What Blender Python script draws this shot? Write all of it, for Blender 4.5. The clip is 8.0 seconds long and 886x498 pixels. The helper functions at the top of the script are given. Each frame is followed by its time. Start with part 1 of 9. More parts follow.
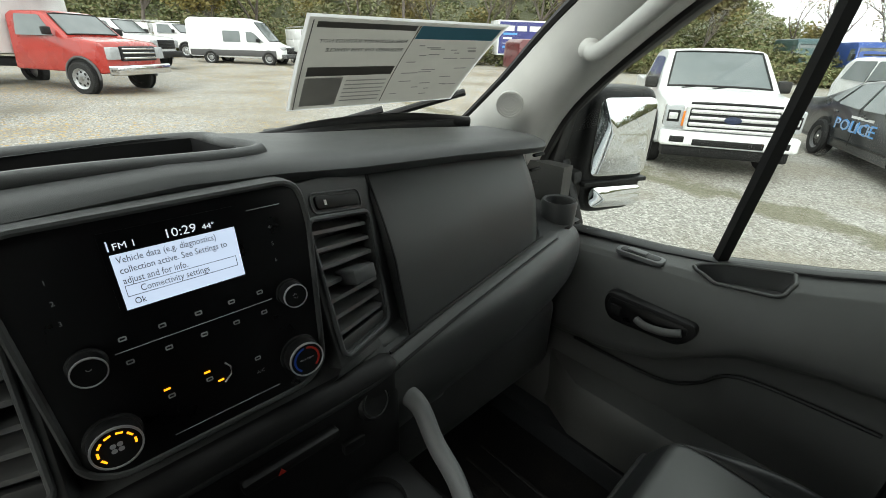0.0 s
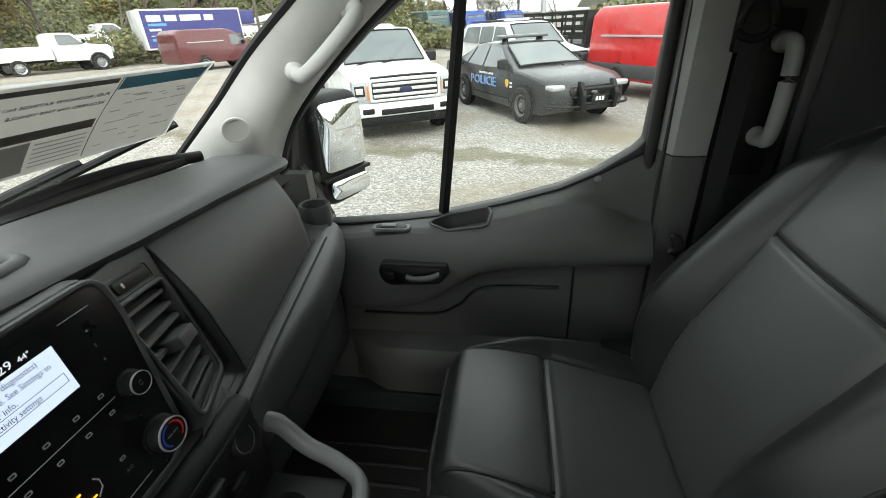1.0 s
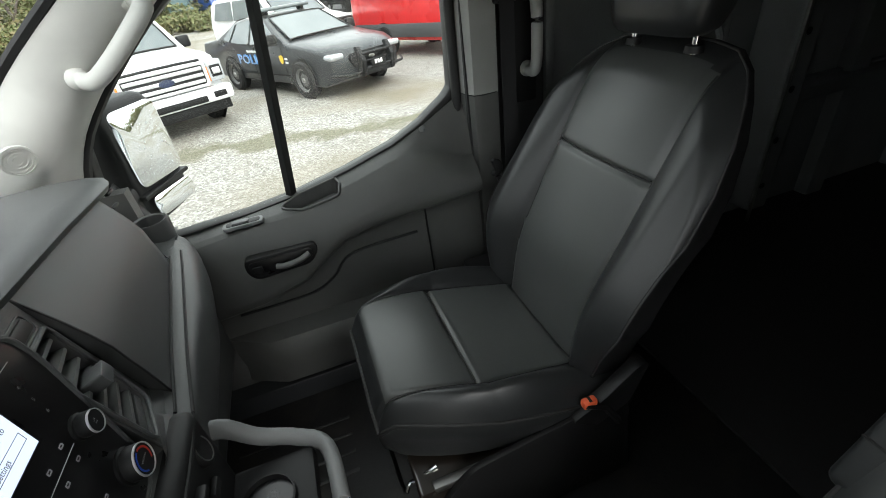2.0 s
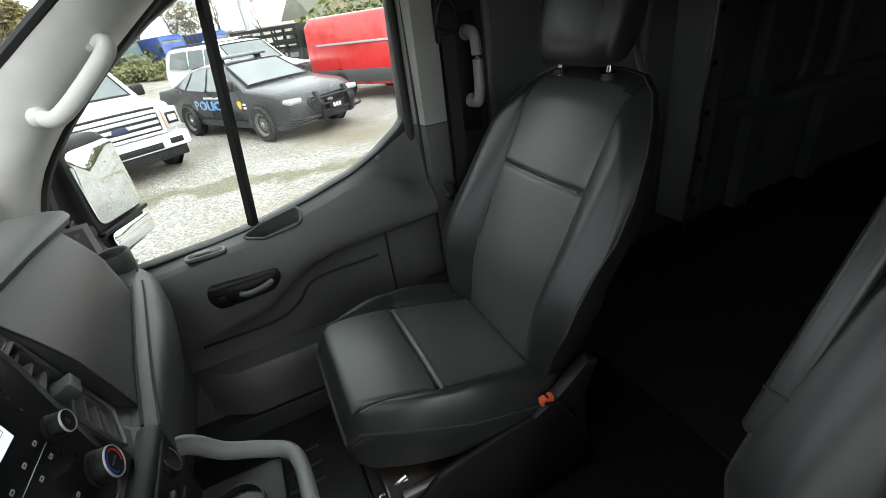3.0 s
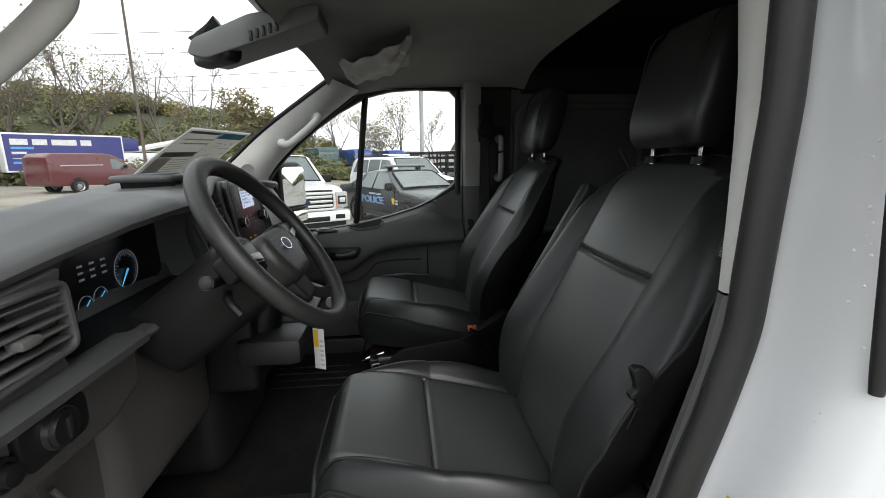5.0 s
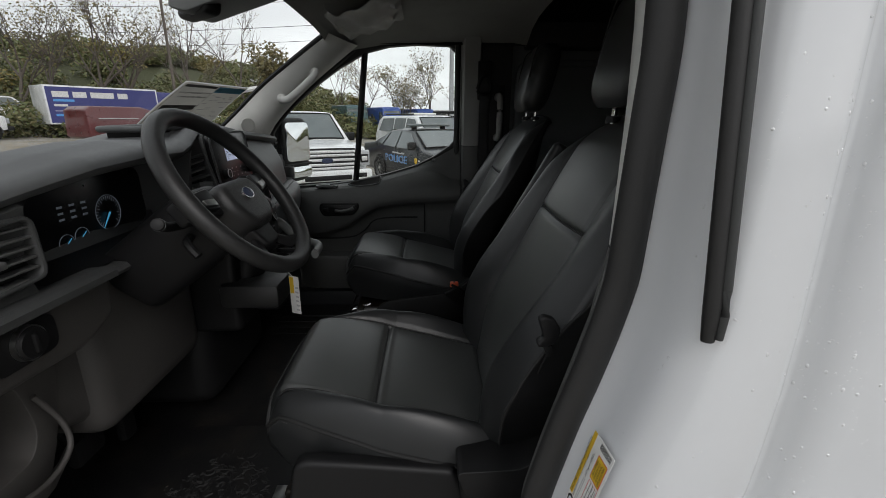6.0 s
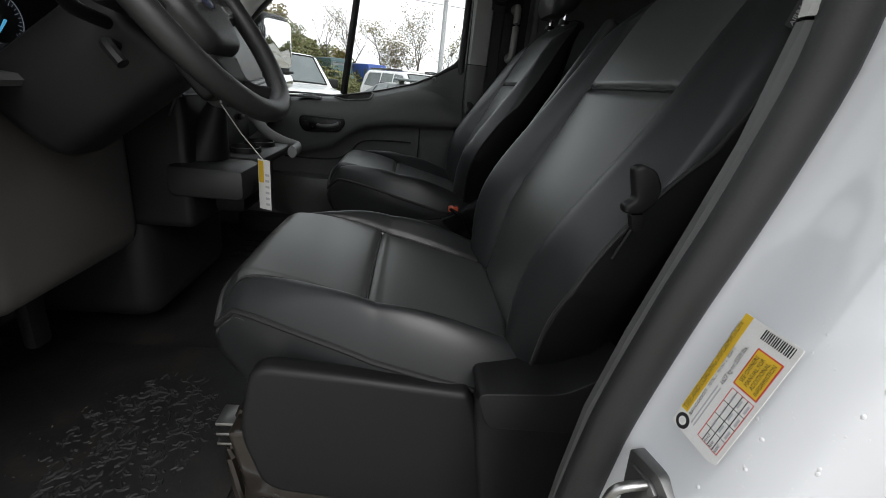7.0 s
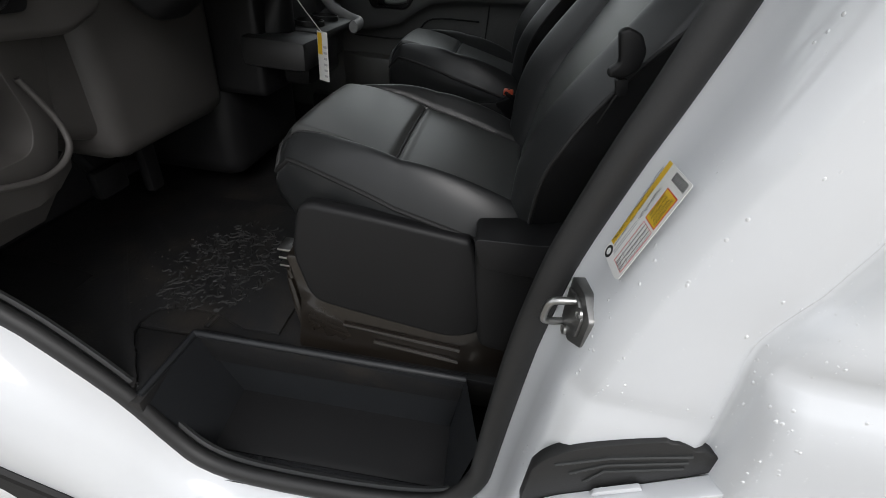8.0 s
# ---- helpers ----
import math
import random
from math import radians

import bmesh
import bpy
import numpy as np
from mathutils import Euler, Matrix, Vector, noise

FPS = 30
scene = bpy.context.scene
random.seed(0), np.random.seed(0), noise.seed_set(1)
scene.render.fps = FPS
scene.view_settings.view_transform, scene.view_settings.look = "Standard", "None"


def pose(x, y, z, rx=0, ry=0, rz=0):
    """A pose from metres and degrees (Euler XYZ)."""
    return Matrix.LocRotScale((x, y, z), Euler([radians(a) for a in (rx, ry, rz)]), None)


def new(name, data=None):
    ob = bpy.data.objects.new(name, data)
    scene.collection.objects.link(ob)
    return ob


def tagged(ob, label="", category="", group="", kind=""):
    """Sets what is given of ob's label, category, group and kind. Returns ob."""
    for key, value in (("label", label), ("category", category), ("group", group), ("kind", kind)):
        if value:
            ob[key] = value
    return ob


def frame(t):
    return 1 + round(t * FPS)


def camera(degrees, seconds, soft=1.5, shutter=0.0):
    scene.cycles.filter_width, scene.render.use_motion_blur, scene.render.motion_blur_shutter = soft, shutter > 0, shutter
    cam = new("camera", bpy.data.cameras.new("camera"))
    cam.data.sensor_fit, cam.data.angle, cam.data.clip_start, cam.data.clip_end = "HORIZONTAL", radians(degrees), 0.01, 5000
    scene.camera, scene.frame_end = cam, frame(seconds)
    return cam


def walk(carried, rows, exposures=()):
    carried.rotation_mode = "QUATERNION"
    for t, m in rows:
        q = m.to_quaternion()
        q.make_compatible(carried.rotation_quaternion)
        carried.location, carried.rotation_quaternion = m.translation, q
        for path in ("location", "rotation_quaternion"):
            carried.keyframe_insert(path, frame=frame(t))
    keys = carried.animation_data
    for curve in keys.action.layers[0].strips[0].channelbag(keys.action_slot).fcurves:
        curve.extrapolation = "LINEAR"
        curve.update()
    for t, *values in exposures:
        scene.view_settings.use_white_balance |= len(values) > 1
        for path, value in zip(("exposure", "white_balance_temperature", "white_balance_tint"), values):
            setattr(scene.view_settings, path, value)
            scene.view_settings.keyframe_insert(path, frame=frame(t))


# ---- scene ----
cam = camera(91.0, 8.0, soft=0.6)
# seconds, place in metres, turn in degrees
PATH = [
    (0, -0.092, 0.082, 1.761, 64.73, -1.52, -43.49),
    (0.3, -0.169, 0.046, 1.782, 63.90, -1.39, -55.21),
    (0.5, -0.212, 0.025, 1.779, 63.37, -1.13, -60.80),
    (0.8, -0.237, 0.003, 1.818, 64.46, 0.93, -71.34),
    (1, -0.219, 0.084, 1.840, 62.47, 2.69, -81.72),
    (1.2, -0.251, 0.149, 1.865, 59.32, 3.99, -95.85),
    (1.5, -0.276, 0.183, 1.875, 57.25, 7.13, -105.26),
    (2, -0.317, 0.181, 1.860, 56.62, 6.95, -109.81),
    (2.2, -0.367, 0.173, 1.862, 57.66, 7.12, -111.14),
    (3.3, -0.424, 0.197, 1.845, 62.45, 6.97, -116.57),
    (3.5, -0.478, 0.188, 1.849, 63.53, 5.91, -117.75),
    (3.8, -0.600, 0.085, 1.747, 64.87, 5.52, -117.87),
    (4, -0.790, 0.084, 1.647, 68.64, 5.22, -112.36),
    (4.2, -0.941, 0.053, 1.649, 71.40, 2.20, -107.32),
    (4.5, -1.138, 0.034, 1.691, 76.91, 3.20, -101.36),
    (4.7, -1.240, 0.082, 1.691, 79.20, 2.05, -98.37),
    (5.8, -1.358, -0.124, 1.677, 73.69, -0.20, -91.32),
    (6, -1.363, -0.106, 1.681, 73.19, -0.40, -91.84),
    (6.5, -1.327, -0.035, 1.657, 75.04, -1.39, -98.28),
    (6.8, -1.242, -0.038, 1.554, 73.14, -5.48, -97.59),
    (7, -1.201, -0.046, 1.454, 69.38, -6.02, -93.51),
    (7.5, -1.207, -0.058, 1.435, 61.27, -8.02, -94.24),
    (8, -1.308, -0.144, 1.453, 55.14, -5.36, -82.52),
]
# seconds, stops, kelvin, tint
EXPOSURES = [(0.0, 1.42, 6600, 6.0), (0.5, 1.45, 6575, 7.5), (1.0, 1.7, 6550, 9.0), (1.5, 1.95, 6500, 10.0),
             (2.2, 2.0, 6465, 10.0), (3.3, 2.1, 6410, 10.0), (3.5, 2.15, 6400, 10.0), (4.0, 2.34, 6425, 11.0),
             (4.5, 2.3, 6450, 12.0), (4.7, 1.75, 6450, 12.5), (5.4, 0.75, 6450, 14.1), (5.8, 0.25, 6450, 15.0),
             (6.6, 0.2, 6431, 15.0), (7.0, 0.98, 6422, 15.0), (7.5, 1.0, 6411, 15.0), (8.0, 0.75, 6400, 15.0)]
walk(cam, [(t, pose(x, y, z, rx, ry, rz)) for t, x, y, z, rx, ry, rz in PATH], EXPOSURES)

# ---- daylight under an overcast sky ----
world = bpy.data.worlds.new("overcast_sky")
scene.world = world
world.use_nodes = True
wn, wl = world.node_tree.nodes, world.node_tree.links
background = wn["Background"]
sky = wn.new("ShaderNodeTexSky")
sky.sky_type, sky.sun_disc = "NISHITA", False
sky.sun_elevation, sky.sun_rotation = radians(38), radians(200)
sky.dust_density, sky.air_density = 4.0, 1.5
clouds = wn.new("ShaderNodeTexNoise")
clouds.inputs["Scale"].default_value, clouds.inputs["Detail"].default_value = 2.2, 5.0
ramp = wn.new("ShaderNodeValToRGB")
ramp.color_ramp.elements[0].position, ramp.color_ramp.elements[0].color = 0.3, (6.25, 6.55, 6.6, 1)
ramp.color_ramp.elements[1].position, ramp.color_ramp.elements[1].color = 0.7, (9.25, 9.65, 9.5, 1)
stretch = wn.new("ShaderNodeMapping")
stretch.inputs["Scale"].default_value = (1, 1, 3.5)
place = wn.new("ShaderNodeTexCoord")
mix = wn.new("ShaderNodeMix")
mix.data_type = "RGBA"
mix.inputs["Factor"].default_value = 0.93
wl.new(place.outputs["Generated"], stretch.inputs["Vector"])
wl.new(stretch.outputs["Vector"], clouds.inputs["Vector"])
wl.new(clouds.outputs["Fac"], ramp.inputs["Fac"])
wl.new(sky.outputs["Color"], mix.inputs[6])
wl.new(ramp.outputs["Color"], mix.inputs[7])
wl.new(mix.outputs[2], background.inputs["Color"])
background.inputs["Strength"].default_value = 0.105

sun = new("sun", bpy.data.lights.new("sun", "SUN"))
sun.data.energy, sun.data.angle, sun.data.color = 0.8, radians(25), (1.0, 0.985, 0.93)
sun.rotation_euler = Euler((radians(52), 0, radians(-70)))


# ---- materials ----
def material(name, color, rough=0.5, metal=0.0, second=None, scale=6.0, bump=0.0, grain=900.0, coat=0.0, spread=(0.35, 0.65),
             fine=0.12, rough_var=0.08, specular=0.5, random_tone=0.0):
    """A surface with broad patches of a second tone, fine speckle and grain relief, at sizes in cycles a metre."""
    m = bpy.data.materials.new(name)
    m.use_nodes = True
    n, l = m.node_tree.nodes, m.node_tree.links
    b = n["Principled BSDF"]
    b.inputs["Metallic"].default_value = metal
    b.inputs["Specular IOR Level"].default_value = specular
    b.inputs["Coat Weight"].default_value = coat
    b.inputs["Coat Roughness"].default_value = 0.04
    at = n.new("ShaderNodeTexCoord")
    broad = n.new("ShaderNodeTexNoise")
    broad.inputs["Scale"].default_value, broad.inputs["Detail"].default_value = scale, 4.0
    l.new(at.outputs["Object"], broad.inputs["Vector"])
    r = n.new("ShaderNodeValToRGB")
    second = second or tuple(c * 0.86 for c in color)
    r.color_ramp.elements[0].position, r.color_ramp.elements[0].color = spread[0], (*second, 1)
    r.color_ramp.elements[1].position, r.color_ramp.elements[1].color = spread[1], (*color, 1)
    l.new(broad.outputs["Fac"], r.inputs["Fac"])
    small = n.new("ShaderNodeTexNoise")
    small.inputs["Scale"].default_value, small.inputs["Detail"].default_value = grain, 2.0
    l.new(at.outputs["Object"], small.inputs["Vector"])
    tone = n.new("ShaderNodeMapRange")
    tone.inputs["To Min"].default_value, tone.inputs["To Max"].default_value = 1 - fine, 1 + fine
    l.new(small.outputs["Fac"], tone.inputs["Value"])
    times = n.new("ShaderNodeVectorMath")
    times.operation = "SCALE"
    l.new(r.outputs["Color"], times.inputs[0])
    l.new(tone.outputs["Result"], times.inputs["Scale"])
    out = times.outputs[0]
    if random_tone:
        each = n.new("ShaderNodeObjectInfo")
        vary = n.new("ShaderNodeMapRange")
        vary.inputs["To Min"].default_value, vary.inputs["To Max"].default_value = 1 - random_tone, 1 + random_tone
        l.new(each.outputs["Random"], vary.inputs["Value"])
        more = n.new("ShaderNodeVectorMath")
        more.operation = "SCALE"
        l.new(out, more.inputs[0])
        l.new(vary.outputs["Result"], more.inputs["Scale"])
        out = more.outputs[0]
    l.new(out, b.inputs["Base Color"])
    rr = n.new("ShaderNodeMapRange")
    rr.inputs["To Min"].default_value, rr.inputs["To Max"].default_value = max(0.02, rough - rough_var), min(1, rough + rough_var)
    l.new(broad.outputs["Fac"], rr.inputs["Value"])
    l.new(rr.outputs["Result"], b.inputs["Roughness"])
    if bump:
        bp = n.new("ShaderNodeBump")
        bp.inputs["Strength"].default_value, bp.inputs["Distance"].default_value = min(1.0, bump), 0.0006
        l.new(small.outputs["Fac"], bp.inputs["Height"])
        l.new(bp.outputs["Normal"], b.inputs["Normal"])
    return m


def glass_material(name, tint=(0.96, 0.98, 0.97)):
    """Thin clear glass: light goes through, with a faint gloss that grows at a slant."""
    m = bpy.data.materials.new(name)
    m.use_nodes = True
    n, l = m.node_tree.nodes, m.node_tree.links
    n.remove(n["Principled BSDF"])
    clear, gloss, both, slant, steep = n.new("ShaderNodeBsdfTransparent"), n.new("ShaderNodeBsdfGlossy"), n.new("ShaderNodeMixShader"), n.new("ShaderNodeLayerWeight"), n.new("ShaderNodeMath")
    clear.inputs["Color"].default_value = (*tint, 1)
    gloss.inputs["Roughness"].default_value = 0.01
    steep.operation, steep.inputs[1].default_value = "POWER", 5.0
    low = n.new("ShaderNodeMath")
    low.operation, low.inputs[1].default_value, low.inputs[2].default_value = "MULTIPLY_ADD", 0.35, 0.03
    l.new(slant.outputs["Facing"], steep.inputs[0])
    l.new(steep.outputs[0], low.inputs[0])
    l.new(low.outputs[0], both.inputs["Fac"])
    l.new(clear.outputs[0], both.inputs[1])
    l.new(gloss.outputs[0], both.inputs[2])
    l.new(both.outputs[0], n["Material Output"].inputs["Surface"])
    return m


def paper_material(name, color, glow=0.5):
    """Thin paper or film that lets daylight glow through."""
    m = bpy.data.materials.new(name)
    m.use_nodes = True
    n, l = m.node_tree.nodes, m.node_tree.links
    n.remove(n["Principled BSDF"])
    face, back, both = n.new("ShaderNodeBsdfDiffuse"), n.new("ShaderNodeBsdfTranslucent"), n.new("ShaderNodeMixShader")
    at, spots, tone = n.new("ShaderNodeTexCoord"), n.new("ShaderNodeTexNoise"), n.new("ShaderNodeMix")
    tone.data_type = "RGBA"
    spots.inputs["Scale"].default_value = 25.0
    tone.inputs[6].default_value, tone.inputs[7].default_value = (*[c * 0.9 for c in color], 1), (*color, 1)
    l.new(at.outputs["Object"], spots.inputs["Vector"])
    l.new(spots.outputs["Fac"], tone.inputs["Factor"])
    for sh in (face, back):
        l.new(tone.outputs[2], sh.inputs["Color"])
    both.inputs["Fac"].default_value = glow
    l.new(face.outputs[0], both.inputs[1])
    l.new(back.outputs[0], both.inputs[2])
    l.new(both.outputs[0], n["Material Output"].inputs["Surface"])
    return m


def glow_material(name, color, strength):
    m = bpy.data.materials.new(name)
    m.use_nodes = True
    b = m.node_tree.nodes["Principled BSDF"]
    b.inputs["Base Color"].default_value = (*[c * 0.2 for c in color], 1)
    b.inputs["Emission Color"].default_value = (*color, 1)
    b.inputs["Emission Strength"].default_value = strength
    return m


M_DASH = material("grained_dash_plastic", (0.061, 0.063, 0.063), 0.43, grain=1500, bump=0.4, scale=9, fine=0.1, specular=0.38)
M_DASHTOP = material("dash_top_plastic", (0.078, 0.081, 0.082), 0.48, grain=1500, bump=0.55, scale=7, fine=0.1)
M_TRIM = material("dark_door_plastic", (0.074, 0.075, 0.072), 0.5, grain=1400, bump=0.5, scale=7, fine=0.1)
M_BLACK = material("black_satin_plastic", (0.009, 0.009, 0.0095), 0.5, grain=900, bump=0.15, specular=0.3)
M_GLOSSBLACK = material("black_gloss_panel", (0.006, 0.006, 0.007), 0.3, scale=30)
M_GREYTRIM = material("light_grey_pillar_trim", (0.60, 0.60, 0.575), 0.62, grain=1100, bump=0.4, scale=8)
# the light pillar trim again, darkened in colour where less light reaches it
M_GREYSHADED = material("shaded_light_grey_trim", (0.27, 0.27, 0.26), 0.62, grain=1100, bump=0.4, scale=8)
M_MIDTRIM = material("mid_grey_plastic", (0.16, 0.165, 0.165), 0.5, grain=1200, bump=0.4, scale=8)
M_LOWERTRIM = material("dark_pillar_plastic", (0.10, 0.10, 0.098), 0.5, grain=1200, bump=0.4, scale=8)
M_HEADLINER = material("headliner_cloth", (0.33, 0.33, 0.31), 0.9, grain=500, bump=0.6, scale=5)
M_VINYL = material("black_vinyl_bolster", (0.019, 0.0200, 0.0206), 0.36, grain=1700, bump=0.16, scale=5, rough_var=0.05, specular=0.42)
M_VINYL2 = material("charcoal_vinyl_insert", (0.057, 0.0595, 0.058), 0.35, grain=1700, bump=0.16, scale=5, rough_var=0.05, specular=0.5)
M_SEAM = material("dark_seam_thread", (0.012, 0.012, 0.012), 0.7)
M_STITCH = material("grey_stitch_thread", (0.09, 0.09, 0.09), 0.7)
M_SEAL = material("black_rubber_seal", (0.016, 0.016, 0.016), 0.55, grain=400, bump=0.3)
M_SEALLIP = material("grey_black_seal_lip", (0.034, 0.036, 0.036), 0.5, grain=400, bump=0.2)
M_WHITE = material("white_van_paint", (0.66, 0.675, 0.69), 0.34, second=(0.62, 0.635, 0.655), coat=1.0, scale=3, grain=60, fine=0.01, rough_var=0.05)
M_MAT = material("black_rubber_floor_mat", (0.010, 0.010, 0.0105), 0.5, second=(0.024, 0.021, 0.018), grain=120, bump=0.9, scale=11, spread=(0.25, 0.5), specular=0.4, fine=0.25)
M_STEP = material("blue_black_step_plastic", (0.0150, 0.0162, 0.0182), 0.42, grain=700, bump=0.4, scale=9)
M_PED = material("black_painted_pedestal", (0.013, 0.010, 0.0075), 0.3, coat=0.6, scale=8)
M_CHROME = material("bright_chrome", (0.75, 0.75, 0.76), 0.12, metal=1.0, scale=20)
M_RING = material("satin_chrome_ring", (0.72, 0.72, 0.73), 0.38, metal=0.55, scale=30)
M_STEEL = material("zinc_steel", (0.45, 0.45, 0.44), 0.32, metal=1.0, second=(0.3, 0.3, 0.29), scale=25)
M_DARKSTEEL = material("dark_steel", (0.27, 0.27, 0.265), 0.45, metal=1.0, scale=25)
M_GLASS = glass_material("clear_glass")
# dark glass with the sky's reflection mixed into its base colour
M_SKYGLASS = material("sky_toned_glass", (0.10, 0.118, 0.122), 0.06, second=(0.13, 0.148, 0.152), scale=2, specular=0.8)
M_MIRROR = material("mirror_silver", (0.86, 0.88, 0.9), 0.02, metal=1.0, rough_var=0.01, fine=0.0, second=(0.85, 0.87, 0.89))
M_SCREEN = glow_material("lit_screen", (0.66, 0.78, 1.0), 0.34)
M_LITWORDS = glow_material("lit_words", (0.85, 0.92, 1.0), 0.30)
M_AMBER = glow_material("amber_lamp", (1.0, 0.30, 0.01), 0.9)
M_CYAN = glow_material("cyan_needle", (0.1, 0.5, 0.8), 0.3)
M_DIAL = glow_material("dim_dial_print", (0.55, 0.65, 0.75), 0.05)
# dash plastic lightened: windshield light on the slat tops is put into the colour
M_SLATLIT = material("skylit_slat_plastic", (0.12, 0.122, 0.12), 0.45, grain=1200, bump=0.2, scale=20)
M_RIMGRIP = material("black_wheel_grip", (0.022, 0.022, 0.022), 0.42, grain=1800, bump=0.4, scale=8)
M_PRINT = material("grey_print", (0.46, 0.46, 0.47), 0.6)
M_WHITEPRINT = material("white_print", (0.7, 0.7, 0.7), 0.6)
M_BLACKPRINT = material("black_print", (0.015, 0.015, 0.015), 0.6)
M_ORANGE = material("orange_buckle_plastic", (0.75, 0.12, 0.05), 0.4)
M_PAPER = material("white_paper_label", (0.75, 0.75, 0.73), 0.6)
M_YELLOW = material("yellow_label_ink", (0.78, 0.5, 0.03), 0.6)
M_REDINK = material("red_label_ink", (0.6, 0.05, 0.04), 0.6)
M_BLUEINK = material("blue_label_ink", (0.018, 0.028, 0.07), 0.5)
M_INKWASH = material("washed_blue_ink", (0.42, 0.52, 0.58), 0.5)
M_REDPAINT = material("red_dial_paint", (0.6, 0.03, 0.02), 0.5)
M_BLUEPAINT = material("blue_dial_paint", (0.02, 0.1, 0.6), 0.5)
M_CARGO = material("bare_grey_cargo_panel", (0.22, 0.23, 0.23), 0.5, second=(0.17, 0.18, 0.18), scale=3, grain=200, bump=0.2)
# near-black, shared by cargo floor, roof skin, rails and inner panels
M_CARGODARK = material("near_black_cargo_sheet", (0.02, 0.02, 0.021), 0.7, grain=200, bump=0.4)
M_BELT = material("black_belt_webbing", (0.014, 0.014, 0.015), 0.75, grain=1200, bump=0.6)


# ---- mesh helpers ----
def link(name, bm, mat, parent=None, label="", smooth=40, weld=True):
    """One mesh object out of a bmesh, with its sharp edges kept."""
    if weld:
        bmesh.ops.remove_doubles(bm, verts=bm.verts, dist=1e-5)
    bmesh.ops.recalc_face_normals(bm, faces=bm.faces)
    me = bpy.data.meshes.new(name)
    bm.to_mesh(me)
    bm.free()
    for m in (mat if isinstance(mat, (list, tuple)) else [mat]):
        me.materials.append(m)
    if smooth:
        me.shade_smooth()
        me.set_sharp_from_angle(angle=radians(smooth))
    ob = new(name, me)
    if parent:
        ob.parent = parent
    if label:
        ob["label"] = label
    return ob


def part(name, bm, mat, parent, label="", smooth=40):
    return link(name, bm, mat, parent, label, smooth)


def thing(name, label, category, group="", kind="", at=None):
    ob = new(name)
    ob.empty_display_size = 0.05
    if at is not None:
        ob.matrix_basis = at
    return tagged(ob, label, category, group, kind)


def box(x0, y0, z0, x1, y1, z1, bevel=0.0, seg=2, m=None, bm=None):
    bm = bm or bmesh.new()
    made = bmesh.ops.create_cube(bm, size=1.0, matrix=Matrix.Translation(((x0 + x1) / 2, (y0 + y1) / 2, (z0 + z1) / 2))
                                 @ Matrix.Diagonal((abs(x1 - x0), abs(y1 - y0), abs(z1 - z0), 1)))
    if bevel:
        edges = {e for v in made["verts"] for e in v.link_edges}
        made = bmesh.ops.bevel(bm, geom=list(edges), offset=bevel, segments=seg, profile=0.5, affect="EDGES", clamp_overlap=True)
    if m is not None:
        bmesh.ops.transform(bm, matrix=m, verts=made["verts"])
    return bm


def cyl(p0, p1, r0, r1=None, n=24, bevel=0.0, bm=None, caps=True):
    """A cylinder or cone from one point to another."""
    bm = bm or bmesh.new()
    p0, p1 = Vector(p0), Vector(p1)
    d = p1 - p0
    m = Matrix.Translation((p0 + p1) / 2) @ d.to_track_quat("Z", "Y").to_matrix().to_4x4()
    made = bmesh.ops.create_cone(bm, cap_ends=caps, segments=n, radius1=r0, radius2=r0 if r1 is None else r1, depth=d.length, matrix=m)
    if bevel:
        rim = [e for e in {e for v in made["verts"] for e in v.link_edges} if any(len(f.verts) > 4 for f in e.link_faces)]
        bmesh.ops.bevel(bm, geom=rim, offset=bevel, segments=2, profile=0.5, affect="EDGES", clamp_overlap=True)
    return bm


def lathe(profile, axis_m, n=32, bm=None, closed=False):
    """Profile of (radius, height) turned about the z axis of axis_m."""
    bm = bm or bmesh.new()
    rings = []
    for r, h in profile:
        rings.append([bm.verts.new(axis_m @ Vector((r * math.cos(2 * math.pi * i / n), r * math.sin(2 * math.pi * i / n), h))) for i in range(n)])
    pairs = list(zip(rings, rings[1:])) + ([(rings[-1], rings[0])] if closed else [])
    for a, b in pairs:
        for i in range(n):
            bm.faces.new((a[i], a[(i + 1) % n], b[(i + 1) % n], b[i]))
    if not closed:
        for ring in (rings[0], rings[-1]):
            bm.faces.new(ring)
    return bm


def spline(points, steps=8, closed=False):
    """A smooth curve through points."""
    p = [Vector(q) for q in points]
    n, out = len(p), []
    for i in range(n if closed else n - 1):
        a, b, c, d = (p[(i - 1) % n], p[i], p[(i + 1) % n], p[(i + 2) % n]) if closed else (p[max(i - 1, 0)], p[i], p[i + 1], p[min(i + 2, n - 1)])
        for k in range(steps):
            t = k / steps
            out.append(0.5 * (2 * b + (c - a) * t + (2 * a - 5 * b + 4 * c - d) * t * t + (3 * b - a - 3 * c + d) * t ** 3))
    if not closed:
        out.append(p[-1])
    return out


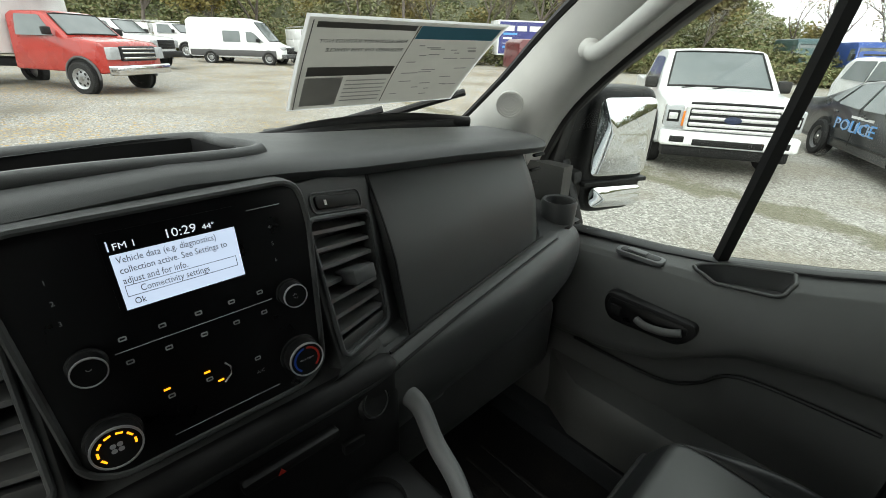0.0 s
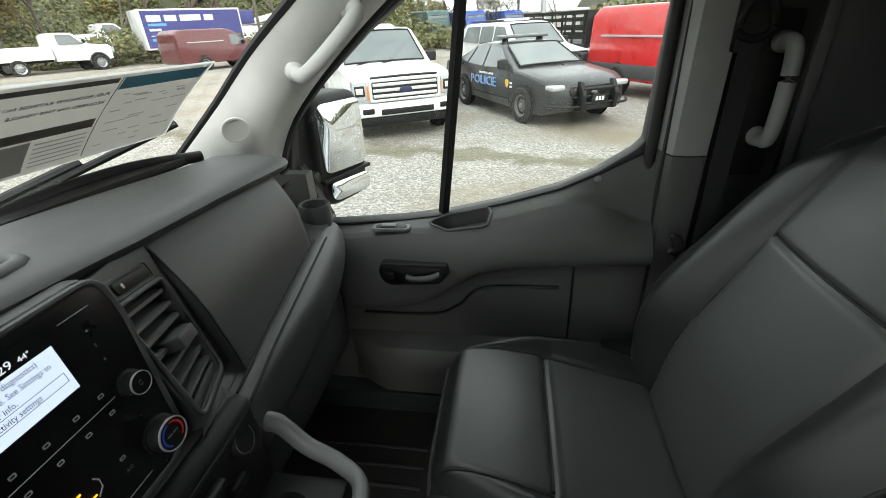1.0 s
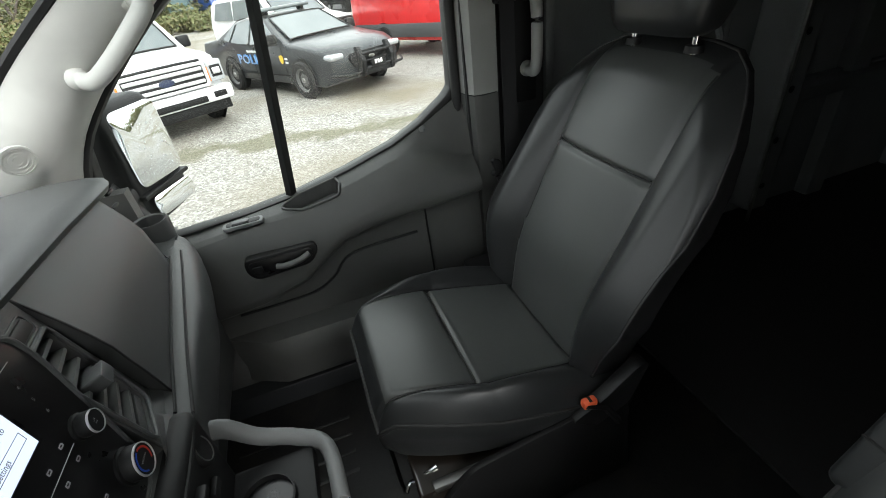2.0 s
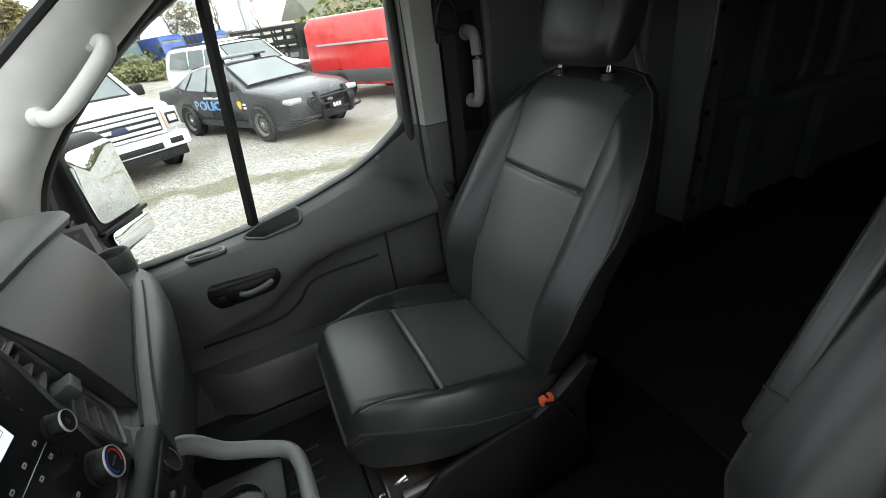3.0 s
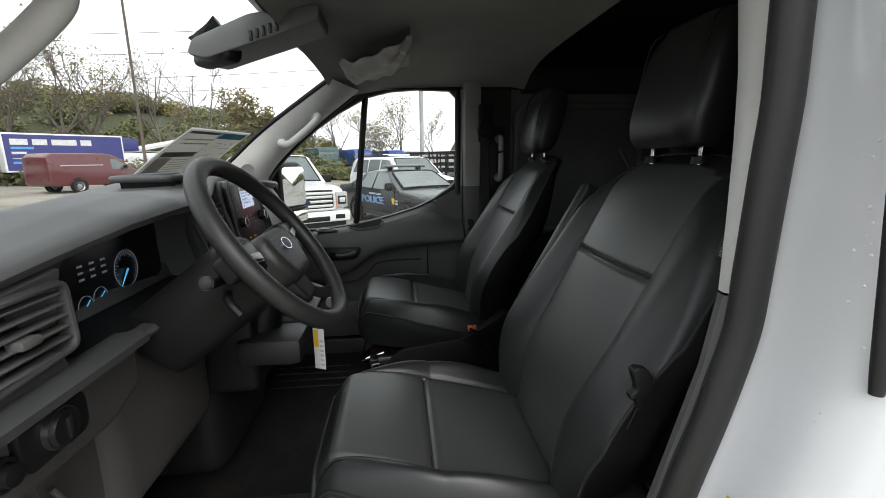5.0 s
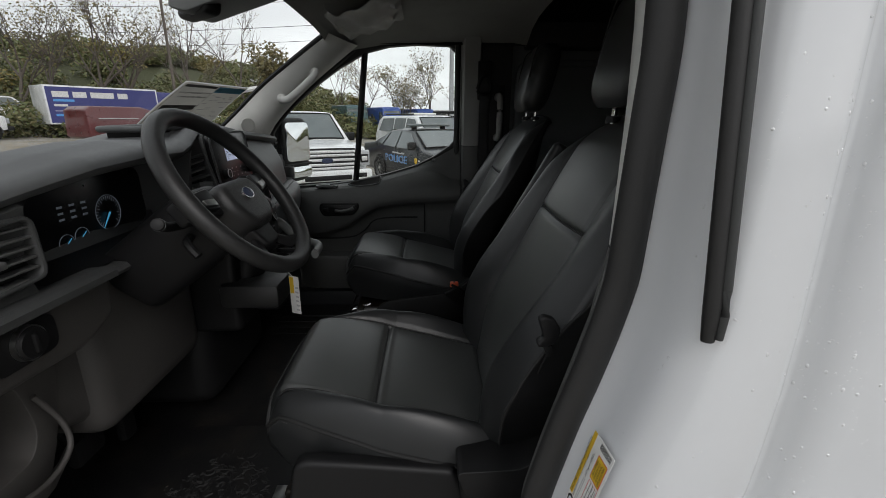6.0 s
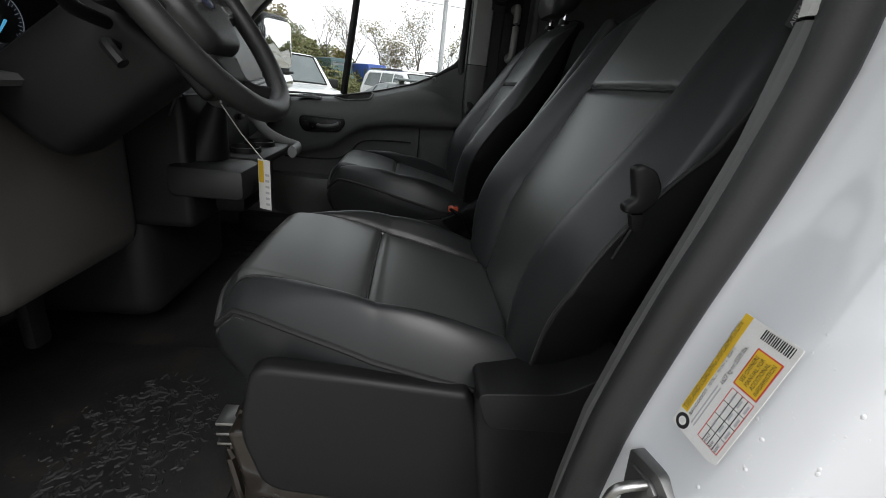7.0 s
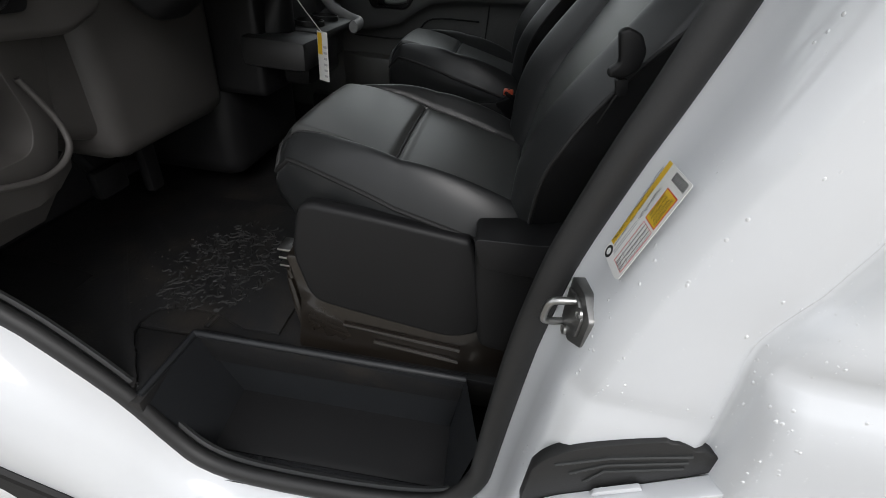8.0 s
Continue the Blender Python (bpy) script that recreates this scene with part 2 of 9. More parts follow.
def tube(points, radius, n=12, closed=False, bm=None, flat=1.0, up=(0, 0, 1)):
    """A round or flattened bar along points; radius is a number or a function of 0..1."""
    bm = bm or bmesh.new()
    p = [Vector(q) for q in points]
    rings, up = [], Vector(up)
    for i, q in enumerate(p):
        d = (p[(i + 1) % len(p)] - p[i - 1]) if closed else p[min(i + 1, len(p) - 1)] - p[max(i - 1, 0)]
        d.normalize()
        side = d.cross(up)
        if side.length < 0.05:
            side = d.cross(Vector((1, 0, 0)))
        side.normalize()
        top = side.cross(d)
        r = radius(i / max(1, len(p) - 1)) if callable(radius) else radius
        rings.append([bm.verts.new(q + side * (r * math.cos(2 * math.pi * k / n)) + top * (r * flat * math.sin(2 * math.pi * k / n))) for k in range(n)])
    for a, b in list(zip(rings, rings[1:])) + ([(rings[-1], rings[0])] if closed else []):
        for i in range(n):
            bm.faces.new((a[i], a[(i + 1) % n], b[(i + 1) % n], b[i]))
    if not closed:
        bm.faces.new(rings[0]), bm.faces.new(rings[-1])
    return bm


def loft(sections, closed=False, caps=False, bm=None):
    """A skin over rows of points."""
    bm = bm or bmesh.new()
    rows = [[bm.verts.new(q) for q in s] for s in sections]
    for a, b in zip(rows, rows[1:]):
        m = len(a)
        for i in range(m if closed else m - 1):
            j = (i + 1) % m
            bm.faces.new((a[i], a[j], b[j], b[i]))
    if caps:
        bm.faces.new(rows[0]), bm.faces.new(rows[-1])
    return bm


def axes(axis, u, v, w):
    """A point from two plane coordinates and one along the axis."""
    return {"x": (w, u, v), "y": (u, w, v), "z": (u, v, w)}[axis]


def prism(outline, axis, w0, w1, bevel=0.0, seg=2, bm=None, holes=()):
    """An outline in the plane across an axis, drawn out along it, with holes through it."""
    bm = bm or bmesh.new()
    tmp = bmesh.new()
    if holes:
        edges = []
        for loop in (outline, *holes):
            vs = [tmp.verts.new(axes(axis, u, v, w0)) for u, v in loop]
            edges += [tmp.edges.new((vs[i], vs[(i + 1) % len(vs)])) for i in range(len(vs))]
        bmesh.ops.triangle_fill(tmp, edges=edges, use_beauty=True)
        faces = tmp.faces[:]
    else:
        faces = [tmp.faces.new([tmp.verts.new(axes(axis, u, v, w0)) for u, v in outline])]
    ext = bmesh.ops.extrude_face_region(tmp, geom=faces, use_keep_orig=True)
    moved = [v for v in ext["geom"] if isinstance(v, bmesh.types.BMVert)]
    bmesh.ops.translate(tmp, vec=Vector(axes(axis, 0, 0, w1 - w0)), verts=moved)
    if bevel:
        bmesh.ops.recalc_face_normals(tmp, faces=tmp.faces)
        sharp = [e for e in tmp.edges if len(e.link_faces) == 2 and e.calc_face_angle(0) > 0.5]
        bmesh.ops.bevel(tmp, geom=sharp, offset=bevel, segments=seg, profile=0.5, affect="EDGES", clamp_overlap=True)
    me = bpy.data.meshes.new("tmp")
    tmp.to_mesh(me)
    tmp.free()
    bm.from_mesh(me)
    bpy.data.meshes.remove(me)
    return bm


def rounded(points, r, steps=5):
    """A polygon with its corners rounded."""
    out, n = [], len(points)
    for i in range(n):
        a, b, c = (Vector((*points[(i + k) % n], 0)) for k in (-1, 0, 1))
        rr = r[i] if isinstance(r, (list, tuple)) else r
        d0, d1 = (a - b), (c - b)
        k = min(rr, d0.length * 0.45, d1.length * 0.45)
        p0, p1 = b + d0.normalized() * k, b + d1.normalized() * k
        for s in range(steps + 1):
            t = s / steps
            q = p0 * (1 - t) ** 2 + b * 2 * t * (1 - t) + p1 * t * t
            out.append((q.x, q.y))
    return out


def text(body, size, mat, parent, m, name="lettering", label="", extrude=0.0003, align="LEFT"):
    """Raised lettering in the built-in font, as a mesh."""
    cu = bpy.data.curves.new(name, "FONT")
    cu.body, cu.size, cu.extrude, cu.align_x, cu.resolution_u = body, size, extrude, align, 2
    tmp = bpy.data.objects.new("tmp_text", cu)
    me = bpy.data.meshes.new_from_object(tmp)
    bpy.data.objects.remove(tmp)
    me.materials.clear()
    me.materials.append(mat)
    ob = new(name, me)
    ob.matrix_basis = m
    if parent:
        ob.parent = parent
    if label:
        ob["label"] = label
    return ob


# ---- the van's shell: floor, roof, pillars, openings ----
XC = -0.033          # the van's middle line


def outline_lift(y, knots):
    """Straight interpolation through (y, value) knots in rising order."""
    return float(np.interp(y, [k[0] for k in knots], [k[1] for k in knots]))


M_SCUFF = material("scuffed_rubber", (0.011, 0.011, 0.0108), 0.72, grain=500, bump=0.5)
M_DIRT = material("dried_mud", (0.075, 0.066, 0.055), 0.9, grain=300, bump=0.5)


def torn_patch(rng, cx, cy, rx, ry, z, count):
    """Small curled flakes and ridges scattered over an oval."""
    bm = bmesh.new()
    for _ in range(count):
        a, r = rng.uniform(0, 6.28), rng.random() ** 0.6
        x, y = cx + rx * r * math.cos(a), cy + ry * r * math.sin(a)
        turn, long_ = rng.uniform(0, 3.14), rng.uniform(0.006, 0.026)
        wide = rng.uniform(0.002, 0.006)
        ring = []
        for k in range(4):
            t = k / 3 - 0.5
            dx = long_ * t
            bend = 0.25 * long_ * math.cos(t * 3) * rng.uniform(-1, 1)
            for side in (-1, 0, 1):
                px, py = dx, bend + side * wide * (1 - 1.2 * abs(t))
                h = rng.uniform(0.0004, 0.0022) if side == 0 else -0.0006
                ring.append(bm.verts.new((x + px * math.cos(turn) - py * math.sin(turn), y + px * math.sin(turn) + py * math.cos(turn), z + h)))
        for k in range(3):
            for j in range(2):
                i = 3 * k + j
                bm.faces.new((ring[i], ring[i + 3], ring[i + 4], ring[i + 1]))
    return bm


def build_floor():
    bm = prism([(-0.730, -3.3), (0.80, -3.3), (0.80, 1.0), (-0.730, 1.0)], "z", 0.665, 0.745, 0.006)
    prism([(-0.90, 0.385), (-0.733, 0.385), (-0.733, 1.0), (-0.90, 1.0)], "z", 0.665, 0.743, 0.006, bm=bm)
    prism([(0.803, -3.3), (0.94, -3.3), (0.94, -0.25), (0.803, -0.25)], "z", 0.665, 0.741, bm=bm)
    floor = link("floor", bm, M_MAT)
    tagged(floor, "black rubber cab floor, scuffed and muddy by the pedals", "floor", kind="structure")
    # ribs pressed into the mat
    for k in range(4):
        part("mat_rib", box(0.42 + 0.06 * k, 0.30, 0.744, 0.432 + 0.06 * k, 0.62, 0.749, 0.002), M_MAT, floor)
    part("mat_edge", tube(spline([(-0.71, 0.375, 0.747), (-0.60, 0.36, 0.748), (-0.45, 0.34, 0.748), (-0.2, 0.31, 0.748)]), 0.006, 8), M_MAT, floor)
    # worn rubber mat with a ragged cut edge beside the step
    edge = [(-0.70, 0.30), (-0.672, 0.37), (-0.668, 0.45), (-0.69, 0.50), (-0.735, 0.506), (-0.772, 0.488), (-0.80, 0.462), (-0.83, 0.44), (-0.855, 0.418), (-0.872, 0.41), (-0.885, 0.424), (-0.885, 0.95), (-0.20, 0.95), (-0.20, 0.22), (-0.70, 0.22)]
    m_ = random.Random(12)
    out = [(q.x + m_.uniform(-0.002, 0.002), q.y + m_.uniform(-0.002, 0.002)) for q in spline([(x, y, 0) for x, y in edge[:11]], 5)] + edge[11:]
    part("mat_sheet", prism(out, "z", 0.7455, 0.754, 0.002), M_MAT, floor, "worn black rubber mat with a ragged edge")
    # scuffed, torn rubber and crumbs of dirt where heels rest
    link("scuffed_patch", torn_patch(m_, -0.50, 0.44, 0.19, 0.13, 0.7545, 420), M_SCUFF, floor, weld=False)
    bm = bmesh.new()
    for _ in range(90):
        a, r = m_.uniform(0, 6.28), m_.random() ** 0.5
        q = Vector((-0.52 + 0.22 * r * math.cos(a), 0.46 + 0.17 * r * math.sin(a), 0.7545))
        s_ = m_.uniform(0.0006, 0.0016)
        bmesh.ops.create_icosphere(bm, subdivisions=1, radius=s_, matrix=Matrix.Translation(q) @ Matrix.Rotation(m_.uniform(0, 3), 4, "Z") @ Matrix.Diagonal((1 + 2 * m_.random(), 1, 0.5, 1)))
    link("dirt_crumbs", bm, M_DIRT, floor, weld=False)
    return floor


build_floor()

# step well in the driver's doorway
well = thing("step_well", "blue-black moulded plastic entry step with a ribbed tread", "step", kind="structure")
part("inner_wall", loft([[(-0.730, 0.385, 0.750), (-0.733, -0.182, 0.750)], [(-0.720, 0.345, 0.62), (-0.722, -0.172, 0.62)], [(-0.714, 0.318, 0.552), (-0.716, -0.165, 0.552)]]), M_STEP, well)
part("tread_tray", loft([[(-0.712, 0.322, 0.550), (-0.714, -0.17, 0.550)], [(-0.902, 0.306, 0.547), (-0.902, -0.17, 0.547)], [(-0.918, 0.306, 0.562), (-0.918, -0.17, 0.562)]]), M_STEP, well)
part("front_wall", loft([[(-0.729, 0.385, 0.750), (-0.713, 0.318, 0.550)], [(-0.80, 0.388, 0.748), (-0.80, 0.312, 0.548)], [(-0.885, 0.396, 0.742), (-0.905, 0.304, 0.547)]]), M_STEP, well)
part("rear_wall", loft([[(-0.732, -0.182, 0.750), (-0.715, -0.167, 0.550)], [(-0.875, -0.215, 0.750), (-0.902, -0.17, 0.547)]]), M_STEP, well)
part("floor_lip", tube([(-0.731, 0.385, 0.750), (-0.734, -0.182, 0.750)], 0.008, 10), M_STEP, well)
part("front_lip", tube([(-0.731, 0.386, 0.750), (-0.80, 0.389, 0.748), (-0.885, 0.397, 0.742)], 0.007, 10), M_STEP, well)
part("tread_pad", box(-0.885, -0.145, 0.544, -0.732, 0.285, 0.552, 0.004), M_STEP, well)
for k in range(11):
    part("tread_rib", box(-0.876 + 0.0125 * k, -0.13, 0.552, -0.871 + 0.0125 * k, 0.16 + 0.02 * (k % 3), 0.5552, 0.0012), M_STEP, well)
link("scuffed_patch", torn_patch(random.Random(8), -0.81, 0.20, 0.06, 0.09, 0.552, 160), M_STEP, well, weld=False)
for k, (x, y) in enumerate(((-0.80, 0.22), (-0.80, 0.07), (-0.80, -0.09))):
    part("tread_ring", lathe([(0.012, 0.0), (0.016, 0.0), (0.016, 0.003), (0.012, 0.003)], pose(x, y, 0.555), 20, closed=True), M_STEP, well)

# driver's B pillar: painted column, seal, inner trim
PILLAR_FRONT = [(0.50, -0.205), (0.70, -0.225), (0.90, -0.230), (1.03, -0.235), (1.16, -0.249), (1.22, -0.262), (1.31, -0.285), (1.40, -0.312), (1.50, -0.333), (1.75, -0.342), (2.25, -0.32)]


FOLD = [(0.50, -0.46), (0.95, -0.438), (1.065, -0.430), (1.13, -0.421), (1.165, -0.414), (1.19, -0.413), (1.215, -0.421), (1.25, -0.437), (1.30, -0.449), (1.40, -0.458), (1.75, -0.462), (2.25, -0.455)]


def pillar_section(z):
    f = outline_lift(z, PILLAR_FRONT)
    top = max(0.0, z - 1.5)
    g = outline_lift(z, FOLD)              # the fold where the outer side begins
    lean = -0.035 * top                    # the side leans in towards the roof
    xs = [(-0.78, f - 0.10), (-0.80, f - 0.07), (-0.868, f - 0.012), (-0.875, f - 0.006), (-0.885, f - 0.016), (-0.905, f - 0.028), (-0.93, f - 0.031), (-0.955, f - 0.033), (-0.972, f - 0.037),
          (-0.984, f - 0.044), (-0.992, f - 0.05), (-0.998, f - 0.056), (-1.002, f - 0.062), (-1.006, g + 0.012), (-1.002, g + 0.003), (-0.997, g - 0.002), (-0.998, g - 0.008), (-1.010, g - 0.013),
          (-1.022, g - 0.021), (-1.032, g - 0.045), (-1.040, g - 0.19), (-1.042, -0.8), (-1.045, -1.2), (-1.05, -2.0), (-1.05, -3.3)]
    groove = 0.013 * math.exp(-((z - 1.172) / 0.022) ** 2)        # pressed line along the side
    swell = 0.016 / (1 + math.exp((z - 1.15) / 0.018)) - 0.03 * max(0.0, 1.05 - z) ** 1.5
    dimple = 0.007 * math.exp(-((z - 1.068) / 0.018) ** 2)
    out = []
    for i, (x, y) in enumerate(xs):
        if i >= 18:
            x += groove - swell
        if 9 <= i <= 12:
            x += dimple
        out.append((x - lean, y, z))
    return out


zs = [0.50, 0.56, 0.62, 0.70, 0.78, 0.86, 0.94, 1.0, 1.03] + [1.05 + 0.0125 * k for k in range(18)] + [1.30, 1.35, 1.42, 1.5, 1.6, 1.7, 1.8, 1.9, 2.0, 2.1, 2.2, 2.27]
wall_left = thing("wall_left", "white painted van body side with B pillar, wet with rain drops", "van body", kind="structure")
part("painted_panel", loft([pillar_section(z) for z in zs]), M_WHITE, wall_left, smooth=60)
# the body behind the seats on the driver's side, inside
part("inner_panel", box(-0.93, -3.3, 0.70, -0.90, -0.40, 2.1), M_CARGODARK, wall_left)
door_seal = thing("door_seal", "black rubber door seal along the driver's doorway", "seal", kind="structure")
path = [(-0.885, outline_lift(z, PILLAR_FRONT) - 0.003, z) for z in np.linspace(2.12, 0.68, 24)]
path += [(-0.893, -0.195, 0.615), (-0.90, -0.145, 0.585), (-0.905, 0.0, 0.57), (-0.905, 0.20, 0.572), (-0.90, 0.30, 0.595), (-0.892, 0.365, 0.655), (-0.887, 0.425, 0.745), (-0.885, 0.54, 0.875), (-0.885, 0.655, 0.97), (-0.885, 0.735, 1.08), (-0.88, 0.775, 1.3)]
part("rubber_bulb", tube(spline(path, 3), 0.0205, 12, flat=0.75, up=(1, 0, 0)), M_SEAL, door_seal)
part("inner_lip", tube(spline([(x + 0.0215, y - 0.003, z) for x, y, z in path], 3), 0.0085, 8), M_SEALLIP, door_seal)

# inner trim of the driver's B pillar: light above, dark below
b_trim = thing("trim_b_pillar_left", "light grey pillar trim over a dark lower panel", "pillar trim", kind="structure")
def b_inner(z):
    f = outline_lift(z, PILLAR_FRONT)
    w = 0.004 + 0.115 * max(0.0, z - 1.55)
    return [(-0.868, f - 0.004, z), (-0.856, f + 0.004, z), (-0.848 + w * 0.7, f + 0.002, z), (-0.842 + w, f - 0.010, z), (-0.838 + w, f - 0.075, z)]
def b_rear(z):
    f = outline_lift(z, PILLAR_FRONT)
    return [(-0.8385 + 0.115 * max(0.0, z - 1.55), f - 0.073, z), (-0.82, f - 0.11, z), (-0.81, f - 0.20, z)]
part("upper_trim", loft([b_inner(z) for z in np.linspace(1.53, 2.12, 8)]), M_GREYTRIM, b_trim)
part("lower_trim", loft([b_inner(z)[:4] for z in np.linspace(0.70, 1.527, 10)]), M_LOWERTRIM, b_trim)
part("lower_return", loft([b_inner(z)[3:] for z in np.linspace(0.70, 1.527, 10)]), M_BLACK, b_trim)
part("rear_trim", loft([b_rear(z) for z in np.linspace(0.70, 2.12, 14)]), M_BLACK, b_trim)
driver_belt = thing("seat_belt", "black seat belt hanging behind the driver's seat", "seat belt")
part("webbing", loft([[(-0.795 + 0.012 * k, -0.405 - 0.01 * k, 1.98 - 0.10 * k), (-0.782 + 0.012 * k, -0.452 - 0.01 * k, 1.98 - 0.10 * k)] for k in range(11)]), M_BELT, driver_belt)
part("loop", tube(spline([(-0.795, -0.395, 1.96), (-0.785, -0.405, 2.0), (-0.775, -0.445, 2.0), (-0.78, -0.46, 1.96), (-0.79, -0.43, 1.945)], 5, True), 0.008, 8, True), M_BLACK, driver_belt)
part("slider", box(-0.80, -0.46, 1.93, -0.785, -0.40, 2.06, 0.005), M_BLACK, driver_belt)

# front of the doorway: white hinge pillar and sill sweeping over the wheel arch
wall_front_left = thing("wall_front_left", "white painted sill and hinge pillar of the driver's doorway", "van body", kind="structure")
edge = [(0.80, 1.40), (0.755, 1.12), (0.675, 0.985), (0.545, 0.89), (0.43, 0.76), (0.365, 0.67), (0.305, 0.598), (0.20, 0.562), (0.0, 0.557), (-0.14, 0.57), (-0.24, 0.62)]
rows = []
for y, z in edge:
    drop = 0.05 if y < 0.2 else 0.0
    low = 0.26 if y > 0.5 else (0.21 if y > 0.35 else 0.20)
    rows.append([(-0.872, y, z - 0.004), (-0.905, y + 0.004, z - 0.012), (-0.93, y + 0.012, z - 0.02), (-0.96, y + 0.022, z - 0.038),
                 (-0.985, y + 0.036, z - 0.08), (-0.997, y + 0.044, z - 0.13), (-0.998, y + 0.048, z - low)])
part("sill_panel", loft(rows), M_WHITE, wall_front_left, smooth=60)
part("hinge_pillar", box(-0.985, 0.81, 0.9, -0.88, 0.94, 1.55, 0.02), M_WHITE, wall_front_left)
bm = tube(spline([(-0.998, 0.80, 0.82), (-1.0, 0.723, 0.725), (-1.0, 0.593, 0.63), (-1.0, 0.478, 0.55), (-0.998, 0.413, 0.46), (-0.99, 0.36, 0.40)], 6), 0.010, 8)
part("arch_liner_edge", bm, M_BLACK, wall_front_left)

# roof lining
def roof_row(y, z0):
    out = []
    for k in range(17):
        u = -1 + k / 8
        out.append((XC + 0.86 * u, y, z0 - 0.012 * u * u - 0.085 * abs(u) ** 7))
    return out
ceiling = link("ceiling", loft([roof_row(y, z) for y, z in ((0.33, 2.015), (0.30, 2.05), (0.22, 2.075), (0.1, 2.095), (-0.2, 2.11), (-0.5, 2.11), (-0.56, 2.095))]), M_HEADLINER)
tagged(ceiling, "grey cloth headliner over the cab", "headliner", kind="structure")
roof = link("roof_skin", box(XC - 1.02, -3.35, 2.225, XC + 1.02, 0.34, 2.245, 0.01), M_CARGODARK)
rail_in = link("roof_rails", loft([[(XC + s_ * 0.85, y, 2.0), (XC + s_ * 0.90, y, 2.055), (XC + s_ * 1.0, y, 2.235)] for s_ in (1,) for y in (0.33, -3.32)]), M_CARGODARK)
tagged(rail_in, "dark roof rail over the passenger door", "roof rail", kind="structure")
rail_out = link("roof_rails", loft([[(XC - 0.85, y, 2.0), (XC - 0.88, y, 2.065), (XC - 0.98, y, 2.235)] for y in (0.33, -3.32)]), M_CARGODARK)
tagged(rail_out, "dark roof rail over the driver doorway", "roof rail", kind="structure")
roof_end = link("roof_front", loft([[(XC + 0.66 * u, 0.36 - 0.1 * u * u, 2.05) for u in np.linspace(-1.3, 1.3, 9)], [(XC + 0.66 * u, 0.34, 2.235) for u in np.linspace(-1.3, 1.3, 9)]]), M_WHITE)
tagged(roof_end, "white painted front edge of the roof", "roof", kind="structure")
tagged(roof, "dark bare roof over the cargo space", "roof", kind="structure")
roof_top = link("roof_top", box(XC - 1.03, -3.37, 2.249, XC + 1.03, 0.345, 2.265, 0.008), M_WHITE)
tagged(roof_top, "white painted outer roof of the van", "roof", kind="structure")
side_out = link("wall_right_outer", prism([(-3.37, 0.42), (-0.275, 0.42), (-0.275, 2.245), (-3.37, 2.245)], "x", 0.975, 0.99, 0.004), M_WHITE)
tagged(side_out, "white painted outer side of the van", "van body", kind="structure")
back_out = link("wall_back_outer", box(XC - 1.02, -3.40, 0.42, XC + 1.02, -3.375, 2.245, 0.006), M_WHITE)
tagged(back_out, "white painted rear doors of the van", "van body", kind="structure")
header = link("trim_header", loft([[(XC + 0.64 * math.sin(a), 0.30 + 0.06 * math.cos(a) ** 2, 2.01 + 0.03 * math.cos(a)) for a in np.linspace(-1.45, 1.45, 16)],
                                   [(XC + 0.66 * math.sin(a), 0.34 + 0.06 * math.cos(a) ** 2, 2.04 + 0.03 * math.cos(a)) for a in np.linspace(-1.45, 1.45, 16)],
                                   [(XC + 0.67 * math.sin(a), 0.24, 2.095) for a in np.linspace(-1.45, 1.45, 16)]]), M_HEADLINER)
tagged(header, "grey trim along the top of the windshield", "trim", kind="structure")

# A pillars with their light grey trim
def a_pillar(side):
    s = 1 if side > 0 else -1
    def px(x):
        return x if s > 0 else 2 * XC - x
    e1 = spline([(px(0.79), 0.97, 1.53), (px(0.778), 0.785, 1.685), (px(0.735), 0.61, 1.825), (px(0.645), 0.31, 2.015)], 5)
    e2 = spline([(px(0.85), 0.715, 1.48), (px(0.855), 0.635, 1.64), (px(0.855), 0.455, 1.815), (px(0.83), 0.215, 1.995)], 5)
    rows = []
    for a, b in zip(e1, e2):
        row = []
        for k in range(9):
            u = k / 8
            q = a.lerp(b, u)
            q += Vector((-0.7 * s, -0.6, -0.35)) * (0.055 * math.sin(math.pi * u) ** 0.8)
            row.append(q)
        rows.append(row)
    t = thing("trim_a_pillar", "light grey windshield pillar trim", "pillar trim", kind="structure")
    part("pillar_trim", loft(rows), M_GREYTRIM, t)
    part("windshield_edge", tube([q + Vector((0.01 * s, 0.012, 0)) for q in e1], 0.012, 8), M_BLACK, t)
    part("door_edge", tube([q + Vector((0.012 * s, 0.0, 0)) for q in e2], 0.013, 8), M_SEAL, t)
    part("outer_metal", loft([[q + Vector((0.03 * s, 0.03, 0)) for q in e1], [q + Vector((0.085 * s, 0.02, 0.0)) for q in e2]]), M_BLACK, t)
a_pillar(1)
a_pillar(-1)

def grab_handle(p0, p1, out, mat, label, name="grab_handle"):
    h = thing(name, label, "handle")
    p0, p1, out = Vector(p0), Vector(p1), Vector(out)
    d = (p1 - p0)
    pts = spline([p0 - out * 0.1, p0 + out * 0.7, p0 + d * 0.14 + out, p0 + d * 0.5 + out * 1.08, p0 + d * 0.86 + out, p1 + out * 0.7, p1 - out * 0.1], 6)
    part("bar", tube(pts, 0.0145, 14, flat=1.15), mat, h)
    for q in (p0, p1):
        part("foot", lathe([(0.001, -0.008), (0.021, -0.008), (0.021, 0.004), (0.015, 0.012), (0.001, 0.012)], Matrix.Translation(q) @ out.to_track_quat("Z", "Y").to_matrix().to_4x4(), 18), mat, h)
    return h

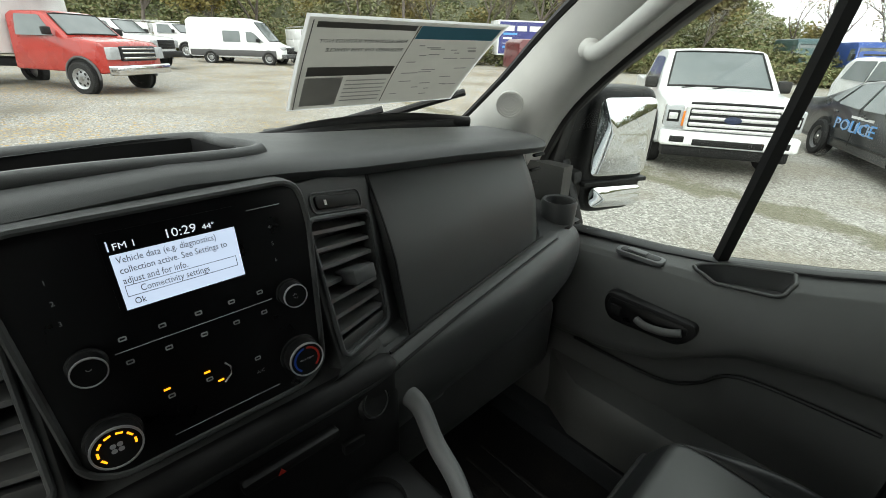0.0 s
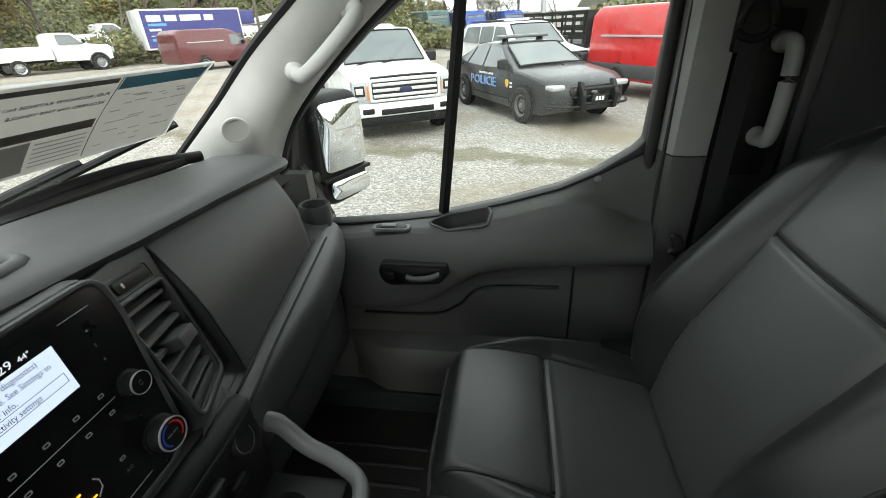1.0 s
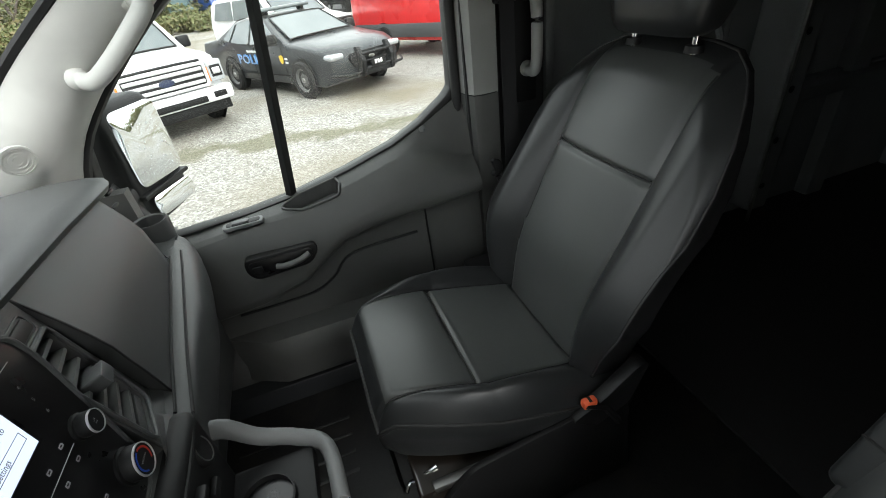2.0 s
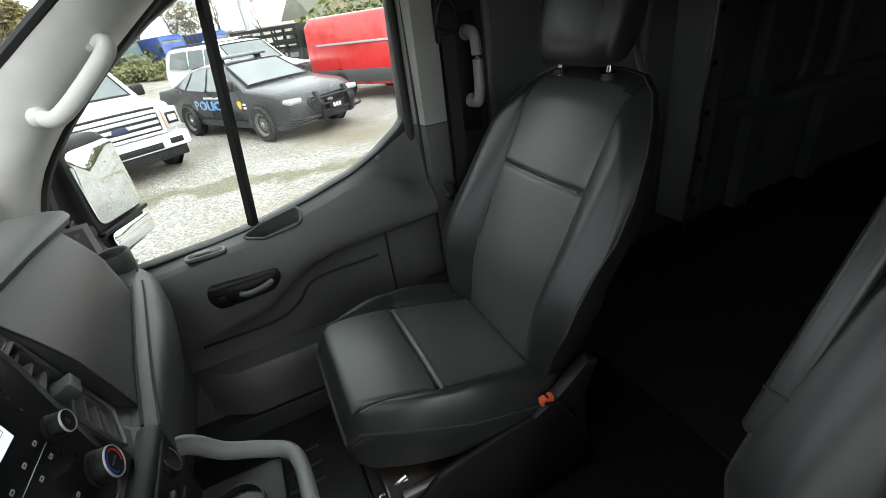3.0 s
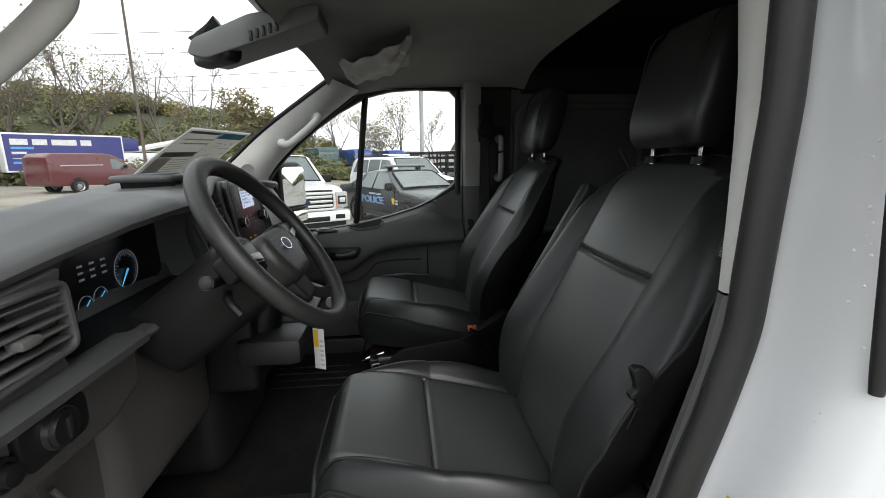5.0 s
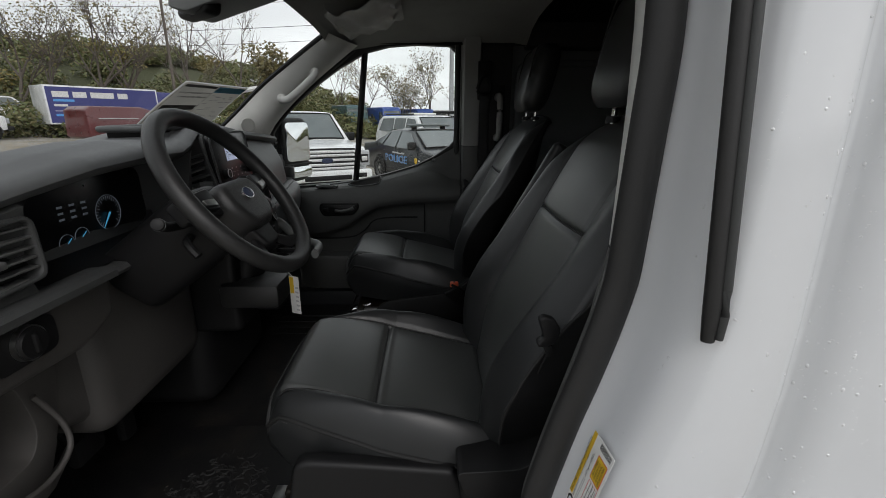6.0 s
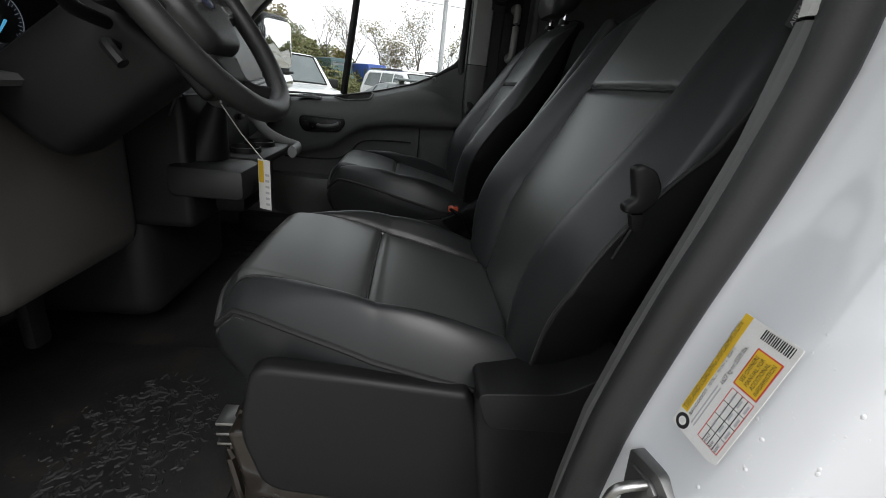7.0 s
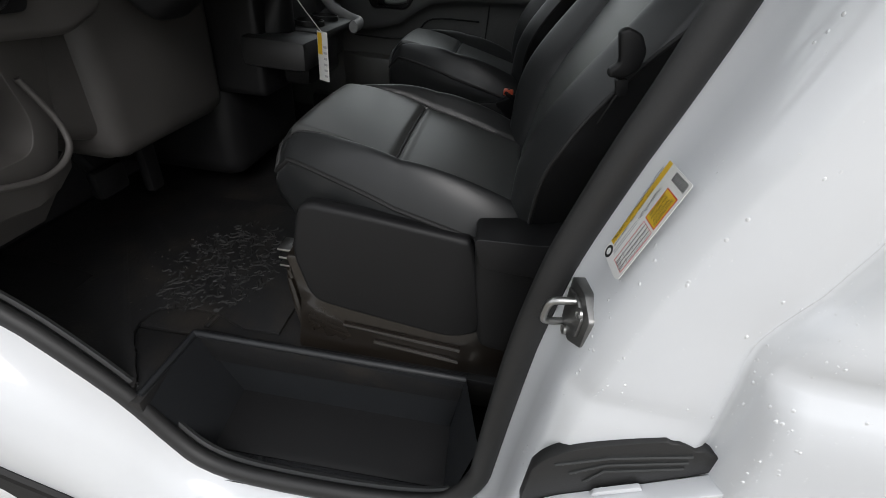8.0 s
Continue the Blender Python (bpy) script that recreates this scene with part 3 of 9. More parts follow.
grab_handle((0.752, 0.558, 1.758), (0.742, 0.415, 1.875), (-0.038, -0.038, -0.008), M_GREYTRIM, "light grey grab handle on the windshield pillar")
grab_handle((2 * XC - 0.752, 0.558, 1.758), (2 * XC - 0.742, 0.415, 1.875), (0.038, -0.038, -0.008), M_GREYTRIM, "light grey grab handle on the driver's windshield pillar")
# round tweeter grille in the passenger's pillar
grille = thing("speaker_grille", "round light grey tweeter grille in the pillar trim", "speaker grille")
gm = Matrix.Translation((0.712, 0.710, 1.643)) @ Vector((-0.75, -0.6, -0.25)).to_track_quat("Z", "Y").to_matrix().to_4x4()
part("ring", lathe([(0.026, -0.004), (0.03, -0.004), (0.03, 0.004), (0.026, 0.005)], gm, 32, closed=True), M_GREYTRIM, grille)
part("mesh_face", lathe([(0.0005, 0.0025), (0.026, 0.002), (0.026, -0.003), (0.0005, -0.003)], gm, 32), M_GREYTRIM, grille)
for k in range(3):
    r = 0.008 + 0.007 * k
    part("mesh_ring", lathe([(r - 0.001, 0.0015), (r + 0.001, 0.0015), (r + 0.001, 0.0032), (r - 0.001, 0.0032)], gm, 28, closed=True), M_GREYTRIM, grille)

# windshield
def shield(u, v):
    """u across -1..1, v from the base 0 to the top 1."""
    q = spline([(0, 1.16, 1.50), (0, 0.91, 1.725), (0, 0.63, 1.91), (0, 0.36, 2.05)], 10)
    k = q[min(len(q) - 1, int(round(v * (len(q) - 1))))]
    half = 0.86 - 0.17 * v
    return (XC + half * u, k.y - 0.12 * u * u * (1 - 0.35 * v), k.z - 0.02 * u * u)
rows = [[shield(u, v) for u in np.linspace(-1, 1, 21)] for v in np.linspace(0, 1, 16)]
bm = loft(rows)
windshield = thing("window_1", "wide raked windshield with rain-hazed clear glass", "windshield", kind="structure")
pane = part("pane", bm, M_GLASS, windshield)
pane.visible_shadow = False

# passenger's B pillar
bp = thing("trim_b_pillar_right", "light grey upper pillar trim, darkened for shade, over dark lower trim", "pillar trim", kind="structure")
def bp_row(z):
    x = 0.845 - 0.03 * max(0, z - 1.5)
    return [(x + 0.05, -0.255, z), (x, -0.262, z), (x - 0.035, -0.275, z), (x - 0.042, -0.30, z), (x - 0.038, -0.345, z), (x + 0.02, -0.36, z)]
# upper trim in the darkened copy: its weaker light is put into the colour
part("upper_trim", loft([bp_row(z) for z in np.linspace(1.55, 2.07, 8)]), M_GREYSHADED, bp)
part("lower_trim", loft([bp_row(z) for z in np.linspace(0.745, 1.547, 10)]), M_TRIM, bp)
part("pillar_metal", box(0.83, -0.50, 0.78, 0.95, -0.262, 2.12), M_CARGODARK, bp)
part("seal", tube([(0.875, -0.246, 0.8), (0.875, -0.246, 1.5), (0.855, -0.246, 2.03)], 0.014, 10), M_SEAL, bp)

# seat belt on the passenger's pillar
belt = thing("seat_belt", "black seat belt hanging from an adjustable pillar loop", "seat belt")
part("webbing", box(0.776, -0.385, 1.10, 0.7785, -0.345, 1.83, m=None), M_BELT, belt)
part("loop", tube(spline([(0.775, -0.395, 1.80), (0.77, -0.38, 1.855), (0.77, -0.35, 1.855), (0.775, -0.335, 1.80), (0.775, -0.365, 1.785)], 5, True), 0.008, 8, True), M_BLACK, belt)
part("slider", box(0.777, -0.40, 1.76, 0.80, -0.335, 1.93, 0.006), M_BLACK, belt)
grab_handle((0.815, -0.440, 1.590), (0.815, -0.440, 1.775), (-0.05, 0.0, 0), M_GREYSHADED, "light grey grab handle behind the passenger's pillar, darkened for shade")
part_b = thing("handle_backing", "black plastic backing plate behind the grab handle", "trim", kind="structure")
part("plate", box(0.818, -0.47, 1.50, 0.826, -0.395, 1.83, 0.003), M_BLACK, part_b)

# cargo space
wall_right = thing("wall_right", "dim grey bare metal cargo wall with pressed panels", "wall", kind="structure")
part("sheet", box(0.90, -3.3, 0.78, 0.93, -0.50, 2.12), M_CARGO, wall_right)
def pressed(y0, y1, z0, z1, r=0.08):
    out = rounded([(y0, z0), (y1, z0), (y1, z1), (y0, z1)], r, 6)
    inn = rounded([(y0 - 0.03, z0 + 0.03), (y1 + 0.03, z0 + 0.03), (y1 + 0.03, z1 - 0.03), (y0 - 0.03, z1 - 0.03)], r * 0.8, 6)
    part("window_surround", prism(out, "x", 0.868, 0.90, 0.008, holes=[inn]), M_CARGO, wall_right)
pressed(-0.53, -1.22, 1.30, 1.95)
pressed(-1.52, -2.25, 1.30, 1.95)
pressed(-2.4, -3.1, 1.30, 1.95)
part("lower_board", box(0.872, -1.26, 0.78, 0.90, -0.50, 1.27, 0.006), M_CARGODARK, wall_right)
part("slide_post", prism(rounded([(0.74, -1.36), (0.90, -1.36), (0.90, -1.46), (0.74, -1.46)], 0.02), "z", 0.9, 2.1, 0.004), M_CARGO, wall_right)
for k in range(5):
    part("post_hole", cyl((0.739, -1.40, 1.0 + 0.18 * k), (0.742, -1.40, 1.0 + 0.18 * k), 0.012, n=14), M_BLACK, wall_right)
part("post_edge", box(0.725, -1.365, 0.86, 0.735, -1.352, 2.05, 0.003), M_STEEL, wall_right)
for y in (-1.9, -2.45):
    part("rib", box(0.84, y - 0.05, 0.78, 0.90, y + 0.05, 2.1, 0.01), M_CARGO, wall_right)
part("rail", box(0.80, -3.2, 1.27, 0.90, -1.5, 1.32, 0.008), M_CARGO, wall_right)
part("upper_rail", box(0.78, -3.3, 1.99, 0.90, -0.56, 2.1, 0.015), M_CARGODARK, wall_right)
part("brace", tube([(0.86, -1.08, 1.72), (0.86, -1.17, 1.55), (0.86, -1.18, 1.35)], 0.012, 8), M_CARGO, wall_right)
wall_back = thing("wall_back", "dark rear cargo doors with pressed window panels", "wall", kind="structure")
part("sheet", box(-0.98, -3.36, 0.70, 0.98, -3.3, 2.16), M_CARGO, wall_back)
for x0 in (-0.82, 0.06):
    part("window_surround", prism(rounded([(x0, 1.3), (x0 + 0.72, 1.3), (x0 + 0.72, 1.95), (x0, 1.95)], 0.07), "y", -3.3, -3.285, 0.006, holes=[rounded([(x0 + 0.03, 1.33), (x0 + 0.69, 1.33), (x0 + 0.69, 1.92), (x0 + 0.03, 1.92)], 0.06)]), M_CARGO, wall_back)
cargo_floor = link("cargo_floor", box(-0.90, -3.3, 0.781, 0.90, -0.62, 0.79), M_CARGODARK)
tagged(cargo_floor, "dark bare cargo floor behind the seats", "floor", kind="structure")
bulk = link("trim_roof_step", loft([roof_row(-0.56, 2.095), [(x, -0.60, 2.223) for x, _, _ in roof_row(0, 0)]]), M_CARGODARK)
tagged(bulk, "dark end of the headliner", "trim", kind="structure")
firewall = link("wall_front", box(-0.93, 0.98, 0.45, 0.87, 1.03, 1.45), M_CARGODARK)
tagged(firewall, "dark carpeted bulkhead under the dashboard", "wall", kind="structure")
under = link("underbody", box(-0.86, -3.3, 0.42, 0.85, 1.0, 0.56, 0.02), M_BLACK)
tagged(under, "dark underbody of the van", "underbody", kind="structure")

for s_, nm in ((1, "right"), (-1, "left")):
    k = link("trim_kick_" + nm, box(XC + s_ * 0.86, 0.62, 0.70, XC + s_ * 0.90, 1.03, 1.50), M_TRIM if s_ > 0 else M_BLACK)
    tagged(k, "dark kick panel beside the footwell", "trim", kind="structure")
sill_r = link("trim_sill_right", box(0.74, -0.30, 0.60, 0.93, 0.70, 0.82, 0.01), M_STEP)
tagged(sill_r, "dark plastic sill of the passenger doorway", "sill", kind="structure")


# ---- passenger's door ----
BELT = [(-0.27, 1.575), (-0.25, 1.566), (-0.208, 1.545), (-0.132, 1.498), (-0.04, 1.454), (0.096, 1.414), (0.252, 1.378), (0.383, 1.358), (0.513, 1.343), (0.66, 1.33), (0.72, 1.325)]
PADLOW = [(-0.26, 1.285), (-0.097, 1.275), (0.05, 1.265), (0.16, 1.243), (0.23, 1.20), (0.29, 1.155), (0.42, 1.115), (0.72, 1.09)]
door = thing("door_1", "closed passenger door with dark plastic trim and a divided window", "door", kind="structure")


def door_row(y):
    b, p = outline_lift(y, BELT), outline_lift(y, PADLOW)
    rear = max(0.0, min(1.0, (-y - 0.02) / 0.2))          # towards the pillar the top sweeps up
    top = b - 0.006
    fall = float(np.interp(y, (0.15, 0.38), (1.0, 0.35)))   # ahead, the shelf by the switch lies flatter
    ahead = [(0.925, b - 0.012), (0.915, top), (0.90, top + 0.001), (0.885, top - 0.004 * fall), (0.868, top - 0.010 * fall), (0.850, top - 0.017 * fall),
             (0.832, top - 0.025 * fall), (0.812, top - 0.038 * fall - 0.004), (0.792, top - 0.062), (0.775, top - 0.09)]
    shelf = min(1.382, b - 0.03)
    behind = [(0.925, b - 0.012), (0.915, top), (0.90, top + 0.001), (0.884, top - 0.006), (0.872, top - 0.022), (0.843, shelf + (b - shelf) * 0.35), (0.830, shelf),
              (0.815, shelf - 0.012), (0.79, shelf - 0.032), (0.773, shelf - 0.058)]
    zs_ = [(q[0] + (r[0] - q[0]) * rear, q[1] + (r[1] - q[1]) * rear) for q, r in zip(ahead, behind)]
    zs_ += [(0.767, p + 0.03), (0.769, p + 0.008), (0.776, p), (0.792, p - 0.006), (0.80, p - 0.02), (0.80, p - 0.06), (0.797, 1.02), (0.795, 0.98), (0.79, 0.90), (0.80, 0.80)]
    return [(x, y, z) for x, z in zs_]


def dense_row(y):
    row = [Vector(q) for q in door_row(y)]
    out = row[:3]
    for i in range(3, 7):
        out += [row[i].lerp(row[i + 1], k / 6) for k in range(6)]
    return out + row[7:]


def cubby_half(u):
    """Half the cubby's width on the sill, u from -1 (front) to 1 (rear)."""
    return 0.40 * (0.30 + 0.70 * min(1.0, (u + 1) / 0.6)) * max(0.0, 1 - abs(u) ** 14) ** 0.5 + 0.002


ys = np.concatenate([np.linspace(0.72, 0.32, 14), np.linspace(0.305, 0.125, 46), np.linspace(0.09, -0.262, 15)])
bm = loft([dense_row(y) for y in ys])
gone = []
for f in bm.faces:
    y = sum(v.co.y for v in f.verts) / len(f.verts)
    u = (0.215 - y) / 0.083
    if abs(u) < 1:
        row = [Vector(q) for q in door_row(y)[3:8]]
        c = sum((v.co for v in f.verts), Vector()) / len(f.verts)
        x_cut = min(range(4), key=lambda i: (c - row[i].lerp(row[i + 1], 0.5)).length)
        seg = row[x_cut + 1] - row[x_cut]
        k = (x_cut + max(0.0, min(1.0, (c - row[x_cut]).dot(seg) / seg.length_squared))) / 4
        near = (c - row[x_cut].lerp(row[x_cut + 1], max(0.0, min(1.0, k * 4 - x_cut)))).length
        if near < 0.004 and abs(k - 0.5) < cubby_half(u):
            gone.append(f)
bmesh.ops.delete(bm, geom=gone, context="FACES")
part("trim_panel", bm, M_TRIM, door, smooth=50)
part("door_shell", prism([(0.72, 0.80), (0.72, 1.29), (0.42, 1.31), (0.265, 1.335), (-0.105, 1.445), (-0.26, 1.52), (-0.26, 0.80)], "x", 0.925, 0.97, 0.006), M_WHITE, door)
# window frame
opening = [(0.60, 1.338), (0.383, 1.354), (0.252, 1.372), (0.096, 1.408), (-0.04, 1.448), (-0.132, 1.492), (-0.212, 1.546), (-0.232, 1.568), (-0.246, 1.85), (-0.246, 1.965), (-0.21, 2.003), (-0.05, 2.008), (0.08, 1.998), (0.19, 1.97), (0.32, 1.90), (0.43, 1.825), (0.57, 1.71), (0.66, 1.615), (0.68, 1.50), (0.66, 1.38)]
frame_out = [(0.72, 1.32), (0.383, 1.346), (0.252, 1.364), (0.096, 1.40), (-0.04, 1.44), (-0.15, 1.485), (-0.235, 1.53), (-0.27, 1.59), (-0.284, 1.85), (-0.284, 1.985), (-0.23, 2.038), (-0.05, 2.045), (0.09, 2.036), (0.21, 2.005), (0.35, 1.932), (0.46, 1.855), (0.605, 1.735), (0.71, 1.63), (0.735, 1.50), (0.73, 1.37)]
part("window_frame", prism(frame_out, "x", 0.875, 0.925, 0.006, holes=[opening]), M_SEAL, door)
part("frame_trim", tube(spline([(0.872, y, z) for y, z in frame_out[7:18]], 4), 0.012, 8), M_GREYTRIM, door)
g = part("window_pane", prism(opening, "x", 0.898, 0.902), M_GLASS, door)
g.visible_shadow = False
part("division_bar", tube([(0.893, 0.266, 1.370), (0.890, 0.193, 1.975)], 0.0145, 4, flat=1.0, up=(1, 0, 0)), M_BLACK, door)
# cubby in the sill, its rim
def sill_point(y, k, lift):
    q = [Vector(p) for p in door_row(y)[3:8]]
    f = min(3.999, max(0.0, k * 4))
    a = q[int(f)].lerp(q[int(f) + 1], f - int(f))
    return a + Vector((-0.6, 0.0, 0.8)) * lift
rim, foot = [], []
for side, us in ((-1, np.linspace(-1, 1, 25)), (1, np.linspace(1, -1, 25))):
    for u in us:
        h = cubby_half(u)
        rim.append(sill_point(0.215 - 0.083 * u, 0.5 + h * side, 0.002))
        foot.append(sill_point(0.215 - 0.074 * u, 0.5 + 0.85 * h * side, 0.0) + Vector((0.012, 0, -0.042)))
bm = loft([rim, foot], closed=True)
loft([foot[:25], foot[:24:-1]], bm=bm)
tray = part("cubby", bm, M_LOWERTRIM, door, "dark open cubby sunk in the sill")
part("rim", tube(rim, 0.0038, 8, closed=True), M_TRIM, tray)
# window switch
sw = part("switch_bezel", prism(rounded([(0.455, 0.812), (0.350, 0.812), (0.350, 0.850), (0.455, 0.850)], 0.016), "z", 1.342, 1.352, 0.002), M_MIDTRIM, door, "grey window switch bezel")
part("switch_well", prism(rounded([(0.446, 0.818), (0.359, 0.818), (0.359, 0.844), (0.446, 0.844)], 0.011), "z", 1.3515, 1.3528, 0.0005), M_BLACK, sw)
part("switch_key", box(0.388, 0.821, 1.351, 0.430, 0.841, 1.358, 0.003), M_MIDTRIM, sw)
# the two meshes above are drawn with y first: turn them onto the sill
for o in (sw, *sw.children):
    o.data.transform(Matrix(((0, 1, 0, 0), (1, 0, 0, 0), (0, 0, 1, 0), (0, 0, 0, 1))))
# inner handle
bez = part("handle_bezel", prism(rounded([(0.427, 1.275), (0.242, 1.275), (0.237, 1.252), (0.262, 1.215), (0.412, 1.208), (0.432, 1.240)], 0.02), "x", 0.757, 0.79, 0.004), M_BLACK, door)
part("handle_cup", prism(rounded([(0.419, 1.266), (0.254, 1.266), (0.254, 1.240), (0.272, 1.223), (0.407, 1.217), (0.422, 1.240)], 0.016), "x", 0.7555, 0.758, 0.0006), M_GLOSSBLACK, bez)
# lever in a lighter plastic that carries the light on its end
part("handle_lever", tube(spline([(0.752, 0.262, 1.252), (0.745, 0.292, 1.242), (0.746, 0.332, 1.237), (0.752, 0.352, 1.24)], 5), 0.0085, 10), M_LOWERTRIM, bez)
part("lock_key", box(0.749, 0.387, 1.23, 0.757, 0.412, 1.252, 0.002), M_BLACK, bez)
# sill stud
part("stud", lathe([(0.001, 0), (0.009, 0), (0.009, 0.004), (0.004, 0.007), (0.001, 0.007)], pose(0.868, -0.132, 1.474, 0, -60, 0), 16), M_MIDTRIM, door)
# lower panel line and map pocket
part("panel_line", tube([(0.795, -0.085, 1.265), (0.797, -0.085, 1.0)], 0.003, 6), M_BLACK, door)
rows = []
for y in np.linspace(0.56, -0.20, 14):
    e = 0.5 - 0.5 * math.cos(math.pi * min(1, (0.58 - y) / 0.15, (y + 0.22) / 0.15))
    d = 0.075 * e
    rows.append([(0.80, y, 1.02), (0.80 - d, y, 1.015), (0.80 - d * 1.15, y, 1.0), (0.80 - d * 1.1, y, 0.93), (0.80 - d * 0.9, y, 0.84), (0.80, y, 0.81)])
part("map_pocket", loft(rows), M_TRIM, door)
part("pull_line", tube(spline([(0.793, 0.50, 1.09), (0.79, 0.30, 1.095), (0.79, 0.22, 1.13), (0.79, 0.15, 1.19), (0.79, -0.05, 1.20)], 5), 0.004, 6), M_BLACK, door)

# towing mirror on the door
mirror = thing("side_mirror", "black two-part towing mirror wet with rain", "mirror")
mm = Matrix.Translation((1.055, 0.612, 1.505)) @ Matrix.Rotation(radians(-20), 4, "Z")
shell = prism(rounded([(-0.115, -0.165), (0.115, -0.165), (0.12, 0.17), (-0.11, 0.17)], [0.09, 0.05, 0.06, 0.05], 8), "y", -0.01, 0.10, 0.02, 3)
bmesh.ops.transform(shell, matrix=mm, verts=shell.verts)
part("housing", shell, M_BLACK, mirror)
for nm, o in (("main_glass", [(-0.084, -0.055), (0.092, -0.055), (0.095, 0.145), (-0.08, 0.145)]), ("wide_glass", [(-0.075, -0.142), (0.085, -0.142), (0.09, -0.085), (-0.082, -0.085)])):
    b = prism(rounded(o, 0.03, 6), "y", -0.018, -0.012, 0.001)
    tilt = Matrix.Rotation(radians(-1.5 if nm == "main_glass" else -5), 4, "X")
    bmesh.ops.transform(b, matrix=mm @ Matrix.Translation((0, -0.004, 0)) @ Matrix.Rotation(radians(-6), 4, "Z") @ tilt, verts=b.verts)
    part(nm, b, M_MIRROR, mirror)
bm = prism(rounded([(-0.108, -0.078), (0.112, -0.078), (0.112, -0.066), (-0.108, -0.066)], 0.004), "y", -0.028, 0.0, 0.002)
bmesh.ops.transform(bm, matrix=mm, verts=bm.verts)
part("divider", bm, M_BLACK, mirror)
part("arm", box(0.92, 0.64, 1.39, 1.02, 0.70, 1.47, 0.012), M_BLACK, mirror)
part("sail", prism([(0.70, 1.325), (0.60, 1.335), (0.67, 1.50)], "x", 0.90, 0.935, 0.004), M_BLACK, mirror)


# ---- dashboard ----
dash = thing("dashboard", "dark grey moulded dashboard with black centre panel", "dashboard", kind="structure")

LIP = [(-0.93, 0.51, 1.545), (-0.80, 0.50, 1.56), (-0.70, 0.48, 1.58), (-0.60, 0.455, 1.60), (-0.46, 0.445, 1.61), (-0.33, 0.455, 1.607), (-0.24, 0.48, 1.617), (-0.14, 0.510, 1.640), (0.0, 0.515, 1.645), (0.10, 0.515, 1.640), (0.2, 0.530, 1.627), (0.40, 0.545, 1.612), (0.62, 0.556, 1.593), (0.66, 0.569, 1.589)]
def at_x(x, table, k):
    return float(np.interp(x, [q[0] for q in table], [q[k] for q in table]))
# top pad
def pad_line(row):
    """The section with closer points where the tray is cut out."""
    out = [Vector(q) for q in row[:4]]
    tail = [Vector(q) for q in row[4:]]
    for a, b in zip(tail, tail[1:]):
        out += [a.lerp(b, k / 6) for k in range(6)]
    return out + [tail[-1]]
rows = []
for x in np.linspace(-0.93, 0.66, 107):
    y, z = at_x(x, LIP, 1), at_x(x, LIP, 2)
    far = 1.07 - 0.32 * (abs(x - XC) / 0.75) ** 2.4
    hump = 0.012 * math.exp(-((x + 0.45) / 0.2) ** 2)
    rows.append([(x, y + 0.022, z - 0.022), (x, y + 0.006, z - 0.017), (x, y, z - 0.006), (x, y + 0.006, z + 0.003), (x, y + 0.03, z + 0.009 + hump * 0.3), (x, y + 0.09, z + 0.012 + hump),
                 (x, y + 0.18 if y + 0.18 < far else far - 0.05, z + 0.008 + hump), (x, far - 0.04, 1.57), (x, far, 1.54), (x, far + 0.05, 1.50)])
bm = bmesh.new()
grid = [[bm.verts.new(q) for q in pad_line(row)] for row in rows]
for a, b in zip(grid, grid[1:]):
    for i in range(len(a) - 1):
        c = (a[i].co + b[i + 1].co) / 2
        if not (-0.25 < c.x < 0.07 and 0.56 < c.y < 0.68):
            bm.faces.new((a[i], a[i + 1], b[i + 1], b[i]))
part("top_pad", bm, M_DASHTOP, dash, smooth=50)
# open tray sunk into the pad over the centre
tray = part("tray", prism([(-0.25, 0.56), (0.07, 0.56), (0.07, 0.68), (-0.25, 0.68)], "z", 1.56, 1.575), M_BLACK, dash, "sunken open tray in the dash top")
part("tray_wall", loft([[(0.07, 0.56, 1.652), (0.055, 0.675, 1.650), (-0.24, 0.68, 1.650), (-0.25, 0.56, 1.652), (0.07, 0.56, 1.652)], [(0.06, 0.565, 1.57), (0.05, 0.67, 1.57), (-0.23, 0.675, 1.57), (-0.24, 0.565, 1.57), (0.06, 0.565, 1.57)]]), M_BLACK, tray)
part("tray_rim", tube(spline([(0.082, 0.555, 1.650), (0.072, 0.615, 1.652), (0.058, 0.682, 1.648), (-0.1, 0.688, 1.65), (-0.248, 0.688, 1.648), (-0.262, 0.615, 1.649), (-0.255, 0.553, 1.650), (-0.1, 0.553, 1.655)], 6, True), 0.008, 10, True), M_DASHTOP, tray)
part("defroster_duct", prism(rounded([(0.20, 0.80), (0.62, 0.75), (0.60, 0.79), (0.22, 0.87)], 0.01), "z", 1.60, 1.616, 0.003), M_BLACK, dash)
part("rear_hump", tube(spline([(0.18, 0.83, 1.605), (0.35, 0.84, 1.616), (0.5, 0.81, 1.618), (0.62, 0.745, 1.608)], 6), lambda t: 0.012, 10), M_BLACK, dash)

# face under the lip on the passenger's side: the upper glovebox
CREASE = [(-0.25, 0.440, 1.384), (0.10, 0.440, 1.384), (0.17, 0.444, 1.386), (0.30, 0.466, 1.394), (0.585, 0.508, 1.405), (0.70, 0.53, 1.402)]
rows = []
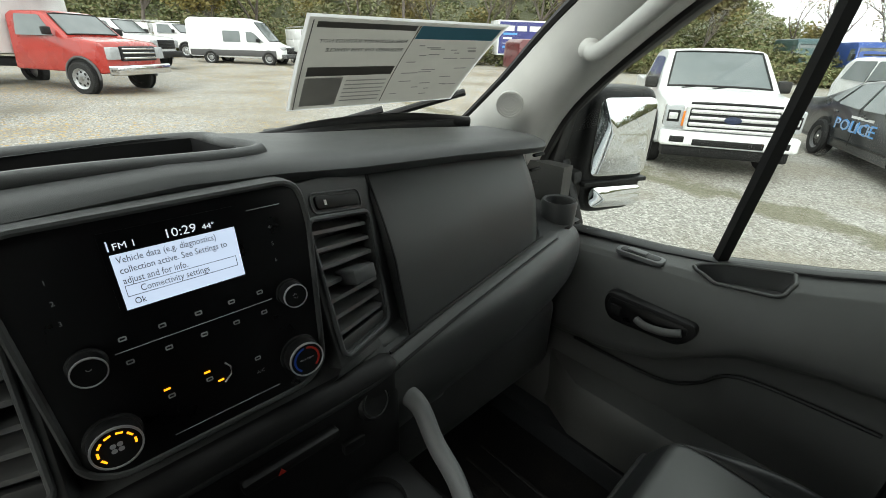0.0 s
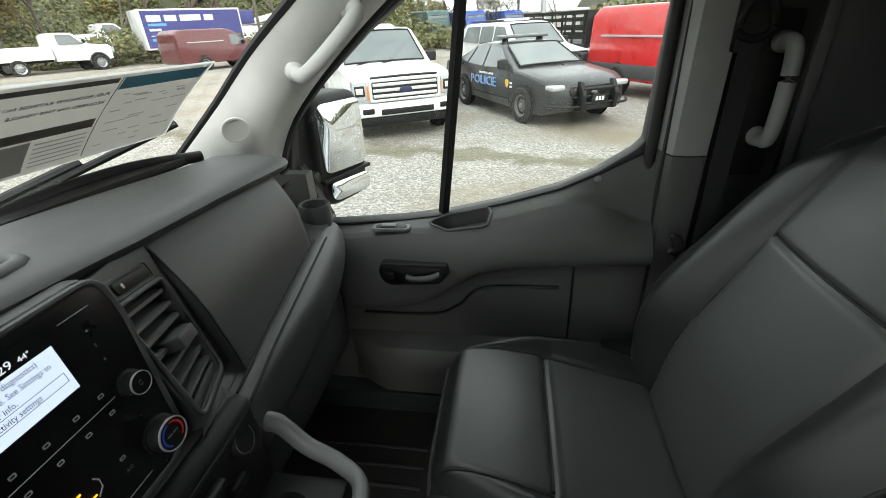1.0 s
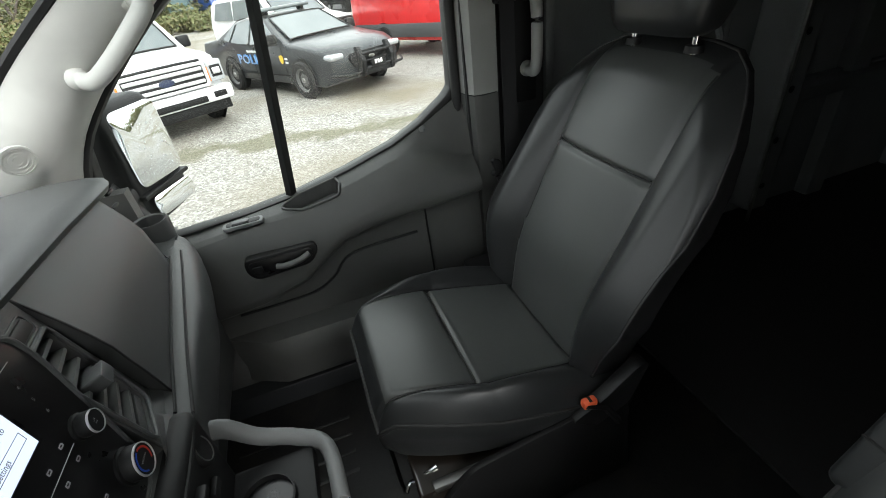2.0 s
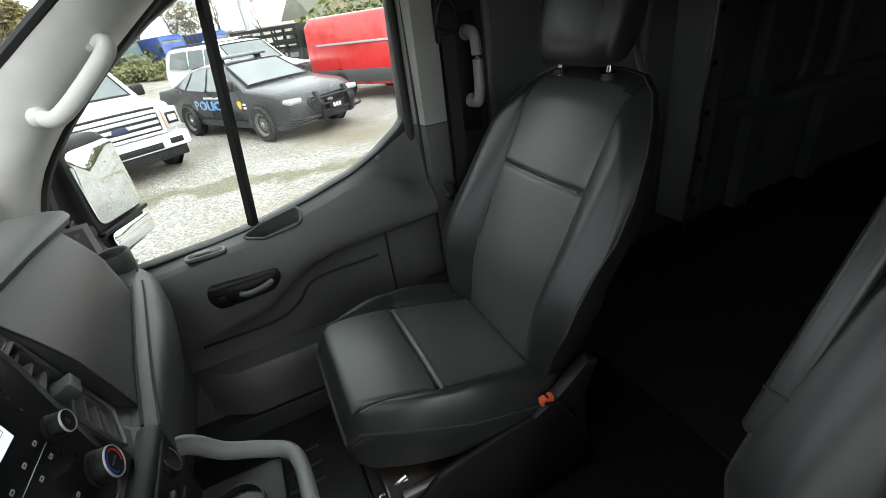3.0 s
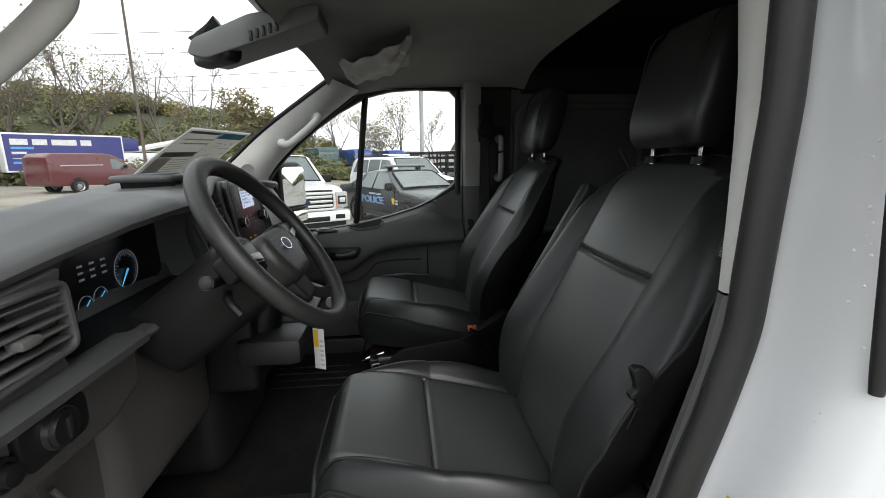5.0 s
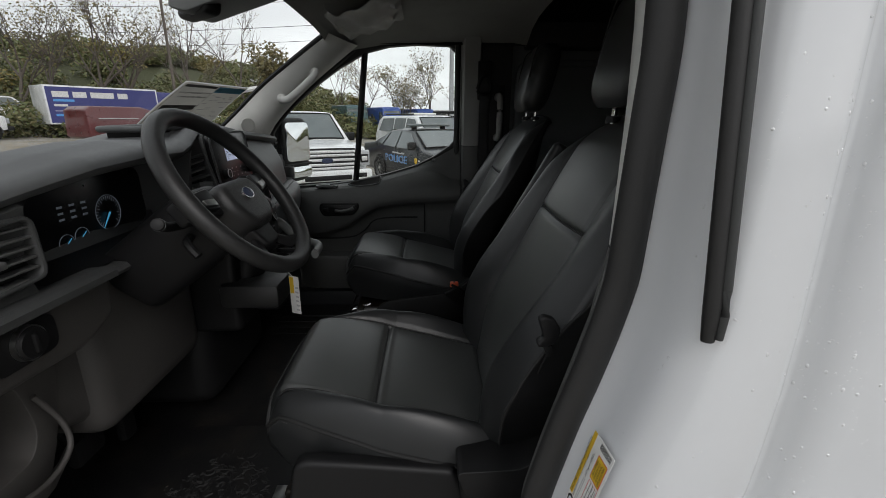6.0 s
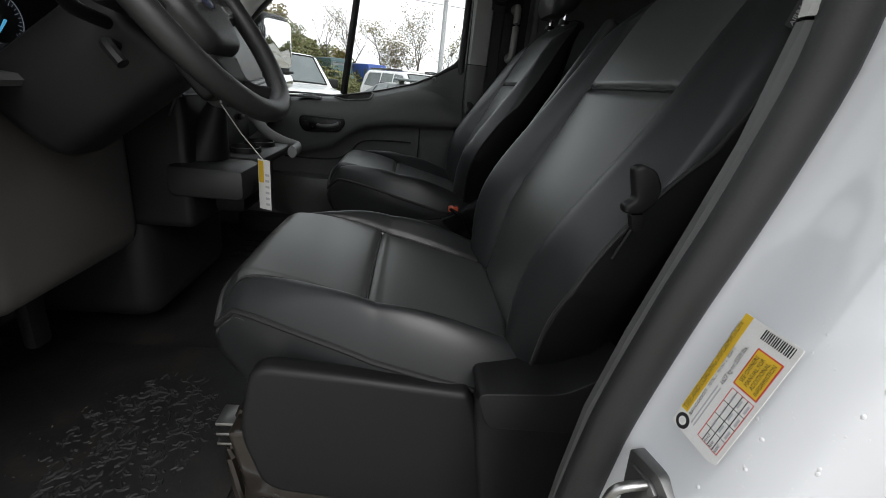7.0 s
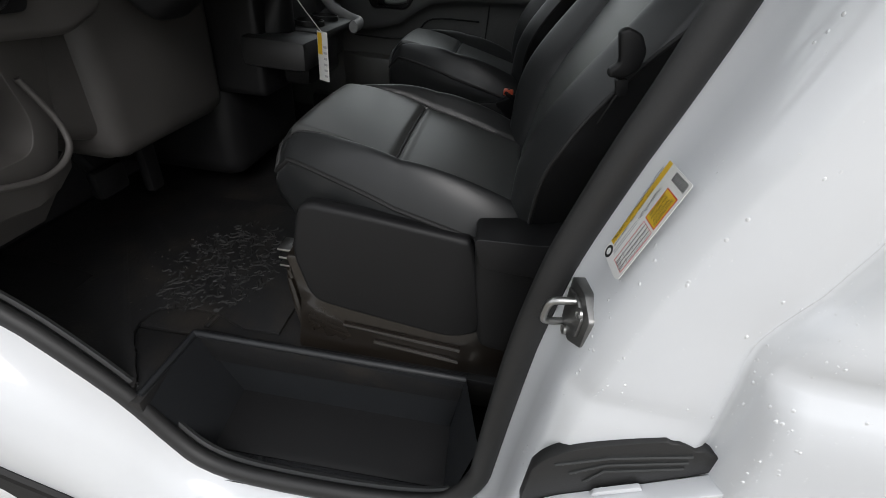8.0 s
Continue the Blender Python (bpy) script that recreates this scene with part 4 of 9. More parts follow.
for x in np.linspace(0.222, 0.615, 20):
    y, z, cy, cz = at_x(x, LIP, 1), at_x(x, LIP, 2), at_x(x, CREASE, 1), at_x(x, CREASE, 2)
    end = max(0.0, (x - 0.59) / 0.025)
    row = []
    for k in range(9):
        u = k / 8
        bulge = 0.016 * math.sin(math.pi * u) * (1 if u < 0.62 else 0.8)
        row.append((x, y + 0.022 + (cy + 0.012 - y - 0.022) * u - bulge + 0.02 * end * end, z - 0.02 + (cz + 0.004 - z + 0.02) * u))
    rows.append(row)
GLOVE_EDGE = [Vector(q) for q in rows[0]]
part("glovebox_door", loft(rows), M_DASH, dash, "smooth dark upper glovebox lid")
part("lid_gap", tube([q + Vector((-0.001, -0.001, 0)) for q in GLOVE_EDGE], 0.0016, 6), M_BLACK, dash)
rows = [[(0.612, at_x(0.612, LIP, 1) + 0.03, 1.575), (0.612, 0.525, 1.41)], [(0.70, 0.65, 1.56), (0.70, 0.60, 1.40)]]
part("end_cap", loft(rows), M_DASH, dash)
# side vent in the end of the dash
for k in range(4):
    part("end_vent_slat", box(0.622, 0.566 + 0.004 * k, 1.565 - 0.03 * k, 0.655, 0.574 + 0.004 * k, 1.571 - 0.03 * k, 0.002, m=None), M_BLACK, dash)

# ledge and knee roll from the centre to the door
rows = []
for x in np.linspace(0.17, 0.79, 24):
    cy, cz = at_x(x, CREASE, 1), at_x(x, CREASE, 2)
    drop = max(0, (x - 0.64) / 0.16)
    cy2 = cy + 0.04 * drop * drop
    cz2 = cz - 0.014 * drop * drop
    r = [(x, cy2 + 0.014, cz2 + 0.004), (x, cy2 + 0.003, cz2 + 0.003), (x, cy2 - 0.006, cz2 - 0.001), (x, cy2 - 0.009, cz2 - 0.006)]
    for k in range(1, 9):
        a = math.pi * 0.62 * k / 8
        r.append((x, cy2 - 0.009 - (0.010 + 0.035 * min(1.0, max(0.0, (x - 0.17) / 0.30))) * math.sin(a) + 0.02 * (1 - math.cos(a)), cz2 - 0.008 - 0.095 * (1 - math.cos(a))))
    r += [(x, cy2 + 0.05, cz2 - 0.20), (x, cy2 + 0.12, cz2 - 0.24)]
    rows.append(r)
for end in (0, -1):
    mid = sum((Vector(q) for q in rows[end]), Vector()) / len(rows[end])
    rows.insert(0 if end == 0 else len(rows), [mid] * len(rows[end]))
part("knee_roll", loft(rows), M_DASH, dash, smooth=60)
part("ledge_groove", tube([(x, at_x(x, CREASE, 1) - 0.009, at_x(x, CREASE, 2) - 0.0045) for x in np.linspace(0.18, 0.66, 14)], 0.0028, 6), M_BLACK, dash)
part("ledge_line", tube([(x, at_x(x, CREASE, 1) + 0.010, at_x(x, CREASE, 2) + 0.006) for x in np.linspace(0.18, 0.62, 14)], 0.0025, 6), M_BLACK, dash)
part("lower_glovebox", box(0.24, 0.53, 1.02, 0.74, 0.78, 1.22, 0.03, 3), M_DASH, dash, "dark lower glovebox")
part("glovebox_latch", box(0.30, 0.515, 1.17, 0.345, 0.54, 1.19, 0.006), M_MIDTRIM, dash)
# cup holder at the door end
cup_h = part("cup_ring", lathe([(0.031, 0.004), (0.037, 0.006), (0.04, 0.0), (0.038, -0.05), (0.033, -0.05), (0.03, -0.002)], pose(0.742, 0.570, 1.447), 28, closed=True), M_DASH, dash)
part("cup_base", cyl((0.742, 0.570, 1.391), (0.742, 0.570, 1.403), 0.034, n=24), M_BLACK, cup_h)
rows = []
for a in np.linspace(0, 1, 10):
    rows.append([(0.60 + 0.185 * a, 0.525 + 0.01 * a, 1.404), (0.60 + 0.185 * a, 0.61, 1.420), (0.60 + 0.185 * a, 0.70, 1.425)])
part("end_shelf", loft(rows), M_DASH, dash)

# centre pod: frame, black panel
P0 = Vector((-0.020, 0.487, 1.623))                 # upper middle of the panel
UPW = Vector((0, 0.13, 0.99)).normalized()         # up along the panel
OUTW = Vector((0, -0.99, 0.13)).normalized()
pod = Matrix((( 1, 0, 0, P0.x), (0, UPW.y, OUTW.y, P0.y), (0, UPW.z, OUTW.z, P0.z), (0, 0, 0, 1)))   # x across, y up, z out
pod_out = [(-0.116, 0.012), (0.112, 0.012), (0.119, -0.03), (0.108, -0.195), (0.085, -0.213), (-0.09, -0.213), (-0.113, -0.195), (-0.122, -0.03)]
frame_o = [(-0.232, 0.006), (0.225, 0.006), (0.235, -0.04), (0.215, -0.20), (0.14, -0.265), (-0.15, -0.265), (-0.215, -0.20), (-0.24, -0.04)]
def pod_prism(o, w0, w1, bevel=0.0, r=0.0, holes=(), m=None):
    b = prism(rounded(o, r) if r else o, "z", w0, w1, bevel, holes=holes)
    bmesh.ops.transform(b, matrix=m or pod, verts=b.verts)
    return b
def pod_box(x0, y0, z0, x1, y1, z1, bevel=0.0):
    b = box(x0, y0, z0, x1, y1, z1, bevel)
    bmesh.ops.transform(b, matrix=pod, verts=b.verts)
    return b
part("pod_backing", pod_prism(frame_o, -0.13, -0.075, 0.012, 0.04), M_DASH, dash)
part("pod_frame", pod_prism([(u * 1.05, v * 1.03 + 0.002) for u, v in pod_out], -0.10, -0.010, 0.008, 0.03), M_DASH, dash)
panel = part("center_panel", pod_prism(pod_out, -0.02, 0.004, 0.003, 0.028), M_GLOSSBLACK, dash, "black control panel with screen, keys and knobs")
part("panel_rim", tube([pod @ Vector((u, v, 0.003)) for u, v in rounded(pod_out, 0.028)], 0.0035, 8, True), M_DASHTOP, dash)
SCR = pod @ Matrix.Translation((-0.0485, -0.067, 0.0048)) @ Matrix.Diagonal((1.09, 1.03, 1, 1))     # lower left corner of the lit screen
def on_screen(x0, y0, x1, y1, z0, z1):
    b = box(x0, y0, z0, x1, y1, z1)
    bmesh.ops.transform(b, matrix=SCR, verts=b.verts)
    return b
part("display_glass", on_screen(-0.004, -0.003, 0.091, 0.064, -0.0004, 0.0002), M_GLOSSBLACK, panel)
lit = part("lit_area", on_screen(0, 0, 0.087, 0.046, 0.0002, 0.0006), M_SCREEN, panel, "lit blue-white message screen")
for s, x, y, size in (("Vehicle data (e.g. diagnostics)", 0.003, 0.0385, 0.0078), ("collection active. See Settings to", 0.003, 0.0300, 0.0078), ("adjust and for info.", 0.003, 0.0215, 0.0078), ("Connectivity settings", 0.012, 0.0125, 0.0078), ("Ok", 0.006, 0.003, 0.0078)):
    t = text(s, size, M_BLACKPRINT, panel, SCR @ Matrix.Translation((x, y, 0.0008)) @ Matrix.Diagonal((0.74, 1, 1, 1)), extrude=0.00005)
for a in ((0.003, 0.0105, 0.083, 0.0109), (0.003, 0.0195, 0.083, 0.0199), (0.003, 0.0105, 0.0034, 0.0199), (0.0826, 0.0105, 0.083, 0.0199)):
    part("key_line", on_screen(*a, 0.0006, 0.0009), M_BLACKPRINT, lit)
text("10:29", 0.0105, M_LITWORDS, panel, SCR @ Matrix.Translation((0.036, 0.0495, 0.0006)), extrude=0.00005)
text("44°", 0.007, M_LITWORDS, panel, SCR @ Matrix.Translation((0.063, 0.0495, 0.0006)), extrude=0.00005)
text("FM 1", 0.0075, M_LITWORDS, panel, SCR @ Matrix.Translation((0.003, 0.0495, 0.0006)), extrude=0.00005)
part("blue_tick", on_screen(0.0, 0.049, 0.001, 0.057, 0.0002, 0.0006), M_SCREEN, panel)

def knob(u, v, r, name, h=0.016, label=""):
    m = pod @ Matrix.Translation((u, v, 0.004))
    k = part(name, lathe([(r * 1.1, 0), (r * 1.1, 0.003), (r * 0.99, 0.004), (r, 0.006), (r * 0.97, h - 0.002), (r * 0.9, h), (r * 0.78, h), (0.0004, h - 0.0005)], m, 36), M_BLACK, panel, label)
    part("chrome_ring", lathe([(r * 0.88, h - 0.001), (r * 0.97, h - 0.001), (r * 0.96, h + 0.0010), (r * 0.89, h + 0.0010)], m, 36, closed=True), M_RING, k)
    return k, m, h
for u, v, nm, words in ((-0.0845, -0.101, "volume_knob", ("VOL",)), (0.0845, -0.100, "tune_knob", ("TUNE", "OK"))):
    k, m, h = knob(u, v, 0.0128, nm, 0.016, "small black knob with a chrome ring")
    for i, wd in enumerate(words):
        text(wd, 0.0058, M_PRINT, k, m @ Matrix.Translation((0, 0.0008 - 0.006 * i, h - 0.0004)), extrude=0.00005, align="CENTER")
k, m, h = knob(-0.0855, -0.172, 0.0195, "fan_knob", 0.018, "black fan knob lit by amber dashes")
for i in range(7):
    a = radians(215 - 36 * i)
    b = box(-0.0026, -0.0009, 0, 0.0026, 0.0009, 0.0006, 0.0004)
    bmesh.ops.transform(b, matrix=m @ Matrix.Rotation(a, 4, "Z") @ Matrix.Translation((0.0130, 0, h - 0.0001)) @ Matrix.Rotation(radians(90), 4, "Z"), verts=b.verts)
    part("amber_dash", b, M_AMBER, k)
for i in range(4):
    part("fan_blade", lathe([(0.0004, 0), (0.0022, 0), (0.0022, 0.0003), (0.0004, 0.0003)], m @ Matrix.Rotation(radians(45 + 90 * i), 4, "Z") @ Matrix.Translation((0.0034, 0, h - 0.0001)), 10), M_PRINT, k)
k, m, h = knob(0.0825, -0.173, 0.0195, "heat_knob", 0.018, "black temperature knob with a blue and red arc")
for c, a0, a1 in ((M_BLUEPAINT, 95, 235), (M_REDPAINT, -50, 85)):
    b = bmesh.new()
    ring = [(0.0122 * math.cos(radians(a)), 0.0122 * math.sin(radians(a))) for a in np.linspace(a0, a1, 16)]
    outer = [(0.0144 * math.cos(radians(a)), 0.0144 * math.sin(radians(a))) for a in np.linspace(a0, a1, 16)]
    b = prism(outer + ring[::-1], "z", h - 0.0002, h + 0.0004)
    bmesh.ops.transform(b, matrix=m, verts=b.verts)
    part("colour_arc", b, c, k)
for i in range(2):
    text("MAX", 0.0038, M_PRINT, k, m @ Matrix.Translation((0.0045 * (2 * i - 1), -0.001, h - 0.0003)), extrude=0.00005, align="CENTER")
# keys and their marks
for u, v, s in ((-0.090, -0.030, "1"), (-0.090, -0.047, "2"), (-0.090, -0.064, "3"), (0.078, -0.030, "4"), (0.078, -0.047, "5"), (0.078, -0.064, "6")):
    text(s, 0.0055, M_PRINT, panel, pod @ Matrix.Translation((u, v, 0.0044)), extrude=0.00004, align="CENTER")
for u, v, s in ((0.040, -0.175, "A/C"),):
    text(s, 0.005, M_PRINT, panel, pod @ Matrix.Translation((u, v, 0.0044)), extrude=0.00004, align="CENTER")
for u, v in ((-0.058, -0.090), (-0.029, -0.090), (0.0, -0.090), (0.029, -0.090), (0.056, -0.090), (-0.058, -0.112), (-0.029, -0.112), (0.0, -0.112), (0.029, -0.112), (0.056, -0.112), (0.040, -0.158), (-0.038, -0.158), (-0.006, -0.158)):
    part("key_mark", pod_prism(rounded([(u - 0.003, v - 0.002), (u + 0.003, v - 0.002), (u + 0.003, v + 0.002), (u - 0.003, v + 0.002)], 0.0012, 3), 0.0038, 0.0046, 0, 0, [[(u - 0.0018, v - 0.001), (u + 0.0018, v - 0.001), (u + 0.0018, v + 0.001), (u - 0.0018, v + 0.001)]]), M_PRINT, panel)
for u, v in ((-0.040, -0.150), (-0.0065, -0.150), (0.003, -0.164)):
    part("amber_light", pod_box(u - 0.0026, v - 0.0008, 0.0038, u + 0.0026, v + 0.0008, 0.0048), M_AMBER, panel)
part("vent_figure", tube([pod @ Vector(q) for q in ((0.010, -0.148, 0.0045), (0.014, -0.154, 0.0045), (0.013, -0.162, 0.0045), (0.006, -0.168, 0.0045))], 0.0008, 6), M_PRINT, panel)
for a, b_ in (((-0.066, -0.101, 0.0045), (0.066, -0.101, 0.0045)), ((-0.045, -0.198, 0.0045), (0.055, -0.198, 0.0045)), ((0.06, -0.008, 0.0045), (0.092, -0.008, 0.0045))):
    part("hair_line", tube([pod @ Vector(a), pod @ Vector(b_)], 0.0004, 6), M_PRINT, panel)

# vents beside the panel, each in a plane turned outwards and raked back
VENT_R = pod @ Matrix.Translation((0.131, -0.04, -0.012)) @ Matrix.Rotation(radians(20), 4, "Y") @ Matrix.Rotation(radians(-9), 4, "X") @ Matrix.Translation((0, 0.04, 0))
VENT_L = pod @ Matrix.Translation((-0.131, -0.04, -0.012)) @ Matrix.Rotation(radians(-20), 4, "Y") @ Matrix.Rotation(radians(-9), 4, "X") @ Matrix.Translation((0, 0.04, 0))
def vent(corners, m, name="air_vent", count=7, tab=True):
    """corners: upper left, upper right, lower right, lower left in the plane of m."""
    v = part(name, pod_prism(corners, -0.05, -0.006, 0.004, 0.014, [rounded([(c[0] + (0.004 if i in (0, 3) else -0.004), c[1] + (-0.004 if i < 2 else 0.004)) for i, c in enumerate(corners)], 0.01)], m), M_DASH, dash, "tall louvred air vent")
    part("bezel", tube([m @ Vector((u, w, -0.005)) for u, w in rounded(corners, 0.014)], 0.0032, 8, True), M_DASHTOP, v)
    part("vent_back", pod_prism(corners, -0.052, -0.048, m=m), M_BLACK, v)
    (ax, ay), (bx, by), (cx, cy), (dx, dy) = corners
    for i in range(count):
        t = (i + 0.5) / count * 0.86
        l0, r0 = ax + (dx - ax) * t + 0.005, bx + (cx - bx) * t - 0.005
        y0, y1 = ay + (dy - ay) * t, by + (cy - by) * t
        b = bmesh.new()
        quad = [(l0, y0 - 0.004, -0.010), (r0, y1 - 0.004, -0.010), (r0, y1 + 0.004, -0.036), (l0, y0 + 0.004, -0.036)]
        loft([[Vector(q) + Vector((0, -0.0045, 0)) for q in quad[:2]], quad[:2], [quad[3], quad[2]], [Vector(q) + Vector((0, -0.0045, 0)) for q in (quad[3], quad[2])]], bm=b)
        bmesh.ops.transform(b, matrix=m, verts=b.verts)
        part("slat", b, M_SLATLIT, v)
    if tab:
        mx, my = (ax + bx + cx + dx) / 4 + 0.004, (ay + by + cy + dy) / 4 + 0.004
        part("vent_tab", pod_prism(rounded([(mx - 0.020, my - 0.007), (mx + 0.020, my - 0.011), (mx + 0.020, my + 0.008), (mx - 0.020, my + 0.012)], 0.004), -0.02, 0.010, 0.002, m=m), M_DASHTOP, v)
    t = 0.89
    part("shut_flap", pod_prism([(ax + (dx - ax) * t + 0.004, ay + (dy - ay) * t), (bx + (cx - bx) * t - 0.004, by + (cy - by) * t), (cx - 0.004, cy + 0.004), (dx + 0.004, dy + 0.004)], -0.02, -0.01, 0.002, m=m), M_DASH, v)
    return v
vent([(-0.004, -0.036), (0.103, -0.052), (0.090, -0.203), (-0.006, -0.205)], VENT_R)
vent([(-0.103, -0.052), (0.004, -0.036), (0.006, -0.205), (-0.090, -0.203)], VENT_L)
# card slot over the passenger's vent
slot = part("slot_lamp", pod_prism([(0.016, -0.030), (0.088, -0.041), (0.088, -0.025), (0.016, -0.014)], -0.02, -0.0035, 0.002, 0.006, (), VENT_R), M_BLACK, dash, "small black slot key")
part("slot_tick", pod_prism([(0.028, -0.027), (0.0315, -0.0275), (0.0315, -0.0215), (0.028, -0.021)], -0.005, -0.0028, m=VENT_R), M_WHITEPRINT, slot)
part("slot_rim", tube([VENT_R @ Vector((u, w, -0.0062)) for u, w in rounded([(0.010, -0.033), (0.094, -0.046), (0.094, -0.022), (0.010, -0.010)], 0.009)], 0.0014, 6, True), M_DASHTOP, slot)

# fascia round the vent, meeting the glovebox lid, and the apron below it
part("vent_fascia", pod_prism([(-0.014, 0.004), (0.117, 0.004), (0.117, -0.215), (-0.014, -0.215)], -0.030, -0.0065, 0.003, 0.0, [rounded([(-0.003, -0.037), (0.102, -0.053), (0.089, -0.202), (-0.005, -0.204)], 0.012)], VENT_R), M_DASH, dash)
part("vent_fascia", pod_prism([(-0.117, 0.004), (0.014, 0.004), (0.014, -0.215), (-0.117, -0.215)], -0.030, -0.0065, 0.003, 0.0, [rounded([(-0.102, -0.053), (0.003, -0.037), (0.005, -0.204), (-0.089, -0.202)], 0.012)], VENT_L), M_DASH, dash)
edge_a = [VENT_R @ Vector((0.1165, 0.002 - 0.0265 * k, -0.008)) for k in range(9)]
edge_b = [q + Vector((0.0, 0.002, 0.0)) for q in GLOVE_EDGE]
part("cheek", loft([edge_a, [a.lerp(b, 0.6) + Vector((0.001, -0.002, 0)) for a, b in zip(edge_a, edge_b)], edge_b]), M_DASH, dash)
rows = []
for k in range(13):
    t = k / 12
    a = VENT_R @ Vector((-0.014 + 0.131 * t, -0.213, -0.008))
    c = Vector((0.085 + 0.140 * t, at_x(0.085 + 0.140 * t, CREASE, 1) + 0.010, at_x(0.085 + 0.140 * t, CREASE, 2) + 0.006))
    rows.append([a, a.lerp(c, 0.35) + Vector((0, -0.002, -0.002)), a.lerp(c, 0.7) + Vector((0, 0.004, -0.002)), c])
part("apron", loft(rows), M_DASH, dash)
rows = []
for x in np.linspace(-0.22, 0.175, 18):
    cy, cz = at_x(x, CREASE, 1), at_x(x, CREASE, 2)
    rows.append([(x, cy + 0.045, cz + 0.040), (x, cy + 0.020, cz + 0.016), (x, cy + 0.003, cz + 0.004), (x, cy - 0.006, cz - 0.001), (x, cy - 0.009, cz - 0.007), (x, cy + 0.004, cz - 0.014), (x, cy + 0.02, cz - 0.05)])
part("center_ledge", loft(rows), M_DASH, dash)
part("ledge_groove", tube([(x, at_x(x, CREASE, 1) - 0.009, at_x(x, CREASE, 2) - 0.006) for x in np.linspace(-0.21, 0.18, 10)], 0.0028, 6), M_BLACK, dash)
# lower console under the pod
part("console_face", box(-0.21, 0.432, 1.08, 0.185, 0.62, 1.398, 0.02, 3), M_BLACK, dash)
out = part("outlet", lathe([(0.0245, 0), (0.0245, 0.006), (0.021, 0.010), (0.017, 0.009), (0.0004, 0.008)], Matrix.Translation((0.136, 0.438, 1.352)) @ Vector((0.1, -1, 0.35)).to_track_quat("Z", "Y").to_matrix().to_4x4(), 28), M_BLACK, dash, "round black power outlet cap")
part("outlet_ring", lathe([(0.0175, 0.009), (0.019, 0.009), (0.019, 0.0105), (0.0175, 0.0105)], Matrix.Translation((0.136, 0.438, 1.352)) @ Vector((0.1, -1, 0.35)).to_track_quat("Z", "Y").to_matrix().to_4x4(), 28, closed=True), M_STEEL, out)
part("usb_port", box(0.085, 0.422, 1.305, 0.115, 0.432, 1.322, 0.003), M_BLACK, dash)
part("key_strip", box(-0.03, 0.418, 1.345, 0.08, 0.432, 1.359, 0.004), M_BLACK, dash)
part("hazard_mark", prism([(0.005, 1.3485), (0.013, 1.3485), (0.009, 1.3555)], "y", 0.4165, 0.4185), M_REDPAINT, dash)
# cup holder drawer and its side grip
part("drawer_housing", box(-0.09, 0.36, 1.09, 0.165, 0.60, 1.214, 0.02), M_BLACK, dash)
drawer = part("cup_drawer", box(-0.10, 0.31, 1.215, 0.175, 0.48, 1.24, 0.012), M_BLACK, dash)
for x in (-0.02, 0.098):
    part("cup_well", lathe([(0.037, 0.0), (0.041, 0.001), (0.0405, 0.013), (0.0375, 0.0135)], pose(x, 0.380, 1.239), 28, closed=True), M_BLACK, drawer)
    part("cup_floor", lathe([(0.0370, 0.0022), (0.0005, 0.0022), (0.0005, 0.0010), (0.0370, 0.0010)], pose(x, 0.380, 1.2395), 28, closed=True), M_GLOSSBLACK, drawer)
part("side_grip", tube(spline([(0.190, 0.455, 1.325), (0.208, 0.43, 1.302), (0.205, 0.39, 1.262), (0.195, 0.335, 1.240), (0.16, 0.29, 1.235), (0.06, 0.28, 1.235)], 6), 0.0125, 12, flat=1.3), M_MIDTRIM, dash, "light grey plastic side grip")
# gear lever
lever = thing("gear_lever", "dark gear lever knob on the console", "gear lever")
lm = pose(-0.135, 0.395, 1.355, 20, -7, 0)
part("knob", lathe([(0.001, 0.0), (0.017, 0.002), (0.025, 0.03), (0.031, 0.075), (0.028, 0.105), (0.015, 0.118), (0.001, 0.12)], lm, 26), M_DASHTOP, lever)
part("chrome_edge", tube([lm @ Vector(q) for q in ((-0.020, -0.012, 0.02), (-0.029, -0.014, 0.07), (-0.027, -0.013, 0.10), (-0.015, -0.009, 0.118))], 0.0024, 6), M_RING, lever)
part("gaiter", lathe([(0.055, -0.12), (0.05, -0.10), (0.035, -0.05), (0.02, 0.005)], lm, 22), M_BLACK, lever)
part("gear_base", box(-0.23, 0.31, 1.16, -0.09, 0.48, 1.235, 0.02), M_RIMGRIP, lever)

# driver's side: face, cluster, ledge, lower panel, drawn about its own origin
DRIVER = Vector((0.0, 0.045, 0.034))
before = set(dash.children_recursive)
rows = []
for x in np.linspace(-0.93, -0.215, 34):
    y, z = at_x(x, LIP, 1) - DRIVER.y, at_x(x, LIP, 2) - DRIVER.z
    inside = -0.695 < x < -0.255
    dy = 0.155 if inside else 0.012
    if inside:
        e = min(1, min(x + 0.695, -0.255 - x) / 0.03)
        dy = 0.05 + 0.105 * e
    yb = 0.468 if not inside else 0.55
    rows.append([(x, y + 0.02, z - 0.02), (x, y + dy * 0.55, z - 0.026), (x, y + dy, z - 0.05), (x, max(y + dy, yb), 1.42), (x, yb - 0.012, 1.385), (x, min(0.47, yb - 0.014), 1.378), (x, 0.432, 1.376), (x, 0.425, 1.368), (x, 0.43, 1.36)])
part("driver_face", loft(rows), M_DASH, dash)
